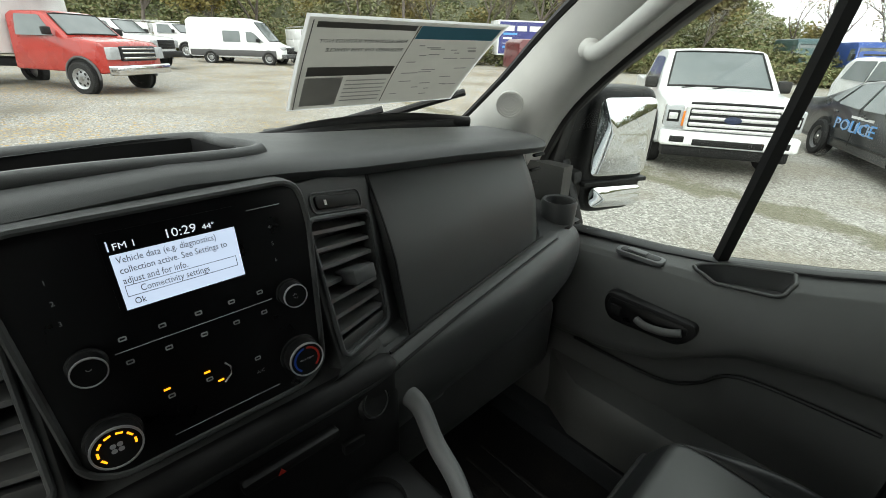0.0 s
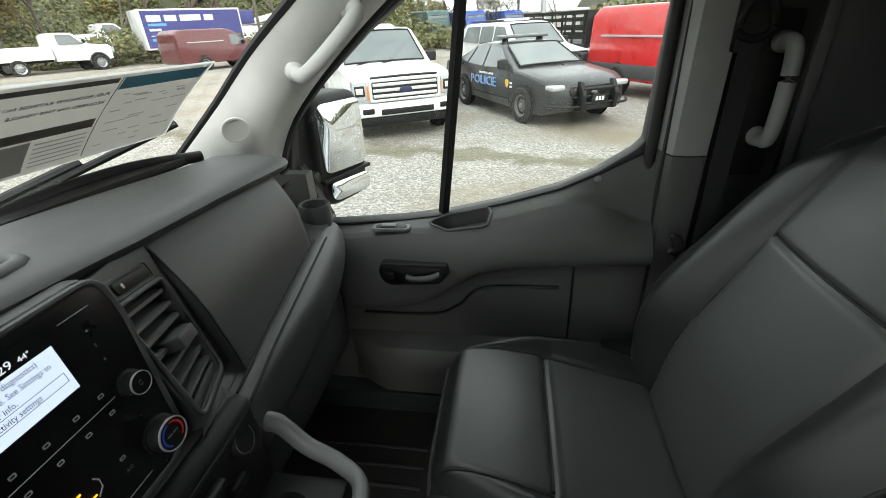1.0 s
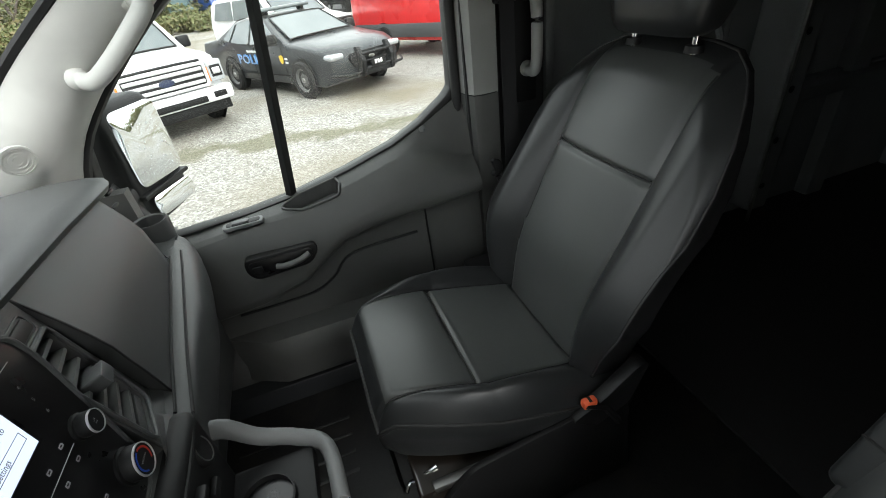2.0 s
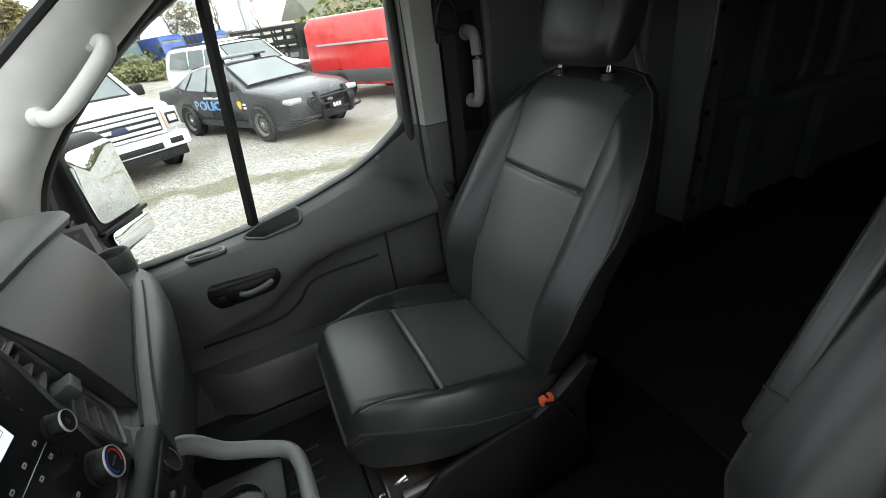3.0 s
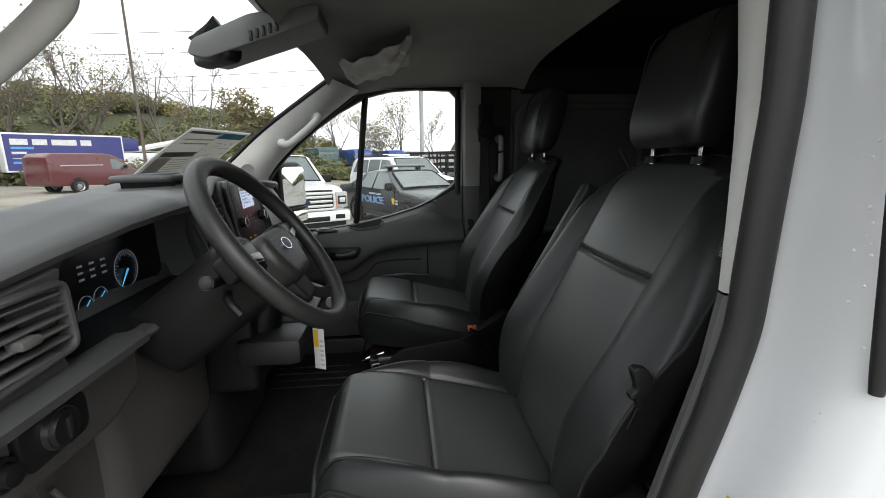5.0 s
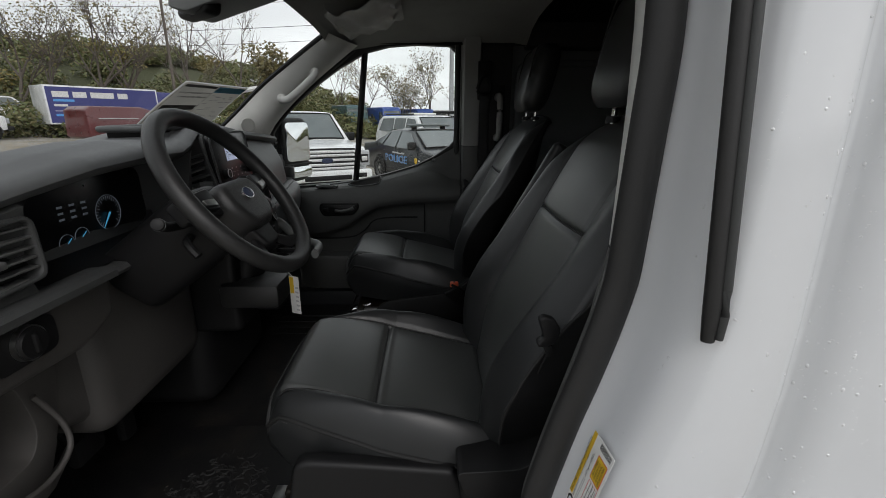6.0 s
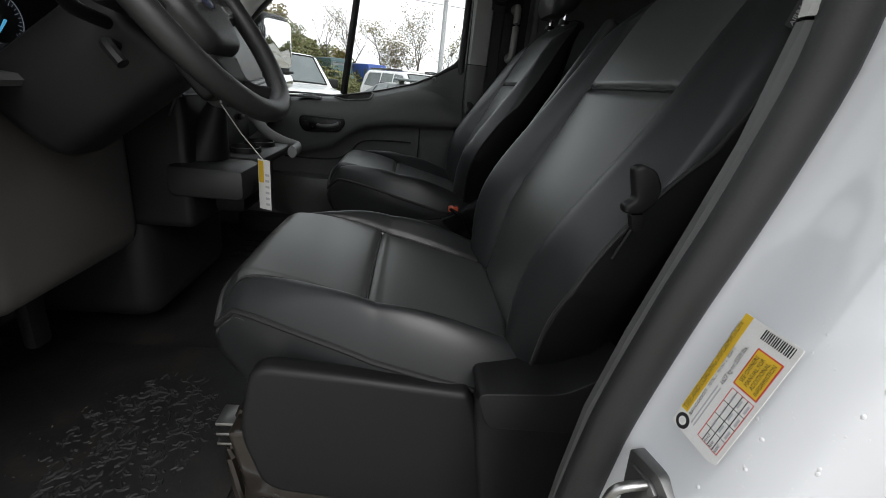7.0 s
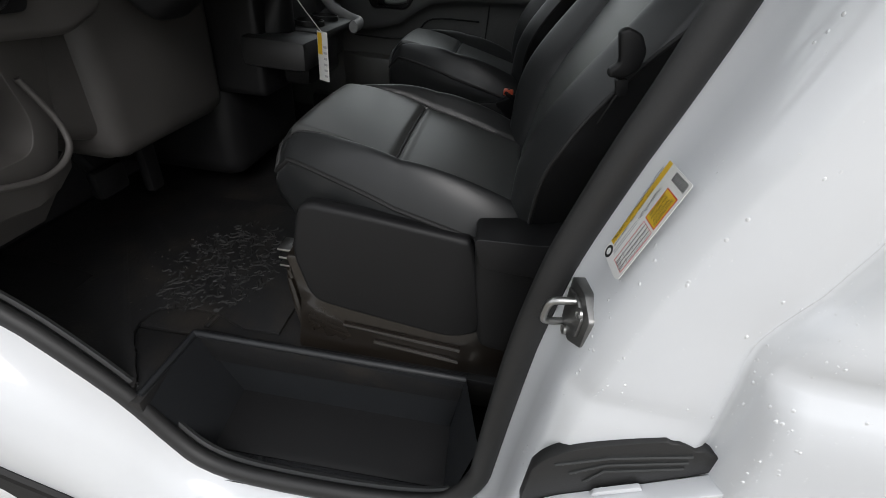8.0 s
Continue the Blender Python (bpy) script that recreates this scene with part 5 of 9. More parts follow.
clu = part("cluster", prism(rounded([(-0.675, 1.385), (-0.27, 1.385), (-0.275, 1.53), (-0.62, 1.535), (-0.68, 1.46)], 0.03), "y", 0.553, 0.575, 0.003), M_GLOSSBLACK, dash, "black instrument cluster with lit dials")
for cx, cz, r in ((-0.400, 1.443, 0.038),):
    part("dial_ring", lathe([(r - 0.0012, 0), (r, 0), (r, 0.001), (r - 0.0012, 0.001)], pose(cx, 0.5525, cz, 90, 0, 0), 48, closed=True), M_DIAL, clu)
    for i in range(25):
        a = radians(225 - 270 * i / 24)
        l = 0.009 if i % 3 == 0 else 0.005
        part("dial_tick", tube([(cx + (r - 0.003) * math.cos(a), 0.552, cz + (r - 0.003) * math.sin(a)), (cx + (r - 0.003 - l) * math.cos(a), 0.552, cz + (r - 0.003 - l) * math.sin(a))], 0.0007, 4), M_DIAL, clu)
    part("needle", tube([(cx, 0.549, cz), (cx - 0.026, 0.549, cz - 0.030)], lambda t: 0.0022 - 0.0014 * t, 6), M_CYAN, clu)
for i, (cx, cz) in enumerate(((-0.525, 1.405), (-0.485, 1.41))):
    part("small_dial", lathe([(0.0185, 0), (0.0195, 0), (0.0195, 0.001), (0.0185, 0.001)], pose(cx, 0.5525, cz, 90, 0, 0), 30, closed=True), M_DIAL, clu)
    part("small_needle", tube([(cx, 0.5515, cz), (cx + 0.012, 0.5515, cz + 0.009)], 0.0009, 5), M_CYAN, clu)
for i in range(9):
    part("readout_bar", box(-0.53 + 0.05 * (i % 3) * 0.6, 0.552, 1.475 - 0.012 * (i // 3), -0.53 + 0.05 * (i % 3) * 0.6 + 0.012, 0.5535, 1.479 - 0.012 * (i // 3)), M_DIAL, clu)
part("warning_light", box(-0.505, 0.5515, 1.393, -0.49, 0.5535, 1.397), M_AMBER, clu)
# ledge strip and lower panel
rows = []
for x in np.linspace(-0.93, -0.60, 12):
    rows.append([(x, 0.47, 1.382), (x, 0.425, 1.386), (x, 0.412, 1.38), (x, 0.413, 1.368), (x, 0.43, 1.362)])
part("ledge_strip", loft(rows), M_DASH, dash)
part("cluster_shelf", loft([[(x, 0.452, 1.381), (x, 0.50, 1.3865), (x, 0.556, 1.392)] for x in np.linspace(-0.69, -0.26, 12)]), M_BLACK, dash)
M_LOWER = material("brownish_lower_plastic", (0.064, 0.060, 0.057), 0.55, grain=1300, bump=0.4, scale=8)
part("lower_panel", prism(rounded([(-0.93, 1.365), (-0.575, 1.362), (-0.58, 1.285), (-0.66, 1.255), (-0.93, 1.27)], 0.02), "y", 0.448, 0.58, 0.014, 3), M_LOWER, dash, "brownish grey lower dash panel")
part("pocket_wall", prism(rounded([(-0.93, 1.28), (-0.64, 1.27), (-0.68, 1.10), (-0.72, 1.02), (-0.93, 1.0)], 0.03), "y", 0.52, 0.62, 0.008, 3, holes=[rounded([(-0.875, 1.235), (-0.735, 1.235), (-0.715, 1.13), (-0.735, 1.085), (-0.875, 1.08)], 0.03)]), M_LOWER, dash)
part("knee_cover", prism(rounded([(-0.66, 1.30), (-0.22, 1.30), (-0.24, 1.08), (-0.5, 1.02), (-0.68, 1.08)], 0.06), "y", 0.53, 0.64, 0.03, 3), M_LOWER, dash)
part("door_pocket", prism(rounded([(-0.875, 1.235), (-0.735, 1.235), (-0.715, 1.13), (-0.735, 1.085), (-0.875, 1.08)], 0.03), "y", 0.614, 0.626, 0.002), M_LOWER, dash)
part("pocket_lip", tube(spline([(-0.722, 0.505, 1.20), (-0.700, 0.490, 1.13), (-0.712, 0.480, 1.085), (-0.77, 0.478, 1.065), (-0.86, 0.485, 1.085), (-0.92, 0.50, 1.12)], 6), 0.005, 10), M_LOWER, dash)
rows = []
for x0_, zt in ((-0.70, 1.10), (-0.735, 1.075), (-0.78, 1.065), (-0.84, 1.075), (-0.90, 1.10)):
    rows.append([(x0_, 0.485, zt), (x0_, 0.50, zt - 0.05), (x0_ - 0.01, 0.54, 1.0), (x0_ - 0.02, 0.58, 0.94)])
part("pocket_apron", loft(rows), M_LOWER, dash)
lamp_sw = part("light_switch", prism(rounded([(-0.83, 1.295), (-0.72, 1.295), (-0.72, 1.355), (-0.83, 1.36)], 0.02), "y", 0.436, 0.449, 0.003), M_BLACK, dash, "black headlamp switch plate")
part("light_knob", lathe([(0.026, 0), (0.026, 0.006), (0.022, 0.014), (0.0005, 0.014)], pose(-0.775, 0.437, 1.328, 90, 0, 0), 32), M_BLACK, lamp_sw)
part("knob_ring", lathe([(0.0235, 0.0), (0.027, 0.0), (0.0265, 0.009), (0.0245, 0.009)], pose(-0.775, 0.437, 1.328, 90, 0, 0), 32, closed=True), M_STEEL, lamp_sw)
part("knob_grip", box(-0.779, 0.418, 1.313, -0.771, 0.4245, 1.343, 0.002), M_BLACK, lamp_sw)
part("mirror_knob", lathe([(0.02, 0), (0.02, 0.005), (0.014, 0.006), (0.013, 0.016), (0.0005, 0.018)], pose(-0.845, 0.447, 1.316, 90, 0, 0), 26), M_BLACK, dash)
# left vent by the door
lv = part("side_vent", prism(rounded([(-0.885, 1.50), (-0.705, 1.505), (-0.70, 1.405), (-0.87, 1.395)], 0.02), "y", 0.44, 0.485, 0.005, holes=[rounded([(-0.875, 1.492), (-0.715, 1.497), (-0.71, 1.413), (-0.862, 1.404)], 0.014)]), M_DASH, dash, "louvred side air vent")
part("vent_back", box(-0.88, 0.4635, 1.40, -0.705, 0.4645, 1.50), M_BLACK, lv)
for i in range(6):
    part("slat", box(-0.872, 0.444, 1.408 + 0.0155 * i, -0.712, 0.463, 1.4115 + 0.0155 * i, 0.001), M_SLATLIT, lv)
part("vent_tab", box(-0.80, 0.434, 1.44, -0.77, 0.455, 1.452, 0.003), M_SLATLIT, lv)
part("under_dash", box(-0.60, 0.50, 1.0, -0.20, 0.72, 1.37, 0.05, 3), M_LOWER, dash)
part("center_tunnel", box(-0.20, 0.50, 0.78, 0.24, 0.98, 1.12, 0.06, 3), M_BLACK, dash)
for o in set(dash.children_recursive) - before:
    o.data.transform(Matrix.Translation(DRIVER))
# pedals
pedals = thing("pedals", "black rubber brake and throttle pedals", "pedals")
part("brake_pad", box(-0.53, 0.69, 0.90, -0.44, 0.72, 0.97, 0.012, m=None), M_BLACK, pedals)
part("brake_arm", tube([(-0.485, 0.72, 0.93), (-0.485, 0.80, 1.02), (-0.485, 0.82, 1.2)], 0.012, 8), M_BLACK, pedals)
part("throttle_pad", box(-0.37, 0.70, 0.84, -0.32, 0.73, 0.98, 0.012), M_BLACK, pedals)
part("throttle_arm", tube([(-0.345, 0.73, 0.95), (-0.345, 0.80, 1.06)], 0.01, 8), M_BLACK, pedals)

# steering wheel and column
WC = Vector((-0.464, 0.282, 1.533))
wheel_m = Matrix.Translation(WC) @ Matrix(((1, 0, 0, 0), (0, 0.60, -0.80, 0), (0, 0.80, 0.60, 0), (0, 0, 0, 1)))   # x across, y up the wheel, z out
wheel = thing("steering_wheel", "dark grey steering wheel with plain oval badge", "steering wheel")
def wheel_bm(b):
    bmesh.ops.transform(b, matrix=wheel_m, verts=b.verts)
    return b
ring = [(0.181 * math.cos(2 * math.pi * k / 72), 0.181 * math.sin(2 * math.pi * k / 72), 0) for k in range(72)]
part("rim", wheel_bm(tube(ring, 0.0172, 16, True, flat=1.0)), M_RIMGRIP, wheel)
def hub(z0, z1, pts, r, bev):
    return wheel_bm(prism(rounded(pts, r, 6), "z", z0, z1, bev, 4))
part("hub_pad", hub(-0.055, 0.012, [(-0.070, 0.028), (0.070, 0.028), (0.082, -0.02), (0.055, -0.082), (-0.055, -0.082), (-0.082, -0.02)], 0.034, 0.02), M_RIMGRIP, wheel)
part("lower_cover", hub(-0.07, -0.012, [(-0.05, -0.05), (0.05, -0.05), (0.035, -0.125), (-0.035, -0.125)], 0.015, 0.012), M_BLACK, wheel)
badge = part("badge", wheel_bm(lathe([(0.0005, 0), (0.0195, 0), (0.0195, 0.002), (0.0005, 0.0035)], Matrix.Translation((0, -0.012, 0.012)) @ Matrix.Diagonal((1, 0.62, 1, 1)), 32)), M_BLUEINK, wheel, "plain dark oval badge")
part("badge_ring", wheel_bm(lathe([(0.019, 0), (0.0212, 0), (0.0212, 0.003), (0.019, 0.003)], Matrix.Translation((0, -0.012, 0.012)) @ Matrix.Diagonal((1, 0.62, 1, 1)), 32, closed=True)), M_CHROME, badge)
for s in (-1, 1):
    sp = part("spoke", hub(-0.045, -0.008, [(s * 0.08, 0.035), (s * 0.172, 0.03), (s * 0.174, -0.012), (s * 0.085, -0.028)], 0.01, 0.01), M_BLACK, wheel)
    part("key_pod", hub(-0.01, 0.0, [(s * 0.095, 0.028), (s * 0.15, 0.026), (s * 0.148, -0.008), (s * 0.10, -0.018)], 0.008, 0.003), M_GLOSSBLACK, sp)
    part("key_insert", hub(0.0, 0.003, [(s * 0.105, 0.004), (s * 0.142, 0.008), (s * 0.14, -0.004), (s * 0.108, -0.011)], 0.003, 0.001), M_STEEL, sp)
    part("lower_spoke", wheel_bm(tube(spline([(s * 0.035, -0.10, -0.03), (s * 0.06, -0.135, -0.022), (s * 0.095, -0.152, -0.006)], 5), 0.014, 10, flat=0.6)), M_BLACK, wheel)
column = thing("steering_column", "dark steering column shroud with stalks", "steering column")
b = prism(rounded([(-0.075, 0.06), (0.075, 0.06), (0.085, 0.0), (0.05, -0.085), (-0.05, -0.085), (-0.085, 0.0)], 0.03, 5), "z", -0.30, -0.06, 0.02, 3)
part("shroud", wheel_bm(b), M_BLACK, column)
part("light_stalk", wheel_bm(tube(spline([(-0.07, 0.005, -0.09), (-0.14, 0.01, -0.08), (-0.185, 0.012, -0.06)], 5), 0.009, 10)), M_BLACK, column)
part("stalk_tip", wheel_bm(cyl((-0.18, 0.012, -0.062), (-0.205, 0.013, -0.05), 0.0105, n=18, bevel=0.003)), M_BLACK, column)
part("stalk_ring", wheel_bm(cyl((-0.196, 0.0125, -0.054), (-0.199, 0.0125, -0.053), 0.0109, n=18)), M_MIDTRIM, column)
part("tilt_lever", wheel_bm(tube(spline([(-0.08, -0.02, -0.10), (-0.125, -0.03, -0.085), (-0.135, -0.06, -0.08)], 5), 0.008, 8)), M_BLACK, column)
part("wiper_stalk", wheel_bm(tube([(0.07, 0.02, -0.09), (0.155, 0.03, -0.055)], 0.009, 10)), M_BLACK, column)
tag = thing("hanging_tag", "paper tag hanging below the steering column", "tag")
part("tag_card", box(-0.2765, 0.25, 1.155, -0.275, 0.282, 1.265, 0.0003), M_PAPER, tag)
part("tag_strip", box(-0.2772, 0.267, 1.215, -0.2763, 0.280, 1.262), M_YELLOW, tag)
for k in range(6):
    part("print_bar", box(-0.2772, 0.253, 1.165 + 0.013 * k, -0.2763, 0.263, 1.170 + 0.013 * k), M_PRINT, tag)
for o in tag.children:
    o.data.transform(Matrix.Translation((-0.240, 0.262, 0)) @ Matrix.Rotation(radians(-25), 4, "Z") @ Matrix.Translation((0.276, -0.266, 0)))
part("tag_cord", tube([(-0.240, 0.262, 1.263), (-0.28, 0.29, 1.32), (-0.345, 0.30, 1.38)], 0.0012, 5), M_PAPER, tag)

# rear-view mirror and visors
rvm = thing("rear_view_mirror", "black mirror housing at the top of the windshield", "mirror")
bm = prism(rounded([(-0.085, -0.03), (0.085, -0.03), (0.08, 0.035), (-0.08, 0.035)], 0.025, 5), "y", -0.012, 0.035, 0.012, 3)
bmesh.ops.transform(bm, matrix=pose(-0.03, 0.50, 1.96, 8, 0, 50), verts=bm.verts)
part("housing", bm, M_BLACK, rvm)
part("stem", tube([(-0.04, 0.49, 1.97), (-0.03, 0.56, 2.0), (-0.03, 0.50, 2.04)], 0.018, 10), M_BLACK, rvm)
part("sensor_cover", prism(rounded([(0.555, 1.945), (0.51, 1.935), (0.45, 1.955), (0.34, 1.99), (0.23, 2.03), (0.23, 2.065), (0.40, 2.04), (0.54, 1.98)], 0.012, 4), "x", -0.11, 0.045, 0.014, 3), M_MIDTRIM, rvm)
for k in range(5):
    y = 0.33 + 0.016 * k
    part("cover_slot", box(-0.115, y, 2.0 - 0.36 * (y - 0.33), -0.108, y + 0.008, 2.023 - 0.36 * (y - 0.33), 0.001), M_GLOSSBLACK, rvm)
visor = thing("sun_visor", "grey sun visor still wrapped in creased plastic film", "sun visor")
rows = []
for i in range(20):
    u = i / 19
    row = []
    for j in range(14):
        v = j / 13
        wr = 0.006 * math.sin(9 * u + 14 * v + 2 * math.sin(7 * v)) + 0.004 * math.sin(23 * v - 11 * u)
        row.append((0.16 + 0.425 * u, 0.225 - 0.235 * v, 1.985 + 0.08 * v - 0.018 * math.sin(math.pi * v) + wr))
    rows.append(row)
part("wrapped_board", loft(rows), material("creased_film", (0.20, 0.20, 0.197), 0.42, scale=12), visor)
core = [[(0.16 + 0.425 * u, 0.225 - 0.235 * v, 2.005 + 0.08 * v - 0.018 * math.sin(math.pi * v)) for v in np.linspace(0.02, 0.98, 8)] for u in np.linspace(0.01, 0.99, 8)]
part("visor_core", loft(core + [[(x, y, z + 0.012) for x, y, z in r] for r in core[::-1]]), M_HEADLINER, visor)


# ---- seats ----
def bump_line(d, w):
    """A narrow groove of half-width w at distance d."""
    return math.exp(-(d / w) ** 2)


def cushion_half(y):
    """Half the cushion's width: narrow and rounded at the front."""
    t = max(0.0, min(1.0, (0.212 - y) / 0.36))
    return 0.160 + 0.088 * (1 - (1 - t) ** 2.4)


def cushion_point(u, v):
    """u -1..1 across, v 0 (front lower edge) .. 1 (rear). Seat space: x across, y ahead, z up from the cushion's cross seam."""
    y = 0.212 - 0.525 * v
    fore = max(0.0, min(1.0, (0.212 - y) / 0.23))
    half = cushion_half(y)
    x = half * u
    a = abs(x)
    z = 0.012 - 0.125 * (math.sqrt(y * y + 0.0025) - y - 0.02) + 0.034 * math.sin(max(0, min(1, (y + 0.02) / 0.2)) * math.pi * 0.5)
    seam = 0.146 + 0.026 * fore - 0.012 * max(0, -y) / 0.25
    bol = max(0.0, min(1.0, (a - seam + 0.012) / 0.06))
    swell = max(0.0, math.sin(math.pi * max(0.0, min(1.0, (0.19 - y) / 0.50)))) ** 0.8
    z += (0.008 + 0.036 * swell) * (bol * bol * (3 - 2 * bol)) * fore ** 0.5
    edge = max(0.0, (a - half + 0.052) / 0.052)
    z -= (0.045 + 0.035 * swell) * edge ** 2.3
    front = max(0.0, (y - 0.165) / 0.047)
    z -= 0.048 * front ** 2.0
    z -= 0.007 * bump_line(a - seam, 0.0045)
    if a < seam:
        z -= 0.009 * bump_line(y, 0.0055)
        z += 0.005 * math.cos(a / seam * 1.5) * (1 if y > 0 else 0.8)
        z -= 0.006 * bump_line(y + 0.235, 0.008)
    return Vector((x, y, z))


BACK_SEAM = 0.150


def back_half(w):
    """Half the backrest's width, before the shoulders round off."""
    return 0.212 + 0.084 * math.sin(math.pi / 2 * min(1.0, w / 0.60))


def back_top(x):
    return 0.12 + 0.435 * max(0.0, 1 - (abs(x) / 0.300) ** 3.2) ** (1 / 3.2)


def back_u(x, w):
    return math.asin(x / back_half(w)) * 2 / math.pi


def back_point(u, w):
    """u -1..1 across, w 0 (bottom) .. 1 (top of the backrest)."""
    half = back_half(w)
    x = half * math.sin(math.pi / 2 * u)
    a = abs(x)
    z = -0.09 + (back_top(x) + 0.09) * w
    lean = -0.24 - 0.30 * (z + 0.05) - 0.37 * max(0, z - 0.1) ** 2 + 0.022 * math.exp(-((z - 0.10) / 0.12) ** 2)
    p = max(0.0, (a - BACK_SEAM) / (half - BACK_SEAM))     # 0 at the seam, 1 at the outer welt
    low = math.exp(-((z - 0.13) / 0.22) ** 2)
    fwd = (0.012 + 0.046 * low) * math.sin(math.pi / 2 * min(1.0, p / 0.6))
    edge = max(0.0, (p - 0.45) / 0.55)
    fwd -= (0.038 - 0.006 * low) * edge ** 2
    fwd -= 0.008 * bump_line(a - BACK_SEAM, 0.0042)
    if a < BACK_SEAM:
        fwd -= 0.009 * bump_line(z - 0.343, 0.0048)
        fwd += 0.008 * math.cos(a / BACK_SEAM * 1.5)
    top = max(0.0, 1 - (back_top(x) - z) / 0.065)
    fwd -= 0.045 * top ** 2.2 * (1 - 0.75 * edge)
    return Vector((x, lean + fwd, z))


def skin(point, nu, nv, keep):
    bm = bmesh.new()
    grid = [[bm.verts.new(point(-1 + 2 * i / nu, j / nv)) for i in range(nu + 1)] for j in range(nv + 1)]
    for j in range(nv):
        for i in range(nu):
            c = sum((grid[j + b][i + a].co for a in (0, 1) for b in (0, 1)), Vector()) / 4
            if keep(c):
                bm.faces.new((grid[j][i], grid[j][i + 1], grid[j + 1][i + 1], grid[j + 1][i]))
    bmesh.ops.delete(bm, geom=[v for v in bm.verts if not v.link_faces], context="VERTS")
    return bm


def dashes(points, step, length, parent, lift=(0, 0, 0)):
    """Stitches along a line, as one part."""
    bm = bmesh.new()
    p = spline(points, 40)
    run, last = 0.0, p[0]
    for q in p[1:]:
        run += (q - last).length
        if run >= step:
            d = (q - last).normalized() * length / 2
            tube([q - d + Vector(lift), q + d + Vector(lift)], 0.0009, 5, bm=bm)
            run = 0.0
        last = q
    return link("stitching", bm, M_STITCH, parent, weld=False)


def seat(x0, inner, label, armrest):
    """inner: +1 if the van's middle lies towards +x."""
    s = thing("seat", label, "seat", "front seats", at=pose(x0, 0, 1.135))
    def back_at(u, w):
        """The bolster towards the middle of the van is a little narrower."""
        q = back_point(u, w)
        d = abs(q.x) - BACK_SEAM
        if q.x * inner > 0 and d > 0:
            q.x = inner * (BACK_SEAM + 0.84 * d)
        return q
    def in_cushion(c):
        seam = 0.146 + 0.026 * max(0.0, min(1.0, (0.212 - c.y) / 0.23)) - 0.012 * max(0, -c.y) / 0.25
        return abs(c.x) < seam and c.y < 0.185
    cu = part("cushion", skin(cushion_point, 150, 130, lambda c: not in_cushion(c)), M_VINYL, s, "black vinyl cushion bolsters", 80)
    part("insert", skin(cushion_point, 150, 130, in_cushion), M_VINYL2, cu, "charcoal vinyl cushion insert", 80)
    # skirt round the cushion
    rim = [cushion_point(-1, v) for v in np.linspace(1, 0.02, 22)] + [cushion_point(u, 0) for u in np.linspace(-0.98, 0.98, 20)] + [cushion_point(1, v) for v in np.linspace(0.02, 1, 22)]
    rows = [[q for q in rim], [Vector((q.x * 1.015, q.y + 0.004, q.z - 0.02)) for q in rim], [Vector((q.x * 1.01, q.y + 0.0, q.z - 0.045)) for q in rim], [Vector((q.x * 0.97, q.y - 0.025, -0.13)) for q in rim]]
    part("cushion_side", loft(rows), M_VINYL, cu, smooth=80)
    part("welt", tube([q + Vector((0, 0.001, -0.001)) for q in rim], 0.0045, 8), M_SEAM, cu)
    def edge_u(v, k):
        y = 0.212 - 0.525 * v
        fore = max(0.0, min(1.0, (0.212 - y) / 0.23))
        half = cushion_half(y)
        return k * (0.146 + 0.026 * fore - 0.012 * max(0, -y) / 0.25) / half
    for k in (-1, 1):
        part("seam_line", tube([cushion_point(edge_u(v, k), v) + Vector((0, 0, 0.0022)) for v in np.linspace(0.05, 0.95, 60)], 0.0022, 6), M_SEAM, cu)
    part("seam_line", tube([cushion_point(u, 0.212 / 0.525) + Vector((0, 0, 0.0028)) for u in np.linspace(-0.66, 0.66, 40)], 0.0022, 6), M_SEAM, cu)
    dashes([Vector((q.x * 1.004, q.y + 0.002, q.z - 0.012)) for q in rim], 0.006, 0.004, cu)
    def in_back(c):
        return abs(c.x) < BACK_SEAM and c.z < back_top(c.x) - 0.022
    ba = part("backrest", skin(back_at, 110, 130, lambda c: not in_back(c)), M_VINYL, s, "black vinyl backrest bolsters", 80)
    part("insert", skin(back_at, 110, 130, in_back), M_VINYL2, ba, "charcoal vinyl backrest insert", 80)
    rim = [back_at(-1, w) for w in np.linspace(0, 1, 40)] + [back_at(u, 1) for u in np.linspace(-0.96, 0.96, 16)] + [back_at(1, w) for w in np.linspace(1, 0, 40)]
    thin = lambda q: 1 - 0.82 * max(0.0, min(1.0, (q.z + 0.05) / 0.56)) ** 2
    mid = [Vector((q.x * 0.995, q.y - 0.075 * thin(q), q.z)) for q in rim]
    rear = [Vector((q.x * 0.86, q.y - 0.135 * thin(q), min(q.z, 0.53))) for q in rim]
    n = len(rim)
    bm = loft([rim, mid, rear])
    half = n // 2
    loft([rear[:half], rear[:half - 1:-1][:half]], bm=bm)
    part("back_shell", bm, M_BLACK, ba, smooth=60)
    part("welt", tube(rim, 0.0030, 8), M_SEAM, ba)
    for k in (-1, 1):
        part("seam_line", tube([back_at(back_u(k * BACK_SEAM, w), w) + Vector((0, 0.0022, 0)) for w in np.linspace(0.1, 0.955, 70)], 0.0022, 6), M_SEAM, ba)
    cross = []
    for x in np.linspace(-0.97 * BACK_SEAM, 0.97 * BACK_SEAM, 40):
        w = 0.433 / (back_top(x) + 0.09)
        cross.append(back_at(back_u(x, w), w) + Vector((0, 0.0028, 0)))
    part("seam_line", tube(cross, 0.0022, 6), M_SEAM, ba)
    dashes([back_at(k, w) + Vector((0, 0.002, 0)) for k in (0.965 if inner < 0 else -0.965,) for w in np.linspace(0.02, 0.92, 30)], 0.006, 0.004, ba)
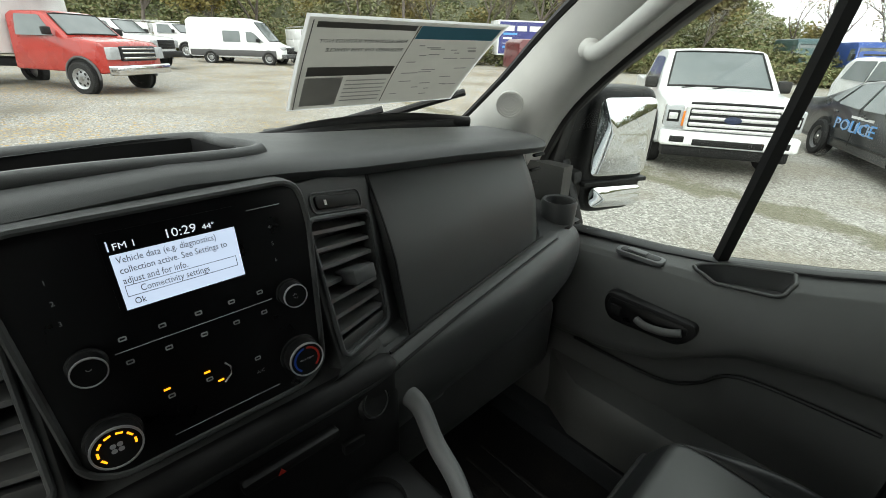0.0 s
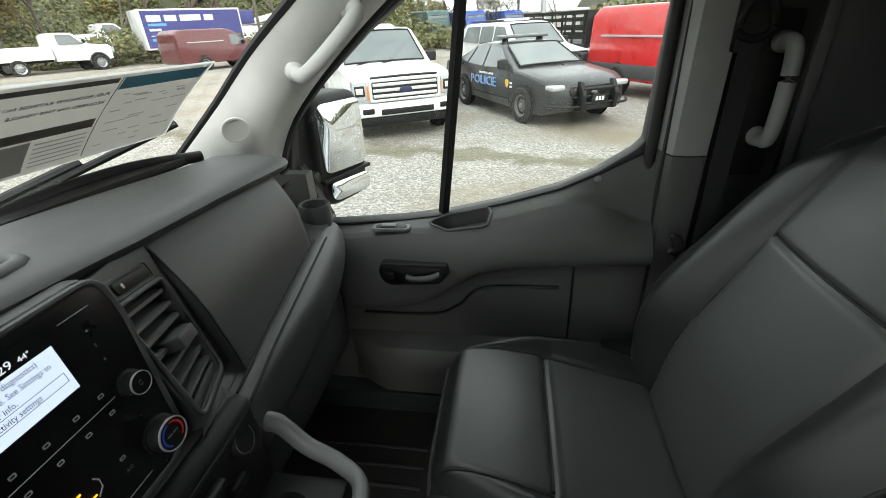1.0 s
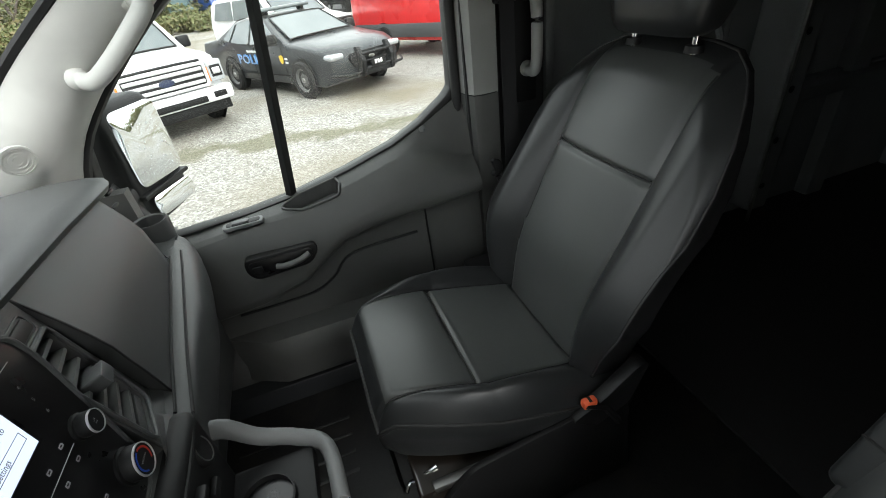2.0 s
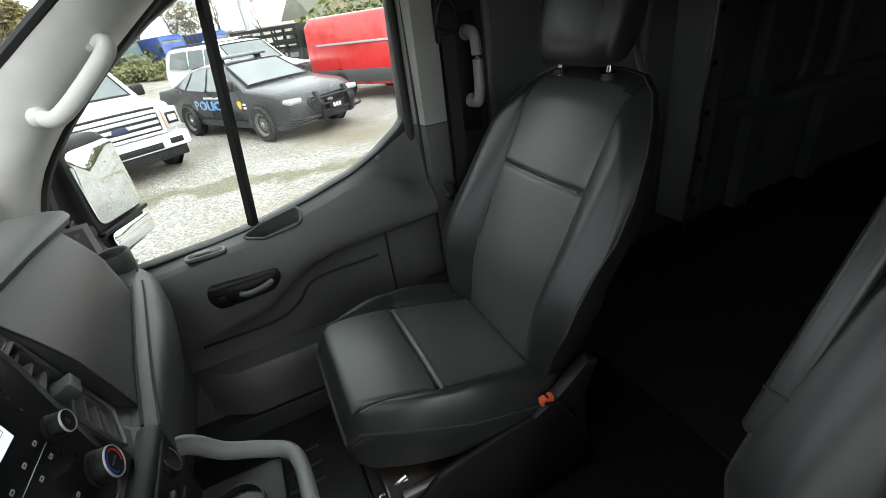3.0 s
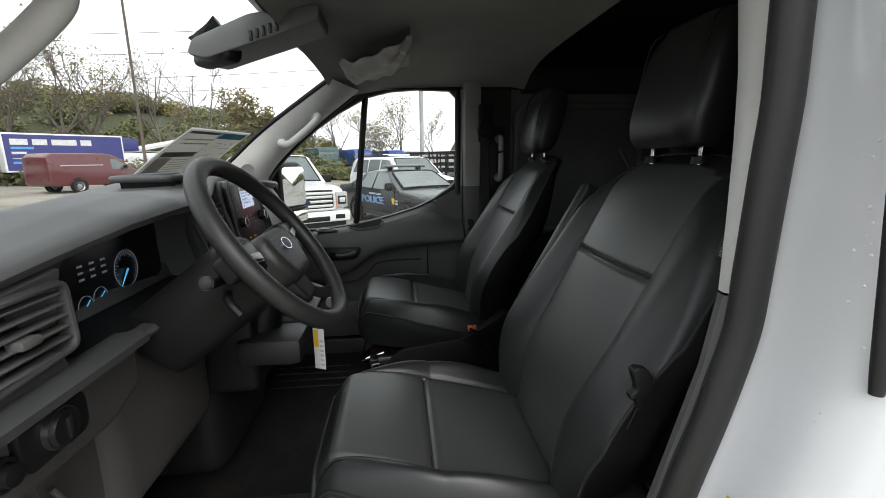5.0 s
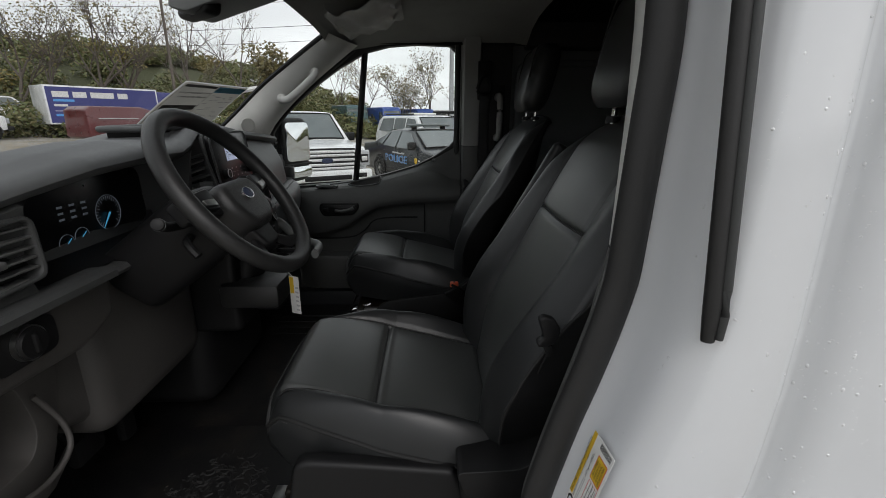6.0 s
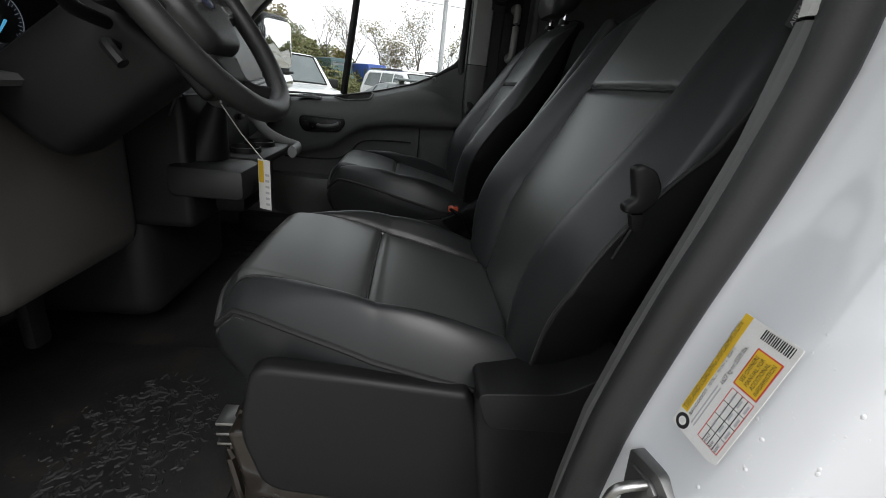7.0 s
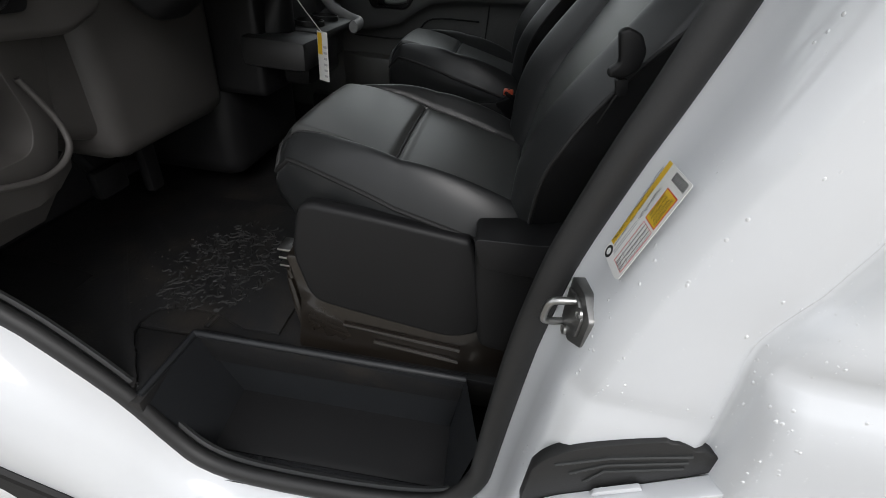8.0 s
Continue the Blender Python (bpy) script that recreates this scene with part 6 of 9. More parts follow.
    # headrest
    rows = []
    for v in np.linspace(-1, 1, 17):
        zz = 0.684 + 0.106 * v
        hw = 0.124 * (1 - 0.16 * max(0, v) ** 3 - 0.10 * max(0, -v) ** 3)
        hd = 0.050 * (1 - 0.35 * abs(v) ** 5)
        cyv = -0.515 - 0.025 * v
        sq = []
        for k in range(32):
            a = 2 * math.pi * k / 32
            ca, sa = math.cos(a), math.sin(a)
            sq.append((math.copysign(abs(ca) ** 0.35, ca) * hw, cyv + math.copysign(abs(sa) ** 0.5, sa) * hd - 0.01 * (abs(ca) ** 2), zz))
        rows.append(sq)
    top = [(x * 0.86, -0.53 + (y + 0.53) * 0.8, z + 0.012) for x, y, z in rows[-1]]
    bot = [(x * 0.86, -0.48 + (y + 0.48) * 0.8, z - 0.01) for x, y, z in rows[0]]
    hr = part("headrest", loft([bot] + rows + [top], closed=True, caps=True), M_VINYL, s, "black vinyl headrest", 60)
    for k in (-1, 1):
        part("headrest_seam", tube(spline([(k * 0.092, -0.485, 0.586), (k * 0.092, -0.462, 0.62), (k * 0.092, -0.487, 0.765), (k * 0.09, -0.513, 0.798)], 5), 0.0022, 6), M_SEAM, hr)
    for k in (-0.077, 0.077):
        part("headrest_post", cyl((k, -0.505, 0.535), (k, -0.508, 0.60), 0.0065, n=14), M_CHROME, s)
        part("post_collar", lathe([(0.001, 0), (0.017, 0), (0.015, 0.012), (0.007, 0.014), (0.001, 0.014)], pose(k, -0.505, 0.538), 18), M_BLACK, s)
    # recliner side cover, knob, belt buckle
    o = -inner
    part("side_cover", prism(rounded([(0.13, -0.05), (-0.16, -0.10), (-0.30, -0.07), (-0.32, -0.16), (0.12, -0.17)], 0.03), "x", 0.235 * o, 0.262 * o, 0.008), M_BLACK, s)
    rec = part("recline_lever", prism(rounded([(-0.268, 0.262), (-0.276, 0.267), (-0.292, 0.262), (-0.302, 0.246), (-0.300, 0.228), (-0.288, 0.217), (-0.270, 0.216), (-0.268, 0.224), (-0.278, 0.232)], 0.005, 4), "x", min(0.298 * o, 0.314 * o), max(0.298 * o, 0.314 * o), 0.004, 3), M_BLACK, s, "black paddle-shaped recline lever")
    part("lever_tongue", prism(rounded([(-0.280, 0.214), (-0.293, 0.216), (-0.297, 0.199), (-0.286, 0.196)], 0.003, 3), "x", min(0.297 * o, 0.308 * o), max(0.297 * o, 0.308 * o), 0.003), M_BLACK, rec)
    part("lever_strap", tube([(0.300 * o, -0.289, 0.198), (0.298 * o, -0.283, 0.178), (0.296 * o, -0.278, 0.160)], 0.0025, 6), M_BLACK, rec)
    bk = part("belt_buckle", box(0.262 * inner - 0.009, -0.216, -0.056, 0.262 * inner + 0.009, -0.184, -0.036, 0.005, m=None), M_ORANGE, s, "orange-red belt buckle")
    part("buckle_stalk", tube([(0.260 * inner, -0.19, -0.045), (0.264 * inner, -0.235, -0.07), (0.27 * inner, -0.27, -0.13)], 0.014, 8, flat=0.6), M_BLACK, bk)
    part("buckle_slot", box(0.262 * inner - 0.007, -0.203, -0.0365, 0.262 * inner + 0.007, -0.197, -0.0352), M_BLACK, bk)
    part("hinge_cover", prism(rounded([(-0.16, -0.085), (-0.23, -0.05), (-0.31, 0.015), (-0.335, 0.01), (-0.30, -0.09), (-0.22, -0.13)], 0.015), "x", 0.240 * inner, 0.268 * inner, 0.006), M_BLACK, s)
    if armrest:
        m = pose(0.272 * inner, -0.285, 0.165, 29, 0, 0)
        b = box(-0.019, -0.045, 0.0, 0.019, 0.022, 0.36, 0.014, 4)
        bmesh.ops.transform(b, matrix=m, verts=b.verts)
        ar = part("armrest", b, M_VINYL, s, "folded-up black vinyl armrest")
        part("armrest_seam", tube([m @ Vector(q) for q in ((-0.017, 0.0215, 0.07), (0.017, 0.0215, 0.07))], 0.002, 5), M_SEAM, ar)
    return s


seat(-0.472, 1, "black and charcoal vinyl driver's seat with folded armrest", True)
seat(0.4055, -1, "black and charcoal vinyl passenger seat", False)


def pedestal(x0, o, label):
    """o: the side on which the doorway lies."""
    p = thing("seat_pedestal", label, "seat base", "seat bases")
    X = lambda d: x0 + o * d
    side = rounded([(0.131, 1.107), (0.02, 1.098), (-0.15, 1.080), (-0.16, 1.06), (-0.20, 0.89), (-0.14, 0.86), (0.03, 0.885), (0.12, 0.90), (0.150, 1.0)], 0.03, 5)
    part("side_valance", prism(side, "x", min(X(0.235), X(0.268)), max(X(0.235), X(0.268)), 0.01, 3), M_BLACK, p)
    part("rear_valance", prism(rounded([(-0.155, 1.085), (-0.32, 1.085), (-0.34, 1.0), (-0.34, 0.84), (-0.19, 0.86), (-0.165, 1.0)], 0.02), "x", min(X(0.23), X(0.275)), max(X(0.23), X(0.275)), 0.01, 3), M_BLACK, p)
    part("grab_shelf", prism(rounded([(-0.15, 1.107), (-0.26, 1.112), (-0.34, 1.16), (-0.36, 1.05), (-0.17, 1.055)], 0.015), "x", min(X(0.22), X(0.30)), max(X(0.22), X(0.30)), 0.01, 3), M_BLACK, p)
    part("steel_box", prism(rounded([(0.17, 0.745), (0.155, 0.88), (0.175, 0.98), (-0.33, 0.98), (-0.33, 0.745)], 0.012), "x", x0 - 0.245, x0 + 0.245, 0.008), M_PED, p)
    for k in range(2):
        part("pressed_rib", tube([(X(0.247), 0.07 - 0.06 * k, 0.835 - 0.035 * k), (X(0.247), -0.16, 0.815 - 0.035 * k)], 0.006, 8), M_PED, p)
    part("front_rail", tube(spline([(X(0.2), 0.165, 0.985), (X(0.21), 0.185, 0.90), (X(0.235), 0.15, 0.77), (X(0.235), 0.145, 0.75)], 6), 0.008, 8), M_PED, p)
    for k in range(3):
        part("rail_tooth", box(X(0.20) - 0.02, 0.165, 0.93 + 0.018 * k, X(0.20) + 0.02, 0.20, 0.936 + 0.018 * k, 0.002), M_STEEL, p)
    if o > 0:
        part("slide_bar", tube(spline([(x0 - 0.20, 0.12, 0.985), (x0 - 0.20, 0.18, 0.965), (x0 - 0.18, 0.20, 0.955), (x0 + 0.18, 0.20, 0.955), (x0 + 0.20, 0.18, 0.965), (x0 + 0.20, 0.12, 0.985)], 4), 0.005, 8), M_CHROME if o > 0 else M_PED, p)
    part("slide_rail", box(X(-0.235) - 0.010, -0.3, 0.965, X(-0.235) + 0.010, 0.14, 0.985, 0.003), M_DARKSTEEL, p)
    part("inner_cover", prism(rounded([(0.10, 0.765), (0.13, 0.95), (0.06, 1.02), (-0.30, 1.07), (-0.34, 0.765)], 0.03), "x", min(X(-0.245), X(-0.262)), max(X(-0.245), X(-0.262)), 0.006), M_BLACK, p)
    part("fire_clip", tube(spline([(X(-0.262), 0.13, 0.95), (X(-0.268), 0.155, 0.947), (X(-0.267), 0.16, 0.968), (X(-0.262), 0.135, 0.972)], 5), 0.003, 8), M_STEEL, p)
    return p


pedestal(-0.472, -1, "black plastic-clad seat base on a painted steel box")
pedestal(0.4055, 1, "black seat base with a bright slide bar")


# ---- the lot outside ----
def gravel_material():
    m = bpy.data.materials.new("wet_gravel")
    m.use_nodes = True
    n, l = m.node_tree.nodes, m.node_tree.links
    b = n["Principled BSDF"]
    b.inputs["Roughness"].default_value = 0.85
    at = n.new("ShaderNodeTexCoord")
    stones = n.new("ShaderNodeTexVoronoi")
    stones.inputs["Scale"].default_value = 36.0
    l.new(at.outputs["Object"], stones.inputs["Vector"])
    tone = n.new("ShaderNodeValToRGB")
    tone.color_ramp.elements[0].color, tone.color_ramp.elements[1].color = (0.13, 0.123, 0.11, 1), (0.52, 0.50, 0.465, 1)
    mid = tone.color_ramp.elements.new(0.55)
    mid.color = (0.285, 0.275, 0.25, 1)
    l.new(stones.outputs["Color"], tone.inputs["Fac"])
    dirt = n.new("ShaderNodeTexNoise")
    dirt.inputs["Scale"].default_value, dirt.inputs["Detail"].default_value = 0.35, 6.0
    l.new(at.outputs["Object"], dirt.inputs["Vector"])
    share = n.new("ShaderNodeValToRGB")
    share.color_ramp.elements[0].position, share.color_ramp.elements[1].position = 0.46, 0.68
    l.new(dirt.outputs["Fac"], share.inputs["Fac"])
    mud = n.new("ShaderNodeMix")
    mud.data_type = "RGBA"
    mud.inputs[7].default_value = (0.2, 0.175, 0.13, 1)
    l.new(share.outputs["Color"], mud.inputs["Factor"])
    l.new(tone.outputs["Color"], mud.inputs[6])
    # fallen leaves thicken towards the woods
    leaf = n.new("ShaderNodeTexVoronoi")
    leaf.inputs["Scale"].default_value = 9.0
    l.new(at.outputs["Object"], leaf.inputs["Vector"])
    cut = n.new("ShaderNodeMath")
    cut.operation = "LESS_THAN"
    cut.inputs[1].default_value = 0.3
    l.new(leaf.outputs["Distance"], cut.inputs[0])
    drift = n.new("ShaderNodeTexNoise")
    drift.inputs["Scale"].default_value, drift.inputs["Detail"].default_value = 0.16, 3.0
    l.new(at.outputs["Object"], drift.inputs["Vector"])
    where = n.new("ShaderNodeValToRGB")
    where.color_ramp.elements[0].position, where.color_ramp.elements[1].position = 0.34, 0.54
    l.new(drift.outputs["Fac"], where.inputs["Fac"])
    both = n.new("ShaderNodeMath")
    both.operation = "MULTIPLY"
    l.new(cut.outputs[0], both.inputs[0])
    l.new(where.outputs["Color"], both.inputs[1])
    # leaves lie only on the part of the lot towards the woods
    xyz = n.new("ShaderNodeSeparateXYZ")
    l.new(at.outputs["Object"], xyz.inputs[0])
    toward = n.new("ShaderNodeMapRange")
    toward.inputs["From Min"].default_value, toward.inputs["From Max"].default_value = 4.0, 10.0
    l.new(xyz.outputs["Y"], toward.inputs["Value"])
    thick = n.new("ShaderNodeMath")
    thick.operation = "MULTIPLY"
    l.new(both.outputs[0], thick.inputs[0])
    l.new(toward.outputs["Result"], thick.inputs[1])
    both = thick
    # a muddy, mossy strip before the parked row
    across = n.new("ShaderNodeMath")
    across.operation, across.inputs[1].default_value = "MULTIPLY_ADD", -0.22
    l.new(xyz.outputs["Y"], across.inputs[0])
    l.new(xyz.outputs["X"], across.inputs[2])
    wob = n.new("ShaderNodeTexNoise")
    wob.inputs["Scale"].default_value, wob.inputs["Detail"].default_value = 1.6, 6.0
    l.new(at.outputs["Object"], wob.inputs["Vector"])
    shift = n.new("ShaderNodeMath")
    shift.operation, shift.inputs[1].default_value = "MULTIPLY_ADD", 1.5
    l.new(wob.outputs["Fac"], shift.inputs[0])
    l.new(across.outputs[0], shift.inputs[2])
    off = n.new("ShaderNodeMath")
    off.operation, off.inputs[1].default_value = "SUBTRACT", 7.35
    l.new(shift.outputs[0], off.inputs[0])
    gap = n.new("ShaderNodeMath")
    gap.operation = "ABSOLUTE"
    l.new(off.outputs[0], gap.inputs[0])
    band = n.new("ShaderNodeMapRange")
    band.inputs["From Min"].default_value, band.inputs["From Max"].default_value = 0.12, 0.42
    band.inputs["To Min"].default_value, band.inputs["To Max"].default_value = 0.75, 0.0
    l.new(gap.outputs[0], band.inputs["Value"])
    moss = n.new("ShaderNodeMix")
    moss.data_type = "RGBA"
    moss.inputs[7].default_value = (0.11, 0.10, 0.05, 1)
    l.new(band.outputs["Result"], moss.inputs["Factor"])
    l.new(mud.outputs[2], moss.inputs[6])
    mud = moss
    leafy = n.new("ShaderNodeMix")
    leafy.data_type = "RGBA"
    leafy.inputs[7].default_value = (0.40, 0.27, 0.10, 1)
    l.new(both.outputs[0], leafy.inputs["Factor"])
    l.new(mud.outputs[2], leafy.inputs[6])
    # undergrowth covers the bank
    slope = n.new("ShaderNodeMapRange")
    slope.inputs["From Min"].default_value, slope.inputs["From Max"].default_value = 0.75, 1.5
    l.new(xyz.outputs["Z"], slope.inputs["Value"])
    scrub = n.new("ShaderNodeMix")
    scrub.data_type = "RGBA"
    scrub.inputs[7].default_value = (0.055, 0.06, 0.026, 1)
    l.new(slope.outputs["Result"], scrub.inputs["Factor"])
    l.new(leafy.outputs[2], scrub.inputs[6])
    l.new(scrub.outputs[2], b.inputs["Base Color"])
    bp = n.new("ShaderNodeBump")
    bp.inputs["Strength"].default_value, bp.inputs["Distance"].default_value = 0.8, 0.02
    l.new(stones.outputs["Distance"], bp.inputs["Height"])
    l.new(bp.outputs["Normal"], b.inputs["Normal"])
    return m


M_GRAVEL = gravel_material()
M_TYRE = material("tyre_rubber", (0.010, 0.010, 0.010), 0.85, grain=150, bump=0.5)
M_RIM = material("silver_wheel_paint", (0.42, 0.43, 0.44), 0.3, metal=0.7)
M_RIMDARK = material("dark_steel_wheel", (0.11, 0.11, 0.11), 0.4, metal=0.3)
M_TRUCKWHITE = material("white_truck_paint", (0.78, 0.79, 0.8), 0.25, coat=0.5, scale=2)
M_DARKPAINT = material("dark_patrol_paint", (0.018, 0.021, 0.023), 0.3, coat=0.35, scale=2, second=(0.021, 0.024, 0.027), specular=0.35)
M_REDVAN = material("bright_red_paint", (0.62, 0.03, 0.03), 0.28, coat=0.6, scale=2)
M_REDTRUCK = material("dull_red_truck_paint", (0.36, 0.03, 0.022), 0.28, coat=0.6, scale=2)
M_MAROON = material("maroon_paint", (0.11, 0.022, 0.025), 0.3, coat=0.5)
M_TEAL = material("dark_teal_paint", (0.03, 0.075, 0.08), 0.4, coat=0.2)
M_BLUE = material("royal_blue_paint", (0.02, 0.07, 0.3), 0.4, coat=0.3)
M_SIGNBLUE = material("sign_navy_print", (0.045, 0.05, 0.2), 0.45)
M_LAMP = material("headlamp_lens", (0.36, 0.375, 0.39), 0.1, coat=1.0, scale=30)
M_AMBERLENS = material("amber_lens", (0.7, 0.2, 0.02), 0.2, coat=1.0)
M_GREYBUMPER = material("grey_bumper_plastic", (0.07, 0.07, 0.072), 0.6)
M_CYANINK = material("light_blue_ink", (0.1, 0.35, 0.75), 0.5)
M_SIGNWHITE = material("pale_blue_white_vinyl", (0.30, 0.42, 0.62), 0.5)
M_BARK = material("grey_brown_bark", (0.12, 0.10, 0.085), 0.9, grain=40, bump=0.6)
M_GALV = material("galvanised_pole", (0.36, 0.37, 0.38), 0.5, metal=0.3)
M_ROOF = material("olive_roof_sheet", (0.12, 0.12, 0.09), 0.7)
M_SIDING = material("pale_siding", (0.45, 0.44, 0.42), 0.7)


def soft_plus(v):
    return max(v, 0.0) if abs(v) > 8 else math.log1p(math.exp(v * 1.5)) / 1.5


def ground_z(x, y):
    """The lot rises a little ahead of the van to the foot of the wooded bank."""
    k = max(0.0, min(1.0, (x - 1) / 6))
    z = -0.10 * k * k * (3 - 2 * k) + 0.018 * min(soft_plus(y - 3), 30) - 0.004 * max(0, min(x, 60) - 12)
    far = math.hypot(x, y)
    ang = math.degrees(math.atan2(y, x))
    side = max(0.0, min(1.0, (ang - 2) / 14)) * max(0.0, min(1.0, (150 - ang) / 20))
    rise = max(0.0, min(1.0, (far - 40) / 26))
    z += side * 7.6 * rise * rise * (3 - 2 * rise) * (0.45 + 0.55 * max(0.0, min(1.0, (ang - 5) / 25)))
    return z + 0.02 * noise.noise(Vector((x * 0.4, y * 0.4, 0)))


gx = np.concatenate([np.linspace(-400, -14, 9), np.linspace(-11, 80, 100), np.linspace(90, 400, 9)])
gy = np.concatenate([np.linspace(-400, -20, 9), np.linspace(-17, 80, 100), np.linspace(90, 400, 9)])
ground = link("ground", loft([[(x, y, ground_z(x, y)) for x in gx] for y in gy]), M_GRAVEL)
tagged(ground, "grey gravel lot strewn with leaves and muddy patches", "ground", kind="structure")


def at_car(x, y, heading, lift=0.0):
    return pose(x, y, ground_z(x, y) + lift, 0, 0, heading)


def road_wheel(parent, x, y, side, r=0.36, w=0.24, rim=None, holes=8, lift=0.0):
    """A road wheel; side is the outward direction along the car's y."""
    m = Matrix.Translation((x, y + side * 0.05, r + lift)) @ Matrix.Rotation(radians(-90 * side), 4, "X")
    t = part("wheel", lathe([(r * 0.60, -w / 2), (r * 0.93, -w / 2), (r, -w / 2 + 0.03), (r, w / 2 - 0.03), (r * 0.93, w / 2), (r * 0.66, w / 2 - 0.005), (r * 0.62, w / 2 - 0.03), (r * 0.6, 0.0)], m, 28, closed=True), M_TYRE, parent)
    part("rim", lathe([(0.001, w / 2 - 0.045), (r * 0.2, w / 2 - 0.035), (r * 0.5, w / 2 - 0.07), (r * 0.6, w / 2 - 0.02), (r * 0.64, w / 2 - 0.012), (r * 0.6, w / 2 - 0.10), (0.001, w / 2 - 0.12)], m, 24), rim or M_RIM, t)
    part("hub", lathe([(0.001, 0), (r * 0.16, 0), (r * 0.13, 0.03), (0.001, 0.035)], m @ Matrix.Translation((0, 0, w / 2 - 0.045)), 14), M_STEEL, t)
    for k in range(holes):
        c = m @ Matrix.Rotation(2 * math.pi * k / holes, 4, "Z") @ Matrix.Translation((r * 0.40, 0, w / 2 - 0.058))
        part("rim_hole", lathe([(0.001, 0), (r * 0.085, 0), (r * 0.085, 0.006), (0.001, 0.006)], c, 8), M_BLACK, t)
    return t


def hull(profile, half, belt, top, taper, bevel=0.05, nose=0.06):
    """A side profile drawn out across the car, leaning in above the belt and rounding off towards the nose."""
    bm = prism(profile, "y", -half, half, bevel, 3)
    xs = [p[0] for p in profile]
    front, back = max(xs), min(xs)
    bmesh.ops.subdivide_edges(bm, edges=[e for e in bm.edges if abs(e.verts[0].co.y - e.verts[1].co.y) > half], cuts=6, use_grid_fill=True)
    for v in bm.verts:
        k = 1.0
        if v.co.z > belt:
            k -= taper * (v.co.z - belt) / (top - belt)
        d = front - v.co.x
        if d < 0.7:
            k -= nose * (1 - d / 0.7) ** 2
        crown = abs(v.co.y) / half
        v.co.y *= k
        if v.co.x > front - 1.6 or v.co.z > belt + 0.1:
            v.co.z -= 0.03 * crown ** 4
        if v.co.x > front - 0.5:
            v.co.x -= 0.14 * crown ** 3
    return bm


def side_glass(car, poly, half, belt, top, taper, name="side_window"):
    for s in (-1, 1):
        bm = prism(rounded(poly, 0.05, 3), "y", s * (half + 0.004), s * (half - 0.02))
        for v in bm.verts:
            v.co.y *= 1 - taper * max(0, v.co.z - belt) / (top - belt)
        part(name, bm, M_SKYGLASS, car)


def cross_glass(car, a, b, half0, half1, name="windshield", mat=None):
    """A pane across the car between two points of the side profile."""
    a, b = Vector((a[0], 0, a[1])), Vector((b[0], 0, b[1]))
    n = (b - a).cross(Vector((0, 1, 0))).normalized()
    if n.z < 0:
        n = -n
    rows = []
    for k in range(5):
        t = k / 4
        c, h = a.lerp(b, t) + n * 0.02, half0 + (half1 - half0) * t
        rows.append([c + Vector((0, h * j / 4, -0.03 * (j / 4 * 0.85) ** 4)) for j in range(-4, 5)])
    pane = part(name, loft(rows), mat or M_SKYGLASS, car)
    rim = rows[0] + [r[-1] for r in rows[1:]] + rows[-1][::-1][1:] + [r[0] for r in rows[-2:0:-1]]
    part("pane_seal", tube([q + n * 0.004 for q in rim], 0.018, 6, True), M_BLACK, pane)


def arch(car, x, half, r=0.42, z=0.38):
    for s in (-1, 1):
        m = Matrix.Translation((x, s * (half + 0.003), z)) @ Matrix.Rotation(radians(-90 * s), 4, "X")
        part("wheel_arch", lathe([(0.001, -0.012), (r, -0.012), (r, 0.002), (0.001, 0.002)], m, 32), M_BLACK, car)


def wing_mirror(car, x, z, half, mat):
    for s in (-1, 1):
        part("door_mirror", box(x - 0.06, s * (half + 0.03), z, x + 0.06, s * (half + 0.25), z + 0.2, 0.035, 3), mat, car)


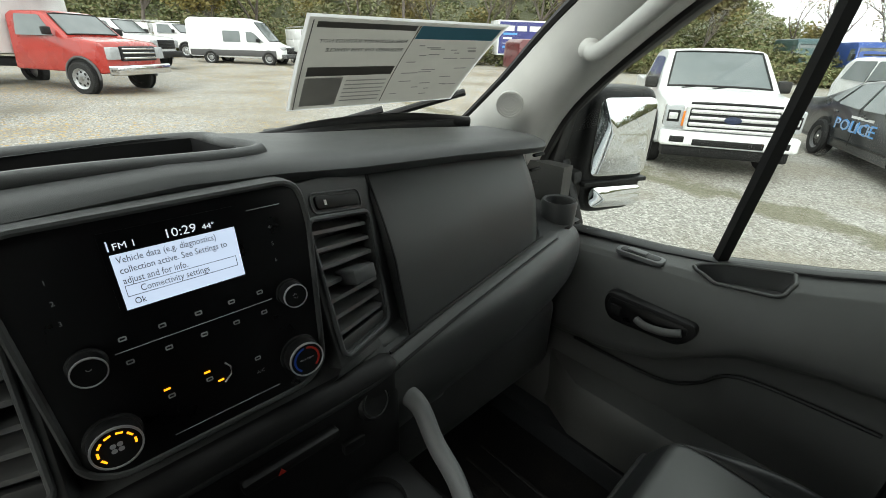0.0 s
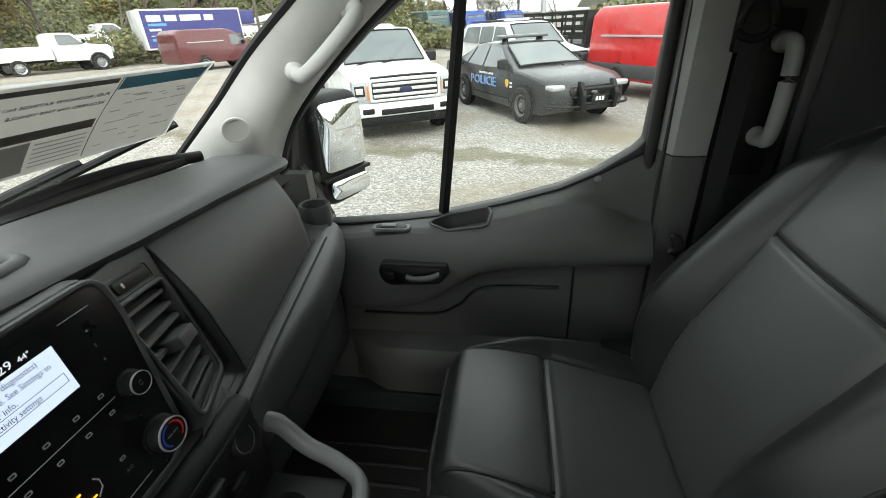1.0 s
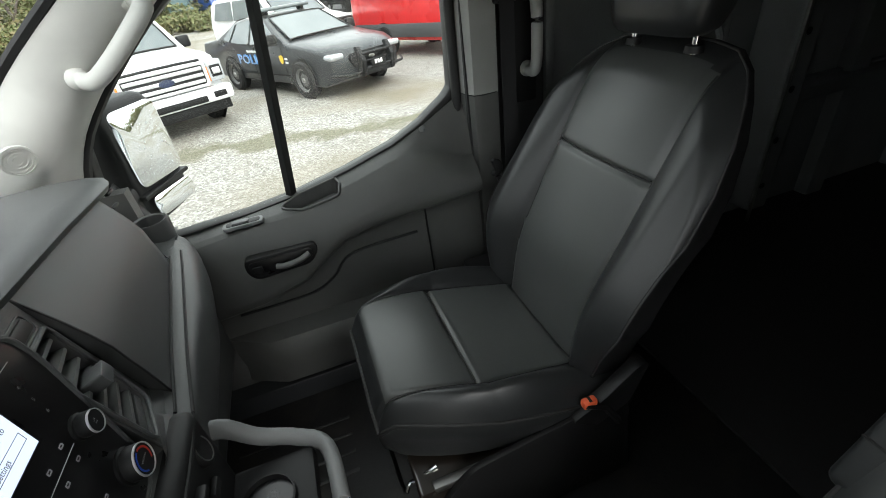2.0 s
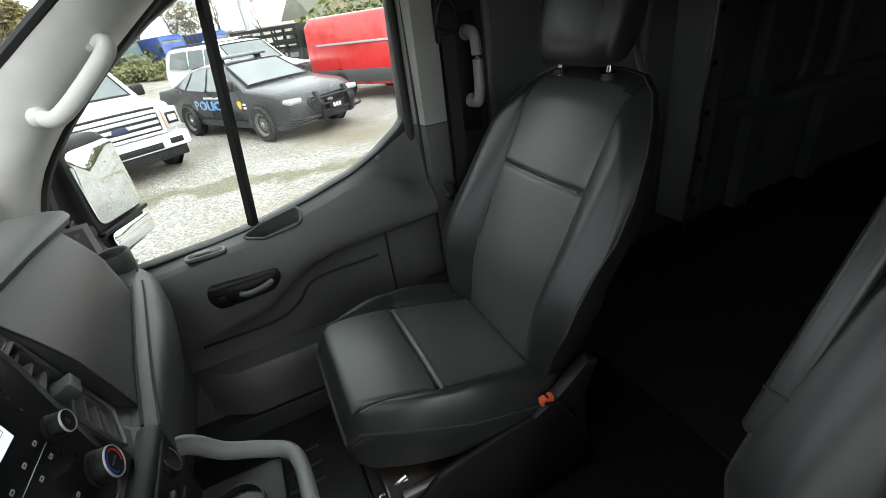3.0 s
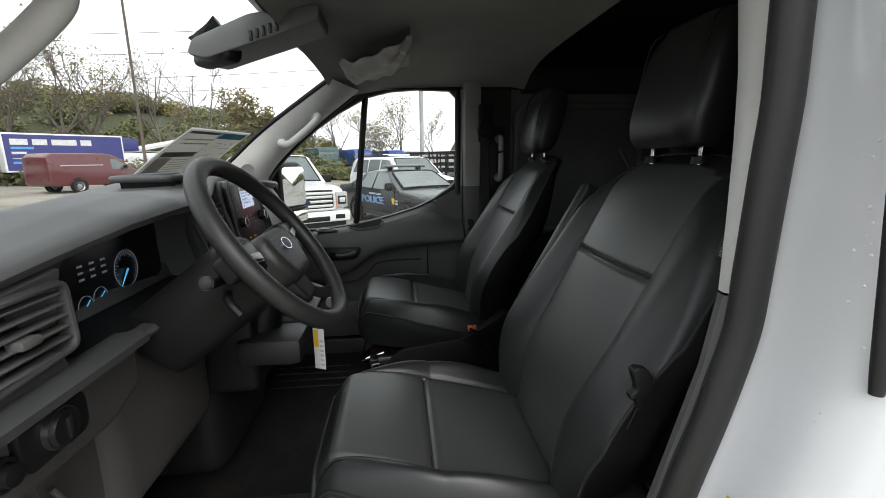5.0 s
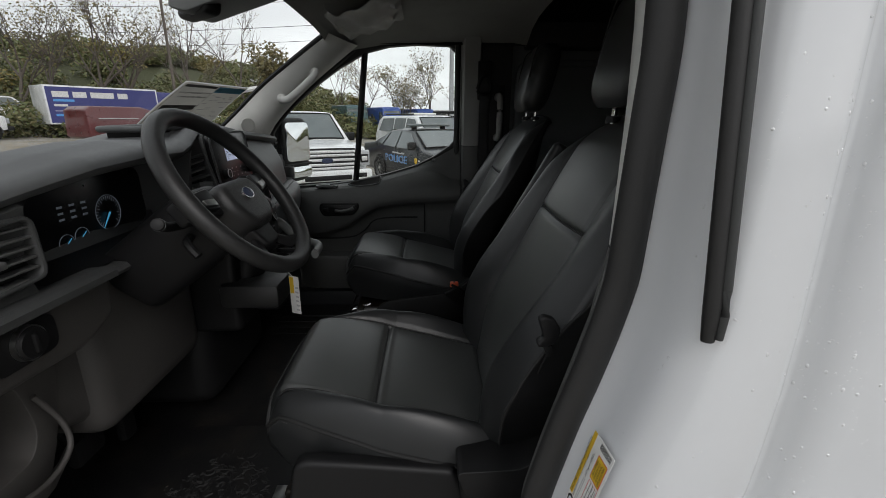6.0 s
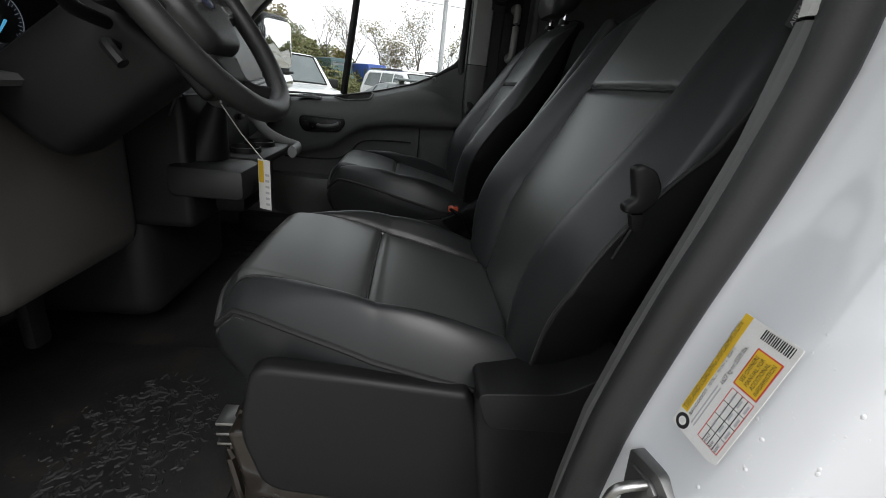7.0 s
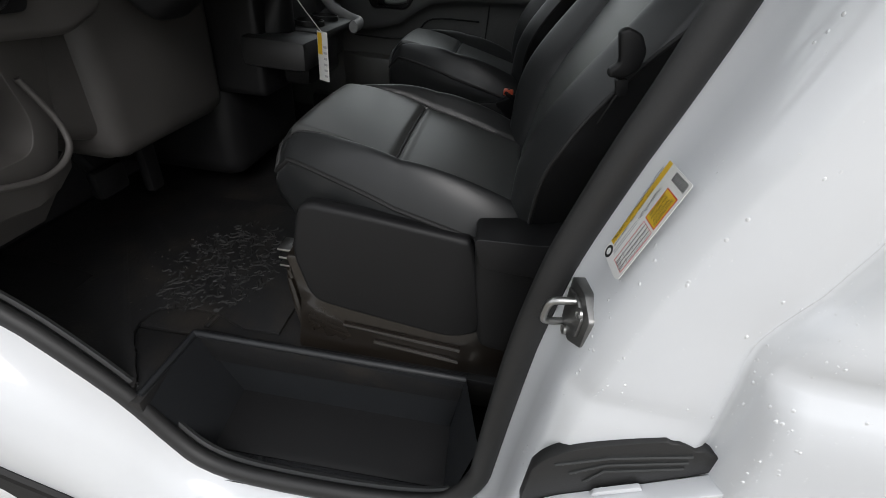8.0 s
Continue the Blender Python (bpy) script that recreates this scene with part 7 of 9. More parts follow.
def white_pickup(m, paint=None, label="white crew pickup truck parked nose-on in the gravel", name="pickup_truck", detail=True, group="parked pickups"):
    paint = paint or M_TRUCKWHITE
    car = thing(name, label, "pickup truck", group, at=m)
    H = 0.99
    prof = [(-0.05, 0.50), (-0.02, 1.06), (-0.09, 1.17), (-0.5, 1.215), (-1.30, 1.26), (-2.05, 1.86), (-2.3, 1.905), (-3.4, 1.90), (-3.72, 1.83), (-3.98, 1.30), (-4.05, 1.25), (-5.85, 1.25), (-5.86, 0.62), (-5.7, 0.48), (-0.4, 0.42)]
    part("body", hull(prof, H, 1.2, 1.86, 0.17, 0.045), paint, car)
    cross_glass(car, (-1.34, 1.285), (-2.03, 1.84), 0.83, 0.72)
    side_glass(car, [(-1.62, 1.27), (-2.12, 1.73), (-2.72, 1.76), (-2.72, 1.27)], H, 1.2, 1.86, 0.17)
    side_glass(car, [(-2.82, 1.27), (-2.82, 1.76), (-3.5, 1.74), (-3.72, 1.28)], H, 1.2, 1.86, 0.17)
    for x in (-0.98, -4.65):
        arch(car, x, H - 0.012, 0.47, 0.42)
        for s in (-1, 1):
            road_wheel(car, x, s * (H - 0.11), s, 0.39, 0.25)
    wing_mirror(car, -1.62, 1.22, H - 0.05, M_BLACK)
    gr = part("grille", box(-0.02, -0.66, 0.72, 0.03, 0.66, 1.10, 0.02), M_BLACK, car)
    part("hood_lip", tube(spline([(0.0, -0.62, 1.125), (0.03, -0.3, 1.135), (0.035, 0.0, 1.137), (0.03, 0.3, 1.135), (0.0, 0.62, 1.125)], 4), 0.02, 8), M_BLACK, car)
    for z in (0.79, 0.885, 0.98):
        part("grille_bar", box(0.0, -0.60, z, 0.055, 0.60, z + 0.055, 0.014), M_RING, gr)
    for k in range(24):
        part("grille_rib", box(0.02, -0.575 + 0.05 * k, 0.76, 0.034, -0.567 + 0.05 * k, 1.06), M_GREYBUMPER, gr)
    part("grille_surround", prism(rounded([(-0.67, 0.72), (0.67, 0.72), (0.67, 1.10), (-0.67, 1.10)], 0.05), "x", 0.0, 0.045, 0.01, holes=[rounded([(-0.615, 0.765), (0.615, 0.765), (0.615, 1.055), (-0.615, 1.055)], 0.035)]), M_RING, gr)
    part("badge", lathe([(0.001, 0), (0.12, 0), (0.12, 0.015), (0.001, 0.022)], Matrix.Translation((0.045, 0, 0.905)) @ Matrix.Rotation(radians(90), 4, "Y") @ Matrix.Diagonal((0.45, 1, 1, 1)), 28), M_BLUEINK, gr, "plain blue oval badge")
    for s in (-1, 1):
        hl = part("headlight", box(-0.16, s * 0.69, 0.76, -0.0, s * 0.96, 1.09, 0.03), M_LAMP, car)
        part("lamp_housing", box(-0.05, s * 0.73, 0.82, 0.004, s * 0.93, 1.02, 0.02), M_BLACK, hl)
        part("amber_marker", box(-0.10, s * 0.66, 0.77, 0.01, s * 0.70, 1.0, 0.008), M_AMBERLENS, hl)
        part("lamp_core", box(-0.02, s * 0.77, 0.87, 0.012, s * 0.90, 0.97, 0.01), M_RING, hl)
    bp_ = part("front_bumper", box(-0.25, -0.97, 0.47, 0.11, 0.97, 0.70, 0.05, 3), paint, car)
    part("bumper_intake", box(0.06, -0.50, 0.50, 0.118, 0.50, 0.60, 0.01), M_BLACK, bp_)
    for s in (-1, 1):
        part("fog_lamp", box(0.05, s * 0.62, 0.53, 0.118, s * 0.84, 0.63, 0.015), M_BLACK, bp_)
    part("air_dam", box(-0.3, -0.90, 0.30, 0.02, 0.90, 0.48, 0.03), M_BLACK, car)
    part("window_tag", loft([[(-1.62, -0.30, 1.505), (-1.62, -0.18, 1.505)], [(-1.83, -0.30, 1.675), (-1.83, -0.18, 1.675)]]), M_PAPER, car)
    for y in (-0.35, 0.15):
        part("wiper", tube([(-1.27, y - 0.25, 1.262), (-1.40, y + 0.25, 1.33)], 0.012, 6), M_BLACK, car)
    part("bumper_rear", box(-6.0, -0.9, 0.5, -5.82, 0.9, 0.68, 0.03), M_CHROME, car)
    return car


HEAD = -150.3
white_pickup(at_car(7.95, 2.02, HEAD - 1))


def patrol_sedan(m):
    car = thing("patrol_car", "dark grey patrol sedan with light bar and push bumper", "police car", at=m)
    H = 0.95
    prof = [(-0.03, 0.33), (0.0, 0.60), (-0.03, 0.75), (-0.16, 0.845), (-0.55, 0.925), (-1.30, 1.02), (-1.42, 1.03), (-2.2, 1.42), (-2.5, 1.47), (-3.1, 1.48), (-3.5, 1.43), (-4.3, 1.09), (-5.0, 1.03), (-5.13, 0.80), (-5.1, 0.38), (-4.9, 0.28), (-0.3, 0.24)]
    part("body", hull(prof, H, 0.98, 1.48, 0.26, 0.05, 0.13), M_DARKPAINT, car)
    cross_glass(car, (-1.42, 1.045), (-2.22, 1.43), 0.76, 0.63, "windshield")
    cross_glass(car, (-3.55, 1.415), (-4.25, 1.12), 0.62, 0.72, "rear_window")
    side_glass(car, [(-1.62, 1.0), (-2.25, 1.37), (-2.74, 1.42), (-2.74, 0.99)], H, 0.98, 1.48, 0.26)
    side_glass(car, [(-2.82, 0.99), (-2.82, 1.42), (-3.35, 1.39), (-3.62, 1.02)], H, 0.98, 1.48, 0.26)
    side_glass(car, [(-3.70, 1.03), (-3.45, 1.37), (-3.60, 1.33), (-3.98, 1.08)], H, 0.98, 1.48, 0.26, "quarter_window")
    for x in (-1.0, -3.868):
        arch(car, x, H - 0.01, 0.40, 0.35)
        for s in (-1, 1):
            road_wheel(car, x, s * (H - 0.115), s, 0.345, 0.235, M_RIMDARK, 10)
    wing_mirror(car, -1.72, 0.98, H - 0.08, M_BLACK)
    for s in (-1, 1):
        part("headlight", box(-0.52, s * 0.57, 0.685, -0.06, s * 0.875, 0.79, 0.045, 3), M_LAMP, car)
        part("side_moulding", box(-3.4, s * (H + 0.004), 0.40, -1.45, s * (H + 0.012), 0.43, 0.003), M_BLACK, car)
        for x in (-1.95, -2.98):
            part("door_handle", box(x - 0.62, s * (H - 0.005), 0.86, x - 0.48, s * (H + 0.02), 0.895, 0.01), M_DARKPAINT, car)
        part("door_gap", box(-2.785, s * (H - 0.004), 0.36, -2.775, s * (H + 0.003), 0.98), M_BLACK, car)
        part("door_gap", box(-1.55, s * (H - 0.004), 0.36, -1.54, s * (H + 0.003), 0.98), M_BLACK, car)
    part("grille", prism(rounded([(-0.42, 0.50), (0.42, 0.50), (0.52, 0.66), (0.46, 0.76), (-0.46, 0.76), (-0.52, 0.66)], 0.04), "x", -0.06, 0.025, 0.012), M_BLACK, car)
    for z in (0.56, 0.69):
        part("grille_bar", box(0.02, -0.44, z, 0.032, 0.44, z + 0.018, 0.004), M_GREYBUMPER, car)
    part("badge", lathe([(0.001, 0), (0.075, 0), (0.075, 0.01), (0.001, 0.014)], Matrix.Translation((0.02, 0, 0.63)) @ Matrix.Rotation(radians(90), 4, "Y") @ Matrix.Diagonal((0.45, 1, 1, 1)), 24), M_STEEL, car, "plain oval badge")
    pb = part("push_bumper", prism(rounded([(-0.42, 0.34), (0.42, 0.34), (0.40, 0.44), (-0.40, 0.44)], 0.03), "x", 0.05, 0.16, 0.01), M_BLACK, car, "black steel push bumper")
    for s in (-1, 1):
        part("upright", prism(rounded([(-0.02, 0.32), (0.20, 0.34), (0.24, 0.62), (0.10, 0.86), (0.02, 0.84), (0.10, 0.60)], 0.03), "y", s * 0.32, s * 0.40, 0.01), M_BLACK, pb)
        part("wrap_bar", tube(spline([(0.16, s * 0.38, 0.42), (0.10, s * 0.70, 0.42), (-0.15, s * 0.92, 0.43)], 5), 0.025, 8), M_BLACK, pb)
    for z in (0.46, 0.72):
        part("cross_bar", tube([(0.17, -0.36, z), (0.17, 0.36, z)], 0.025, 8), M_BLACK, pb)
    part("number_board", box(0.185, -0.17, 0.47, 0.20, 0.17, 0.61, 0.005), M_BLACK, pb)
    for k in range(3):
        part("number_bar", box(0.199, -0.095 + 0.07 * k, 0.505, 0.204, -0.045 + 0.07 * k, 0.575), M_WHITEPRINT, pb)
    lb = part("light_bar", box(-2.78, -0.62, 1.53, -2.52, 0.62, 1.60, 0.03, 3), M_SKYGLASS, car, "low dark roof light bar")
    for y in (-0.45, 0.45):
        part("bar_foot", box(-2.72, y - 0.05, 1.46, -2.58, y + 0.05, 1.54, 0.01), M_BLACK, lb)
    text("POLICE", 0.285, M_CYANINK, car, Matrix.Translation((-3.45, -(H + 0.008), 0.60)) @ Matrix.Rotation(radians(90), 4, "X") @ Matrix.Diagonal((1.45, 1, 1, 1)), "lettering", "light blue outlined lettering", 0.004)
    text("POLICE", 0.262, M_SIGNWHITE, car, Matrix.Translation((-3.425, -(H + 0.014), 0.610)) @ Matrix.Rotation(radians(90), 4, "X") @ Matrix.Diagonal((1.45, 0.93, 1, 1)), "lettering", "white lettering fill", 0.003)
    part("small_name_bar", box(-2.95, -(H + 0.012), 0.835, -2.25, -(H + 0.004), 0.875), M_WHITEPRINT, car)
    part("shield_mark", prism([(-1.69, 0.77), (-1.62, 0.80), (-1.55, 0.77), (-1.57, 0.67), (-1.62, 0.63), (-1.67, 0.67)], "y", -(H + 0.012), -(H - 0.002)), M_YELLOW, car)
    for k in range(2):
        part("stripe", box(-1.50, -(H + 0.010), 0.64 + 0.07 * k, -1.40, -(H + 0.003), 0.68 + 0.07 * k), M_WHITEPRINT, car)
    return car


patrol_sedan(at_car(8.75, -1.42, HEAD))


def panel_van(m, paint, length, height, label, name="panel_van", group="parked vans", windows=False, stripe=False, cladding=False):
    van = thing(name, label, "van", group, at=m)
    H, L = 1.0, -length
    prof = [(0.0, 0.45), (0.0, 0.85), (-0.15, 1.0), (-0.85, 1.22), (-1.75, height - 0.15), (-2.3, height), (L + 0.25, height), (L, height - 0.2), (L - 0.03, 0.5), (L + 0.15, 0.4), (-0.2, 0.36)]
    part("body", hull(prof, H, 1.15, height, 0.10, 0.07, 0.1), paint, van)
    cross_glass(van, (-0.90, 1.26), (-1.68, height - 0.22), 0.85, 0.76)
    side_glass(van, [(-1.15, 1.2), (-1.75, 1.72), (-2.15, 1.75), (-2.15, 1.2)], H, 1.15, height, 0.10)
    if windows:
        side_glass(van, [(-2.5, 1.2), (-2.5, 1.78), (-3.5, 1.78), (-3.5, 1.2)], H, 1.15, height, 0.10)
    for x in (-0.95, L + 1.25):
        arch(van, x, H - 0.01, 0.43, 0.38)
        for s in (-1, 1):
            road_wheel(van, x, s * (H - 0.12), s, 0.36, 0.24)
    wing_mirror(van, -1.45, 1.2, H - 0.02, M_BLACK)
    part("grille", box(-0.1, -0.55, 0.62, 0.03, 0.55, 0.95, 0.04), M_BLACK, van)
    part("front_bumper", box(-0.25, -0.94, 0.36, 0.07, 0.94, 0.60, 0.05, 3), M_GREYBUMPER, van)
    for s in (-1, 1):
        part("headlight", box(-0.42, s * 0.60, 0.82, -0.04, s * 0.92, 1.02, 0.05, 3), M_LAMP, van)
        if cladding:
            part("side_cladding", box(L + 0.1, s * (H - 0.01), 0.46, -0.5, s * (H + 0.02), 0.78, 0.012), M_GREYBUMPER, van)
        if stripe:
            part("side_rail", box(L + 0.5, s * (H - 0.02), 1.40, -2.6, s * (H + 0.008), 1.45, 0.006), M_PRINT, van)
    return van


panel_van(at_car(9.0, -5.75, HEAD), M_REDVAN, 5.9, 2.12, "bright red cargo van with dark lower cladding", group="parked vans", stripe=True, cladding=True)
panel_van(at_car(27.4, 16, -23), M_MAROON, 5.2, 2.05, "maroon cargo van parked before the sign truck", stripe=True)
panel_van(at_car(13, 27.1, -45), M_TRUCKWHITE, 5.6, 2.45, "white crew cargo van with side windows", windows=True, cladding=True)
panel_van(at_car(24.5, 6.6, HEAD), M_TRUCKWHITE, 5.2, 2.0, "white van half hidden behind the pickup")


def sport_utility(m):
    car = thing("utility_vehicle", "white utility vehicle with roof rails", "SUV", at=m)
    H = 0.98
    prof = [(0.0, 0.45), (0.0, 1.0), (-0.12, 1.10), (-1.2, 1.22), (-1.95, 1.80), (-2.3, 1.86), (-4.9, 1.84), (-5.15, 1.70), (-5.3, 1.1), (-5.3, 0.5), (-0.3, 0.4)]
    part("body", hull(prof, H, 1.2, 1.86, 0.18), M_TRUCKWHITE, car)
    cross_glass(car, (-1.24, 1.25), (-1.93, 1.78), 0.8, 0.7)
    for poly in ([(-1.5, 1.24), (-2.0, 1.72), (-2.6, 1.75), (-2.6, 1.24)], [(-2.7, 1.24), (-2.7, 1.75), (-3.6, 1.75), (-3.6, 1.24)], [(-3.7, 1.24), (-3.7, 1.75), (-4.75, 1.73), (-4.95, 1.26)]):
        side_glass(car, poly, H, 1.2, 1.86, 0.18)
    for x in (-0.95, -4.2):
        arch(car, x, H - 0.01, 0.45, 0.4)
        for s in (-1, 1):
            road_wheel(car, x, s * (H - 0.12), s, 0.38, 0.25)
    part("front_guard", box(-0.02, -0.7, 0.5, 0.14, 0.7, 1.05, 0.05), M_BLACK, car)
    for s in (-1, 1):
        part("headlight", box(-0.2, s * 0.68, 0.85, 0.0, s * 0.93, 1.02, 0.03), M_LAMP, car)
        part("roof_rail", tube([(-2.4, s * 0.68, 1.90), (-4.8, s * 0.68, 1.89)], 0.025, 8), M_BLACK, car)
    part("roof_lamp", box(-3.1, -0.55, 1.88, -2.85, 0.55, 1.95, 0.03), M_PAPER, car)
    wing_mirror(car, -1.6, 1.2, H - 0.04, M_BLACK)
    return car


sport_utility(at_car(13.6, -1.35, HEAD))


def stake_truck(m):
    car = thing("stake_truck", "flatbed truck with black stake sides", "truck", at=m)
    part("bed", box(-4.5, -1.1, 0.85, 0.0, 1.1, 1.0, 0.02), M_BLACK, car)
    for s in (-1, 1):
        for k in range(7):
            part("stake", box(-4.4 + 0.7 * k, s * 1.05, 1.0, -4.32 + 0.7 * k, s * 1.10, 2.05), M_BLACK, car)
        for z in (1.15, 1.45, 1.75, 1.98):
            part("board", box(-4.5, s * 1.06, z, 0.0, s * 1.09, z + 0.13), M_BLACK, car)
    part("headboard", box(-0.05, -1.1, 1.0, 0.03, 1.1, 2.1), M_BLACK, car)
    part("cab", hull([(2.3, 0.5), (2.3, 1.05), (1.3, 1.2), (0.8, 1.95), (0.1, 1.95), (0.1, 0.5)], 0.98, 1.2, 1.95, 0.15), M_TRUCKWHITE, car)
    for x in (1.5, -3.2):
        for s in (-1, 1):
            road_wheel(car, x, s * 0.9, s, 0.4, 0.26)
    return car


stake_truck(at_car(19.0, -3.5, HEAD))


def step_van(m, paint, label):
    van = thing("step_van", label, "step van", "step vans", at=m)
    prof = [(0.0, 0.6), (0.0, 1.25), (-0.75, 1.45), (-1.0, 2.6), (-1.3, 2.85), (-6.3, 2.85), (-6.4, 2.6), (-6.4, 0.7), (-0.2, 0.5)]
    part("body", hull(prof, 1.1, 1.3, 2.85, 0.04, 0.08, 0.04), paint, van)
    cross_glass(van, (-0.79, 1.52), (-0.98, 2.42), 0.95, 0.92)
    side_glass(van, [(-1.15, 1.5), (-1.25, 2.35), (-2.0, 2.35), (-2.0, 1.5)], 1.1, 1.3, 2.85, 0.04)
    part("grille", box(-0.05, -0.55, 0.75, 0.04, 0.55, 1.12, 0.02), M_BLACK, van)
    part("front_bumper", box(-0.15, -1.0, 0.5, 0.12, 1.0, 0.68, 0.02), M_GREYBUMPER, van)
    for s in (-1, 1):
        part("headlight", cyl((0.0, s * 0.8, 0.98), (0.03, s * 0.8, 0.98), 0.10, n=16), M_LAMP, van)
        part("big_mirror", box(-0.5, s * 1.3, 1.6, -0.42, s * 1.5, 2.0, 0.02), M_BLACK, van)
    for x in (-1.1, -4.9):
        for s in (-1, 1):
            road_wheel(van, x, s * 0.98, s, 0.42, 0.26, M_RIMDARK)
    return van


step_van(at_car(44.0, 6.6, -152), M_TEAL, "dark teal step van far across the lot")
step_van(at_car(47.5, 3.4, -152), M_BLUE, "royal blue step van far across the lot")
step_van(at_car(49.5, -0.3, -152), M_BLUE, "royal blue step van beside another")


def sign_truck(m):
    """Box truck whose navy side carries a company's name, kept as plain bars."""
    t = thing("box_truck", "white box truck with a navy printed side panel", "box truck", at=m)
    part("box_body", box(-6.6, -1.2, 0.95, 0.0, 1.2, 3.35, 0.04), M_TRUCKWHITE, t)
    part("side_print", box(-6.5, -1.215, 1.05, -0.1, -1.202, 3.25), M_SIGNBLUE, t)
    x = -6.2
    for w in (0.85, 0.75, 1.35, 0.62):
        part("name_bar", box(x, -1.225, 2.62, x + w, -1.21, 2.98), M_WHITEPRINT, t)
        x += w + 0.22
    for k, w in enumerate((1.1, 0.7, 0.9, 0.8)):
        part("small_bar", box(-6.2, -1.225, 2.36 - 0.3 * k, -6.2 + w, -1.21, 2.50 - 0.3 * k - (0.0 if k != 2 else 0.1)), M_CYANINK if k in (0, 3) else M_WHITEPRINT, t)
    part("cab", hull([(2.4, 0.5), (2.4, 1.15), (1.5, 1.35), (1.0, 2.2), (0.15, 2.25), (0.15, 0.5)], 1.05, 1.3, 2.25, 0.12), M_TRUCKWHITE, t)
    part("roof_box", box(-0.1, -1.1, 2.3, 1.1, 1.1, 3.2, 0.06), M_SIGNBLUE, t)
    for xx in (1.5, -4.8):
        for s in (-1, 1):
            road_wheel(t, xx, s * 1.0, s, 0.45, 0.28)
    return t


sign_truck(at_car(34.2, 21, -35))


def work_truck(m, paint, label, box_body=None, rack=False, dump=False):
    """Regular-cab heavy pickup with a work body."""
    t = thing("work_truck", label, "work truck", "work trucks", at=m)
    H = 1.0
    prof = [(0.0, 0.62), (0.02, 1.28), (-0.10, 1.38), (-1.25, 1.48), (-1.85, 2.05), (-2.1, 2.1), (-2.9, 2.1), (-3.05, 2.0), (-3.08, 0.62), (-0.2, 0.58)]
    part("body", hull(prof, H, 1.45, 2.1, 0.16, 0.05, 0.04), paint, t)
    cross_glass(t, (-1.30, 1.52), (-1.82, 2.02), 0.82, 0.74)
    side_glass(t, [(-1.55, 1.48), (-1.98, 1.98), (-2.75, 2.0), (-2.75, 1.48)], H, 1.45, 2.1, 0.16)
    for x, r in ((-0.95, 0.42), (-4.9, 0.42)):
        if x > -2:
            arch(t, x, H - 0.01, 0.50, 0.45)
        for s in (-1, 1):
            road_wheel(t, x, s * (H - 0.06), s, r, 0.28)
    g = part("grille", box(-0.03, -0.62, 0.88, 0.05, 0.62, 1.26, 0.03), M_BLACK, t)
    for z in (0.93, 1.06, 1.17):
        part("grille_bar", box(0.03, -0.58, z, 0.07, 0.58, z + 0.05, 0.01), M_CHROME if box_body else M_BLACK, g)
    part("front_bumper", box(-0.15, -0.98, 0.52, 0.18, 0.98, 0.78, 0.04, 3), M_CHROME if box_body else M_BLACK, t)
    for s in (-1, 1):
        part("headlight", box(-0.2, s * 0.64, 0.92, 0.03, s * 0.95, 1.24, 0.03), M_LAMP, t)
        part("fender_flare", tube(spline([(-0.95 + 0.52 * math.cos(a), s * (H + 0.01), 0.45 + 0.52 * math.sin(a)) for a in np.linspace(-0.1, math.pi + 0.1, 9)], 3), 0.035, 8), M_GREYBUMPER, t)
    wing_mirror(t, -1.55, 1.5, H + 0.02, M_BLACK)
    part("frame_rails", box(-6.6, -0.45, 0.62, -3.0, 0.45, 0.85, 0.02), M_BLACK, t)
    if box_body:
        part("cargo_box", box(-7.6, -1.2, 1.0, -3.2, 1.2, 3.6, 0.03), M_TRUCKWHITE, t, "white refrigerated cargo box")
        part("cooling_unit", box(-3.2, -0.8, 2.6, -2.5, 0.8, 3.4, 0.12, 3), M_TRUCKWHITE, t)
        part("cooling_intake", box(-2.62, -0.55, 2.75, -2.47, 0.55, 3.15, 0.04), M_BLACK, t)
        for z in (1.2, 2.2):
            part("box_hinge", box(-3.6, -1.24, z, -3.45, -1.2, z + 0.15), M_STEEL, t)
    elif dump:
        part("dump_bed", box(-6.3, -1.1, 1.0, -3.15, 1.1, 1.75, 0.04), M_BLACK, t, "dark dump bed")
        part("bed_rim", box(-6.3, -1.15, 1.72, -3.1, 1.15, 1.82, 0.02), M_BLACK, t)
    else:
        part("service_bed", box(-6.2, -1.0, 0.75, -3.15, 1.0, 1.45, 0.04), M_TRUCKWHITE, t, "white service bed")
        if rack:
            for s in (-1, 1):
                part("rack_bar", tube([(-6.1, s * 0.9, 2.15), (-2.2, s * 0.9, 2.2)], 0.03, 8), M_STEEL, t)
                for x in (-6.0, -4.6, -3.3):
                    part("rack_post", tube([(x, s * 0.9, 1.4), (x, s * 0.9, 2.17)], 0.025, 8), M_STEEL, t)
            part("upper_body", box(-6.2, -0.98, 1.45, -3.3, 0.98, 2.05, 0.03), M_TRUCKWHITE, t)
    return t


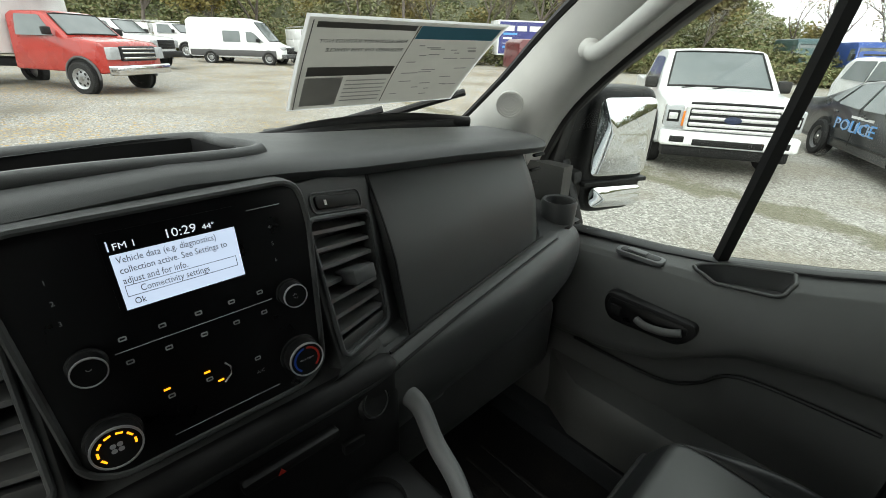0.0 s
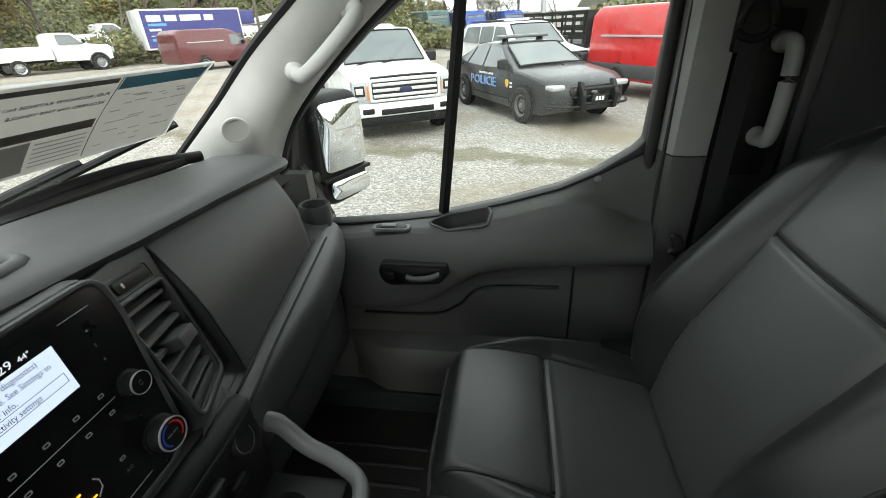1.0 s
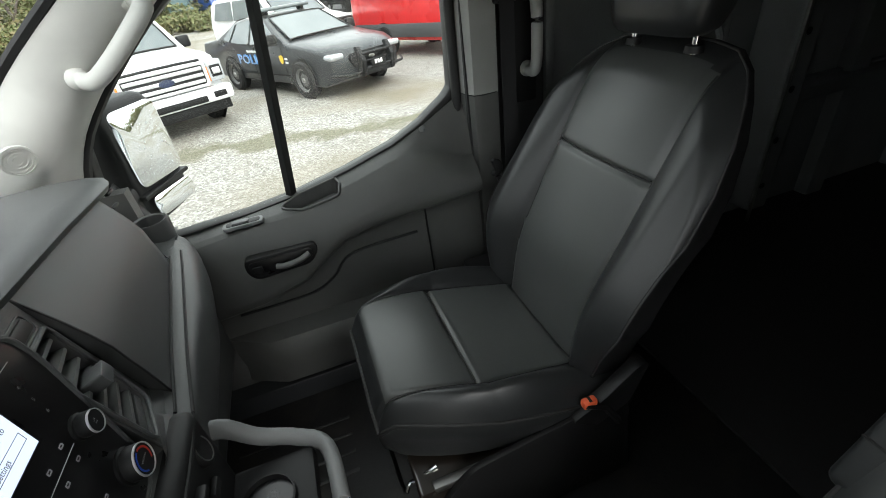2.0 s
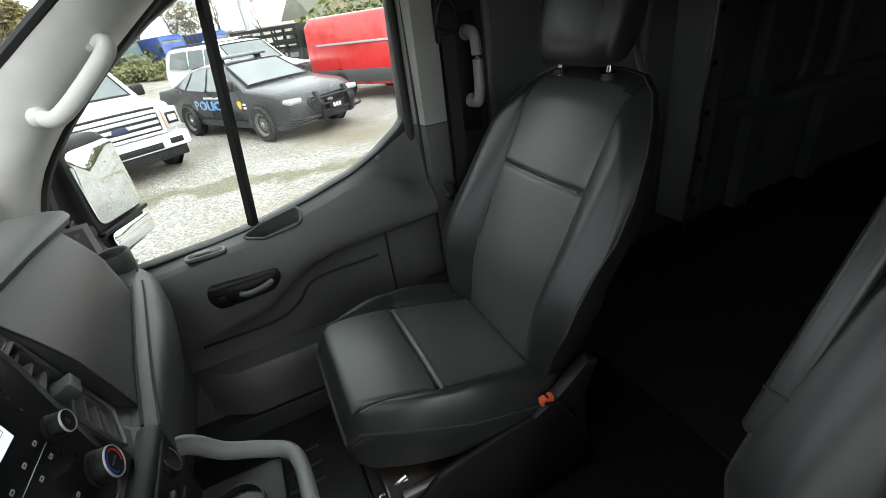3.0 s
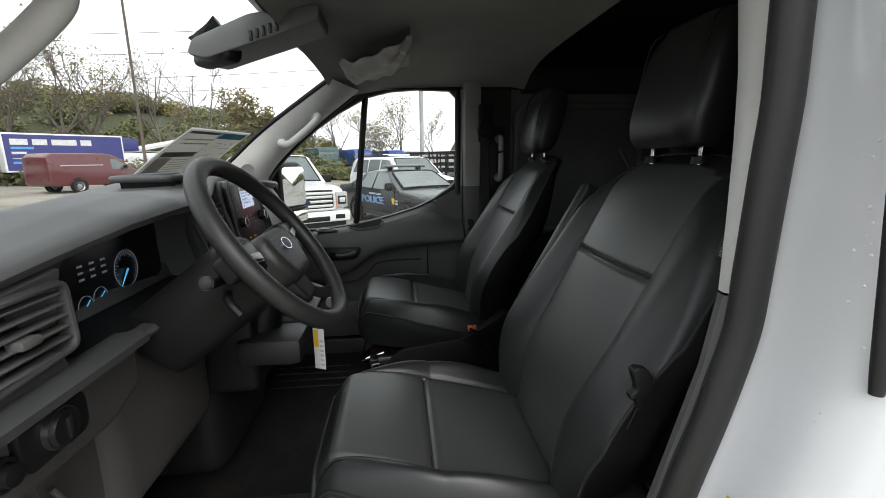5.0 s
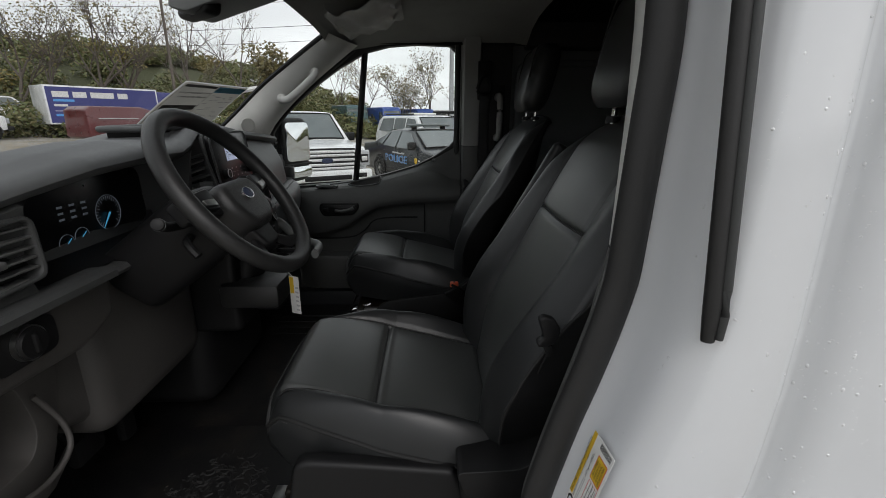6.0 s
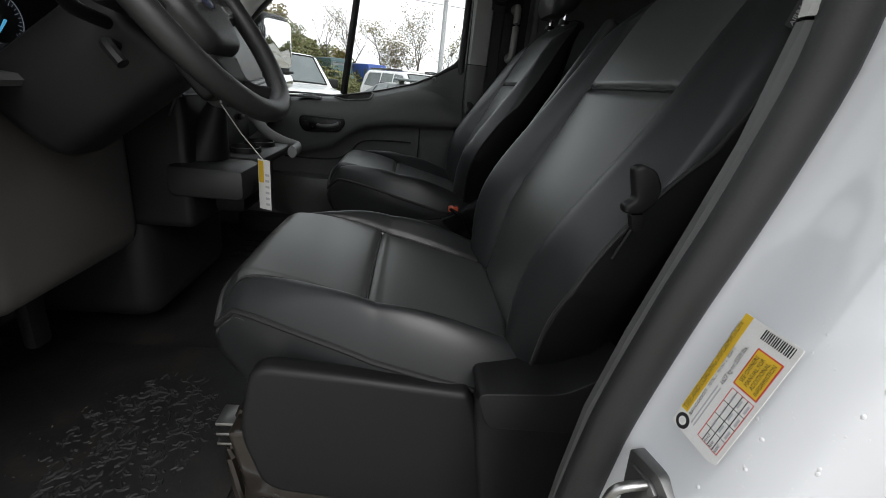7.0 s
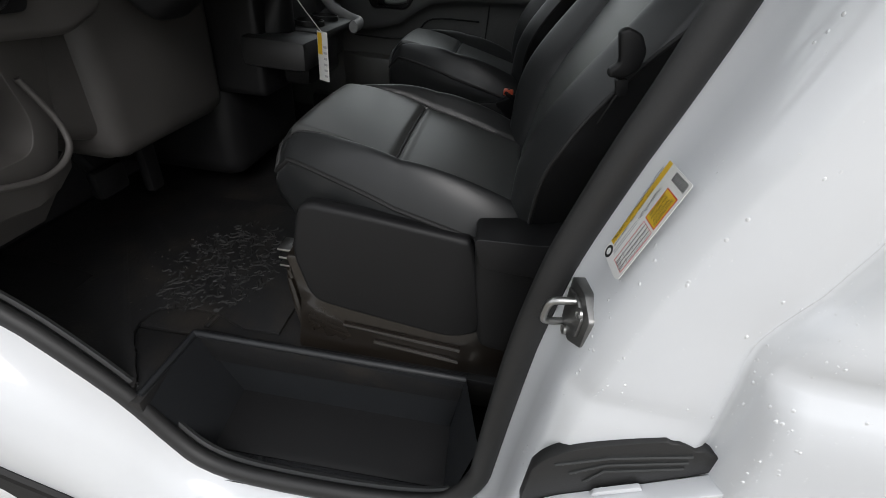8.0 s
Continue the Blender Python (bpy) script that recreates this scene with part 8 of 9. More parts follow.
work_truck(at_car(3, 16.1, -53), M_REDTRUCK, "red heavy pickup with a white refrigerated box", box_body=True)
work_truck(at_car(-1.2, 12.2, -57), M_TRUCKWHITE, "white heavy truck nose with dark grille")
work_truck(at_car(6, 25.3, -45), M_TRUCKWHITE, "white work truck with a dark dump bed", dump=True)
work_truck(at_car(10.9, 35, -46), M_TRUCKWHITE, "white service truck with a ladder rack", rack=True)
work_truck(at_car(14.7, 24.6, -98), M_TRUCKWHITE, "white pickup with a covered bed and roof beacon", rack=True)
work_truck(at_car(26.5, 25.4, -24), M_TRUCKWHITE, "white service pickup by the wooded bank", dump=False)
work_truck(at_car(33.6, 28.7, -26), M_TRUCKWHITE, "white service pickup behind another")
work_truck(at_car(38.6, 17.7, -35), M_TRUCKWHITE, "white bucket truck with a long boom", rack=True)
boom = thing("bucket_boom", "white hydraulic boom laid over a truck", "boom")
bz = ground_z(38, 16)
part("boom_arm", tube([(35.6, 20.4, bz + 2.5), (40.3, 15.1, bz + 4.0)], 0.22, 6), M_TRUCKWHITE, boom)
part("boom_post", box(37.2, 18, bz + 1.0, 37.8, 18.6, bz + 3.1, 0.05), M_TRUCKWHITE, boom)

# far building
house = thing("house", "distant building with an olive gabled roof", "house", at=pose(62, -15, -0.8, 0, 0, 20))
part("wall", box(-4, -6, 0, 4, 6, 3.0), M_SIDING, house)
part("roof", prism([(-4.6, 2.9), (4.6, 2.9), (0, 6.4)], "y", -6.6, 6.6), M_ROOF, house)
for y in (-3, 1):
    part("window", box(-4.05, y, 1.0, -3.98, y + 1.2, 2.2), M_SKYGLASS, house)
shed = thing("house", "distant pale flat-roofed shed", "house", at=pose(58, -6, -0.8, 0, 0, 10))
part("wall", box(-3, -5, 0, 3, 5, 3.1), M_SIDING, shed)
part("roof", box(-3.3, -5.3, 3.1, 3.3, 5.3, 3.35, 0.03), M_PAPER, shed)
part("window", box(-3.05, -2, 1.2, -2.98, -0.5, 2.2), M_SKYGLASS, shed)

# poles and wires
def utility_pole(x, y, h, r, mat, label, arms=True):
    p = thing("utility_pole", label, "pole", "poles", at=pose(x, y, ground_z(x, y)))
    part("shaft", cyl((0, 0, -0.3), (0, 0, h), r, r * 0.7, 14), mat, p)
    if arms:
        part("cross_arm", box(-0.06, -1.1, h - 0.8, 0.06, 1.1, h - 0.68), mat, p)
        for y_ in (-1.0, 0.0, 1.0):
            part("insulator", cyl((0, y_, h - 0.68), (0, y_, h - 0.5), 0.05, n=8), M_PAPER, p)
    return p
utility_pole(43.6, -2.35, 15, 0.24, M_GALV, "tall pale steel pole beyond the lot")
utility_pole(29.7, 16.6, 11.5, 0.10, M_BARK, "thin dark wooden pole", arms=False)
utility_pole(24, 30, 11, 0.12, M_BARK, "thin dark wooden pole by the woods", arms=False)
wires = thing("power_lines", "thin overhead power lines against the sky", "power lines", kind="stuff")
for k, (z0, z1, y0, y1) in enumerate(((13.5, 14.2, 66, -50), (12.6, 13.4, 66, -50), (9.6, 10.4, 62, -46), (9.0, 9.7, 62, -46))):
    pts = [(44 + 4 * (k % 2), y0 + (y1 - y0) * i / 24, z0 + (z1 - z0) * i / 24 - 0.9 * math.sin(math.pi * ((i % 12) / 12))) for i in range(25)]
    part("wire", tube(pts, 0.022, 5), M_BLACK, wires)


# ---- woods ----
def leaf_material(name, tones):
    m = bpy.data.materials.new(name)
    m.use_nodes = True
    n, l = m.node_tree.nodes, m.node_tree.links
    b = n["Principled BSDF"]
    b.inputs["Roughness"].default_value = 0.7
    geo, r = n.new("ShaderNodeNewGeometry"), n.new("ShaderNodeValToRGB")
    els = r.color_ramp.elements
    els[0].color, els[1].color = (*tones[0], 1), (*tones[-1], 1)
    for k, c in enumerate(tones[1:-1], 1):
        els.new(k / (len(tones) - 1)).color = (*c, 1)
    l.new(geo.outputs["Random Per Island"], r.inputs["Fac"])
    l.new(r.outputs["Color"], b.inputs["Base Color"])
    return m


M_BUSH = leaf_material("mixed_autumn_bush_leaves", [(0.098, 0.124, 0.042), (0.111, 0.137, 0.052), (0.143, 0.156, 0.058), (0.130, 0.137, 0.055), (0.169, 0.156, 0.065), (0.182, 0.150, 0.072), (0.117, 0.130, 0.052)])
M_GOLD = leaf_material("yellow_autumn_leaves", [(0.24, 0.18, 0.04), (0.19, 0.155, 0.04), (0.13, 0.125, 0.04), (0.22, 0.16, 0.045)])
M_THIN = leaf_material("sparse_brown_leaves", [(0.16, 0.13, 0.06), (0.22, 0.18, 0.08), (0.12, 0.12, 0.05), (0.28, 0.22, 0.09)])
rng = random.Random(7)


def leaf_quads(verts, faces, c, radius, count, size, squash=0.75):
    for _ in range(count):
        while True:
            d = Vector((rng.uniform(-1, 1), rng.uniform(-1, 1), rng.uniform(-1, 1)))
            if 0.15 < d.length < 1:
                break
        k = d.length ** -0.45
        q = Vector(c) + Vector((d.x * k * radius, d.y * k * radius, d.z * k * radius * squash))
        u = Vector((rng.uniform(-1, 1), rng.uniform(-1, 1), rng.uniform(-0.6, 0.6))).normalized()
        v = u.cross(Vector((rng.uniform(-1, 1), rng.uniform(-1, 1), rng.uniform(-1, 1)))).normalized()
        s = size * rng.uniform(0.6, 1.3)
        i = len(verts)
        verts += [q - u * s, q - v * s * 0.55, q + u * s, q + v * s * 0.55]
        faces.append((i, i + 1, i + 2, i + 3))


def leaf_mesh(name, verts, faces, mat, parent=None):
    me = bpy.data.meshes.new(name)
    me.from_pydata([tuple(v) for v in verts], [], faces)
    me.materials.append(mat)
    ob = new(name, me)
    if parent:
        ob.parent = parent
    return ob


verts, faces, gold_v, gold_f = [], [], [], []
for k in range(860):
    ang = radians(rng.uniform(4, 128))
    far = 38 + 34 * rng.random() ** 1.3
    x, y = far * math.cos(ang), far * math.sin(ang)
    z = ground_z(x, y)
    r = rng.uniform(1.0, 2.1) * (0.8 if far < 43 else 1.0) * min(1.0, 0.45 + math.degrees(ang) / 25)
    tgt = (gold_v, gold_f) if rng.random() < 0.03 else (verts, faces)
    for j in range(3):
        leaf_quads(*tgt, (x + rng.uniform(-1, 1) * r, y + rng.uniform(-1, 1) * r, z + r * rng.uniform(0.3, 0.85)), r * rng.uniform(0.55, 0.9), 150, 0.085 + 0.0015 * far)
# the far sides of the lot, behind the van: unseen, added for paint and mirror reflections
for k in range(150):
    ang = radians(rng.uniform(132, 352))
    far = 46 + 12 * rng.random()
    x, y = far * math.cos(ang), far * math.sin(ang)
    r = rng.uniform(1.8, 3.6)
    leaf_quads(verts, faces, (x, y, ground_z(x, y) + r * 0.5), r, 200, 0.42)
tagged(leaf_mesh("bushes", verts, faces, M_BUSH), "dense olive and green bushes on the bank, plus unseen ones for reflections", "bushes", kind="stuff")
tagged(leaf_mesh("autumn_bushes", gold_v, gold_f, M_GOLD), "yellow autumn bushes among the green", "bushes", kind="stuff")


def tree(x, y, h, leaves, label, mat=None, spread=0.5, lean=0.0, leaf=0.11):
    t = thing("tree", label, "tree", "trees beyond the lot", at=pose(x, y, ground_z(x, y) - 0.2))
    bm = bmesh.new()
    tips = []

    def grow(p, d, length, r, depth):
        q, pts = Vector(p), [Vector(p)]
        for _ in range(4):
            d = (d + Vector((rng.uniform(-1, 1), rng.uniform(-1, 1), rng.uniform(-0.4, 0.7))) * 0.16).normalized()
            q = q + d * length / 4
            pts.append(q.copy())
        tube(pts, lambda u: r * (1 - 0.5 * u), 5 if depth > 1 else 8, bm=bm)
        if depth >= 4 or r < 0.012:
            tips.append(q)
            return
        for _ in range(rng.choice((2, 3, 3))):
            a = rng.uniform(0, 2 * math.pi)
            side = Vector((math.cos(a), math.sin(a), rng.uniform(0.1, 0.7)))
            grow(pts[rng.choice((2, 3, 4))], (d * (1 - spread) + side * spread).normalized(), length * rng.uniform(0.55, 0.8), r * 0.52, depth + 1)
        grow(q, d, length * 0.7, r * 0.5, depth + 1)

    grow((0, 0, 0), Vector((lean, 0, 1)), h * 0.38, h * 0.016, 0)
    link("trunk", bm, M_BARK, t, weld=False)
    if leaves:
        vs, fs = [], []
        for q in tips:
            leaf_quads(vs, fs, q, 0.55, leaves, leaf)
        leaf_mesh("crown", vs, fs, mat or M_THIN, t)
    return t


for x, y, h, lv, nm in ((36.9, 23.7, 11, 5, "slender tree with a few brown leaves"), (35.4, 25, 11.5, 3, "tall nearly bare grey tree"), (39, 19.8, 11, 1, "bare forked grey tree"), (40.6, 16.1, 10.5, 1, "bare leaning grey tree"),
                        (34, 27.6, 9, 4, "slender tree with thin leaves"), (32.3, 29.5, 10, 3, "nearly bare tree on the bank"), (41.4, 13.9, 7.5, 8, "low tree with thin foliage"),
                        (52, 7.0, 9, 2, "bare tree behind the lot"), (53, 3.6, 7.5, 7, "young tree with brown leaves"), (52, 1.6, 6.5, 5, "small brownish autumn tree"), (53, -0.4, 9.5, 6, "tree with sparse autumn leaves"),
                        (54, -4.4, 8, 4, "thin tree beyond the pole"), (56, 10.5, 7, 2, "bare small grey tree"), (22, 34, 10, 9, "leafy tree at the wood's edge"), (15, 37, 11, 9, "leafy olive tree at the wood's edge"), (8, 39, 11, 9, "tall leafy tree at the wood's edge"),
                        (28, 31, 10, 6, "tree with thinning leaves"), (2, 40, 11, 9, "tall olive leafy tree")):
    tree(x, y, h, lv * 2 if lv > 7 else lv, nm, M_BUSH if lv > 8 else None, lean=rng.uniform(-0.08, 0.08), leaf=0.16 if lv > 7 else 0.10)
for x, y, h in ((52.5, 2.6, 4.5), (51, 8.6, 3.5), (26, 33, 6), (12, 36, 6)):
    tree(x, y, h, 16, "small yellow autumn tree", M_GOLD, leaf=0.13)


# ---- small things on the driver's pillar ----
LAB = Matrix.Translation((-0.973, -0.2865, 1.215)) @ Matrix(((-0.02, 0.993, -0.113, 0), (-0.245, 0.060, 0.968, 0), (0.970, 0.0, 0.24, 0), (0, 0, 0, 1))) @ Matrix.Diagonal((1.08, 1.08, 1, 1))
tire_label = thing("placard", "yellow and white tire loading label on the painted pillar", "label")
def lab_box(u0, v0, u1, v1, w0, w1, mat, name):
    b = box(u0, v0, w0, u1, v1, w1)
    bmesh.ops.transform(b, matrix=LAB, verts=b.verts)
    return part(name, b, mat, tire_label)
b = prism(rounded([(0.001, 0.0), (0.098, 0.0), (0.098, 0.0465), (-0.002, 0.0465), (-0.002, 0.006)], 0.002), "z", 0.0003, 0.0009)
bmesh.ops.transform(b, matrix=LAB, verts=b.verts)
part("paper", b, M_PAPER, tire_label)
lab_box(0.012, 0.0395, 0.0978, 0.0463, 0.0009, 0.0011, M_YELLOW, "yellow_strip")
lab_box(0.053, 0.004, 0.083, 0.0245, 0.0009, 0.0011, M_REDINK, "red_frame")
lab_box(0.054, 0.005, 0.082, 0.0235, 0.0011, 0.0012, M_YELLOW, "yellow_box")
text("TIRE AND LOADING INFORMATION", 0.0060, M_BLACKPRINT, tire_label, LAB @ Matrix.Translation((0.0135, 0.0408, 0.0016)) @ Matrix.Diagonal((0.80, 1, 1, 1)), extrude=0.00003)
for i, s in enumerate(("SEE OWNERS", "MANUAL FOR", "ADDITIONAL", "INFORMATION")):
    text(s, 0.0042, M_BLACKPRINT, tire_label, LAB @ Matrix.Translation((0.068, 0.0190 - 0.0043 * i, 0.0018)) @ Matrix.Diagonal((0.85, 1, 1, 1)), extrude=0.00003, align="CENTER")
for i in range(15):
    lab_box(0.0885, 0.004 + 0.0016 * i, 0.096, 0.0046 + 0.0016 * i + 0.0003 * (i * i % 3), 0.0009, 0.0011, M_BLACKPRINT, "barcode_line")
text("SEATING CAPACITY   TOTAL 2   FRONT 2   REAR 0", 0.0034, M_BLACKPRINT, tire_label, LAB @ Matrix.Translation((0.0125, 0.0353, 0.0014)) @ Matrix.Diagonal((0.80, 1, 1, 1)), extrude=0.00003)
text("1627 kg or 3589 lbs.", 0.0050, M_BLACKPRINT, tire_label, LAB @ Matrix.Translation((0.0465, 0.0290, 0.0014)) @ Matrix.Diagonal((0.80, 1, 1, 1)), extrude=0.00003)
for i in range(2):
    lab_box(0.0085, 0.0315 - 0.0027 * i, 0.044, 0.0326 - 0.0027 * i, 0.0009, 0.0011, M_PRINT, "print_bar")
for i, s in enumerate(("FRONT", "REAR", "SPARE")):
    text(s, 0.0030, M_BLACKPRINT, tire_label, LAB @ Matrix.Translation((0.0068, 0.0144 - 0.0047 * i, 0.0014)) @ Matrix.Diagonal((0.75, 1, 1, 1)), extrude=0.00003)
for i in range(5):
    lab_box(0.006, 0.0035 + 0.0047 * i, 0.050, 0.0041 + 0.0047 * i, 0.0009, 0.0011, M_REDINK if i in (0, 4) else M_BLACKPRINT, "table_line")
for i in range(5):
    lab_box(0.006 + 0.011 * i, 0.0035, 0.0064 + 0.011 * i, 0.0225, 0.0009, 0.0011, M_REDINK if i in (0, 4) else M_BLACKPRINT, "table_line")
for i in range(12):
    if i % 4:
        lab_box(0.0085 + 0.011 * (i % 4), 0.005 + 0.0047 * (i // 4) * 1.3, 0.0145 + 0.011 * (i % 4), 0.0066 + 0.0047 * (i // 4) * 1.3, 0.0009, 0.0011, M_PRINT, "figure_bar")
for r0, r1, mt in ((0.0, 0.0062, M_BLACKPRINT), (0.0, 0.0034, M_PAPER)):
    part("tyre_mark", lathe([(0.0001, 0.001), (r1, 0.001), (r1, 0.0012 + (0.0062 - r1) * 0.06), (0.0001, 0.0012 + (0.0062 - r1) * 0.06)], LAB @ Matrix.Translation((0.0045, 0.0385, 0)), 20), mt, tire_label)

# door striker
striker = thing("door_striker", "dark steel door striker with a bright loop", "striker")
def hexa(k):
    return [(-0.934 + 1.75 * x * k, 1.130 + 1.08 * z * k) for x, z in ((0.014, 0.030), (-0.006, 0.033), (-0.021, 0.018), (-0.021, -0.016), (-0.004, -0.033), (0.010, -0.026), (0.012, 0.0))]
part("plate", prism(rounded(hexa(1.0), 0.004, 3), "y", -0.2865, -0.266, 0.003), M_DARKSTEEL, striker)
part("raised_pad", prism(rounded([(x, z) for x, z in hexa(0.72)], 0.004, 3), "y", -0.266, -0.262, 0.002), M_DARKSTEEL, striker)
for x, z in ((-0.955, 1.148), (-0.936, 1.106)):
    part("bolt", lathe([(0.0005, 0.0), (0.0062, 0.0), (0.0058, 0.003), (0.003, 0.004), (0.0005, 0.002)], pose(x, -0.2625, z, -90, 0, 0), 14), M_STEEL, striker)
part("loop", tube(spline([(-0.938, -0.264, 1.150), (-0.936, -0.250, 1.149), (-0.934, -0.240, 1.146), (-0.932, -0.236, 1.138), (-0.929, -0.236, 1.120), (-0.927, -0.240, 1.112), (-0.926, -0.250, 1.109), (-0.925, -0.264, 1.108)], 5), 0.0044, 10), M_STEEL, striker)
turn_out = Matrix.Translation((-0.928, -0.290, 1.134)) @ Matrix.Rotation(radians(12), 4, "Z") @ Matrix.Translation((0.934, 0.286, -1.130))
for o in striker.children:
    o.data.transform(turn_out)

# secondary door seal on the outer corner
strip = thing("corner_seal", "black twin rubber strip ending on the painted pillar", "seal")
pts = [(-0.998 + 0.035 * max(0.0, z - 1.5), -0.372 + 0.07 * max(0.0, z - 1.5), z) for z in np.linspace(1.478, 2.2, 30)]
round_end = lambda r: lambda t: r * min(1.0, 0.72 + 10 * t)
part("main_bulb", tube(pts, round_end(0.0075), 12, flat=1.15, up=(0, 1, 0)), M_SEAL, strip)
part("side_lip", tube([(x - 0.005, y - 0.0075, z + 0.004) for x, y, z in pts], round_end(0.0050), 10), M_SEALLIP, strip)

# fuel flap with its gasket low on the pillar
flap = thing("fuel_flap", "white fuel flap ajar over a black rubber gasket", "fuel flap")
rag = random.Random(21)
upper = [(q.x, q.y) for q in spline([(-0.262, 0.945, 0), (-0.274, 0.972, 0), (-0.301, 0.999, 0), (-0.345, 1.024, 0), (-0.387, 1.043, 0)], 5)]
upper += [(-0.387 - 0.062 * k / 9, 1.043 - 0.014 * k / 9 + rag.uniform(-0.003, 0.003)) for k in range(1, 10)]
gk = part("gasket", prism(upper + [(-0.462, 1.010), (-0.385, 0.950), (-0.303, 0.893), (-0.262, 0.866)], "x", -1.0105, -0.994, 0.002), M_SEAL, flap, "flat black rubber gasket with a torn end")
for k in range(3):
    part("gasket_rib", tube([(-1.011, -0.285 - 0.02 * k, 0.965 - 0.012 * k), (-1.0115, -0.34, 0.998 - 0.014 * k), (-1.011, -0.42, 1.026 - 0.012 * k)], 0.0022, 6), M_SEALLIP, gk)
part("flap_panel", prism(rounded([(-0.255, 0.860), (-0.305, 0.902), (-0.385, 0.955), (-0.468, 1.012), (-0.474, 1.005), (-0.462, 0.80), (-0.40, 0.72), (-0.255, 0.72)], 0.004, 3), "x", -1.034, -1.011, 0.004, 3), M_WHITE, flap)
part("flap_tab", prism(rounded([(-0.335, 0.926), (-0.338, 0.936), (-0.382, 0.964), (-0.388, 0.958)], 0.003, 3), "x", -1.020, -1.0145, 0.0015), M_WHITE, flap)
# inked code low on the pillar
code = thing("inked_code", "faded blue ink marks on the painted pillar", "print")
for k in range(5):
    for j in range(4):
        if (k * 3 + j * 5) % 4 != 1:
            y0 = -0.2630 - 0.0006 * k
            part("print_bar", box(-0.934 - 0.005 * k, y0 - 0.003, 0.862 + 0.020 * j, -0.9365 - 0.005 * k, y0, 0.876 + 0.020 * j), M_INKWASH, code)
# rain drops on the paint
M_DROP = material("water_drop", (0.78, 0.79, 0.8), 0.04, second=(0.76, 0.77, 0.78), specular=0.9, coat=1.0, rough_var=0.01)
bm = bmesh.new()
drop_rng = random.Random(3)
for k in range(1300):
    z = drop_rng.uniform(0.85, 1.80)
    row = pillar_section(z)
    i = drop_rng.choice((7, 8, 11, 12, 13, 16, 17, 18, 18, 19, 19, 19, 20))
    a, c = Vector(row[i]), Vector(row[i + 1])
    q = a.lerp(c, drop_rng.random())
    d = c - a
    nrm = Vector((d.y, -d.x, 0)).normalized()
    if nrm.x > 0:
        nrm = -nrm
    r = 0.0006 + 0.0012 * drop_rng.random() ** 4
    m = Matrix.Translation(q) @ nrm.to_track_quat("Z", "Y").to_matrix().to_4x4() @ Matrix.Diagonal((1, 1 + 0.5 * drop_rng.random(), 0.4, 1))
    bmesh.ops.create_icosphere(bm, subdivisions=1 if r < 0.0012 else 2, radius=r, matrix=m)
tagged(link("rain_drops", bm, M_DROP, weld=False), "rain drops beaded on white paint", "rain drops", kind="stuff")

# rain drops on the mirror's glass
bm = bmesh.new()
for k in range(170):
    u, v = drop_rng.uniform(-0.074, 0.085), drop_rng.uniform(-0.05, 0.138)
    q = mm @ Matrix.Translation((0, -0.004, 0)) @ Matrix.Rotation(radians(-6), 4, "Z") @ Matrix.Rotation(radians(-1.5), 4, "X") @ Vector((u, -0.0182, v))
    r = 0.0007 + 0.0016 * drop_rng.random() ** 3
    bmesh.ops.create_icosphere(bm, subdivisions=1, radius=r, matrix=Matrix.Translation(q) @ Matrix.Diagonal((1, 0.5, 1.2, 1)))
link("rain_drops", bm, M_DROP, mirror, "rain drops on the mirror glass", weld=False)

# airbag tag on the driver's seat
tag_m = Matrix.Translation((-0.743, -0.410, 1.545)) @ Matrix.Rotation(radians(-90), 4, "Z") @ Matrix.Rotation(radians(90), 4, "X") @ Matrix.Rotation(radians(75), 4, "Z")
ab = thing("airbag_tag", "small grey sewn airbag tag", "tag")
b = box(-0.002, -0.004, -0.001, 0.028, 0.006, 0.0, 0.0004)
bmesh.ops.transform(b, matrix=tag_m, verts=b.verts)
part("cloth", b, M_GREYBUMPER, ab)
text("AIRBAG", 0.007, M_WHITEPRINT, ab, tag_m @ Matrix.Translation((0.0, -0.002, 0.0003)), extrude=0.00005)

# ---- window label on the windshield ----
M_STICKER = paper_material("backlit_label_paper", (0.62, 0.60, 0.55), 0.55)
M_STICKBORDER = paper_material("clear_label_film", (0.58, 0.58, 0.57), 0.6)
M_STICKBLUE = paper_material("backlit_blue_band", (0.10, 0.25, 0.34), 0.5)
M_STICKDARK = paper_material("backlit_dark_band", (0.12, 0.115, 0.11), 0.5)
M_STICKGREY = paper_material("backlit_grey_print", (0.34, 0.33, 0.32), 0.5)
sticker = thing("window_sticker", "large price label taped inside the windshield", "window label")
S00, S10, S01, S11 = Vector((0.320, 0.985, 1.625)), Vector((0.690, 0.875, 1.640)), Vector((0.245, 0.715, 1.795)), Vector((0.610, 0.645, 1.795))
def stick(u, v, w=0.0):
    """u across, v up; w lifts towards the cab."""
    q = S00.lerp(S10, u).lerp(S01.lerp(S11, u), v)
    return q + Vector((-0.25, -0.62, -0.74)) * (w - 0.006 * math.sin(math.pi * v)) + Vector((0, 0, 0))
def stick_patch(u0, v0, u1, v1, w, mat, name, n=8, cut=0.0):
    rows = [[stick(u0 + (u1 - u0) * i / n, v0 + (v1 - v0) * j / n, w) for i in range(n + 1)] for j in range(n + 1)]
    return part(name, loft(rows), mat, sticker)
stick_patch(0, 0, 1, 1, 0.0, M_STICKBORDER, "film")
stick_patch(0.015, 0.02, 0.985, 0.98, 0.001, M_STICKER, "paper")
stick_patch(0.52, 0.82, 0.97, 0.95, 0.002, M_STICKBLUE, "blue_band")
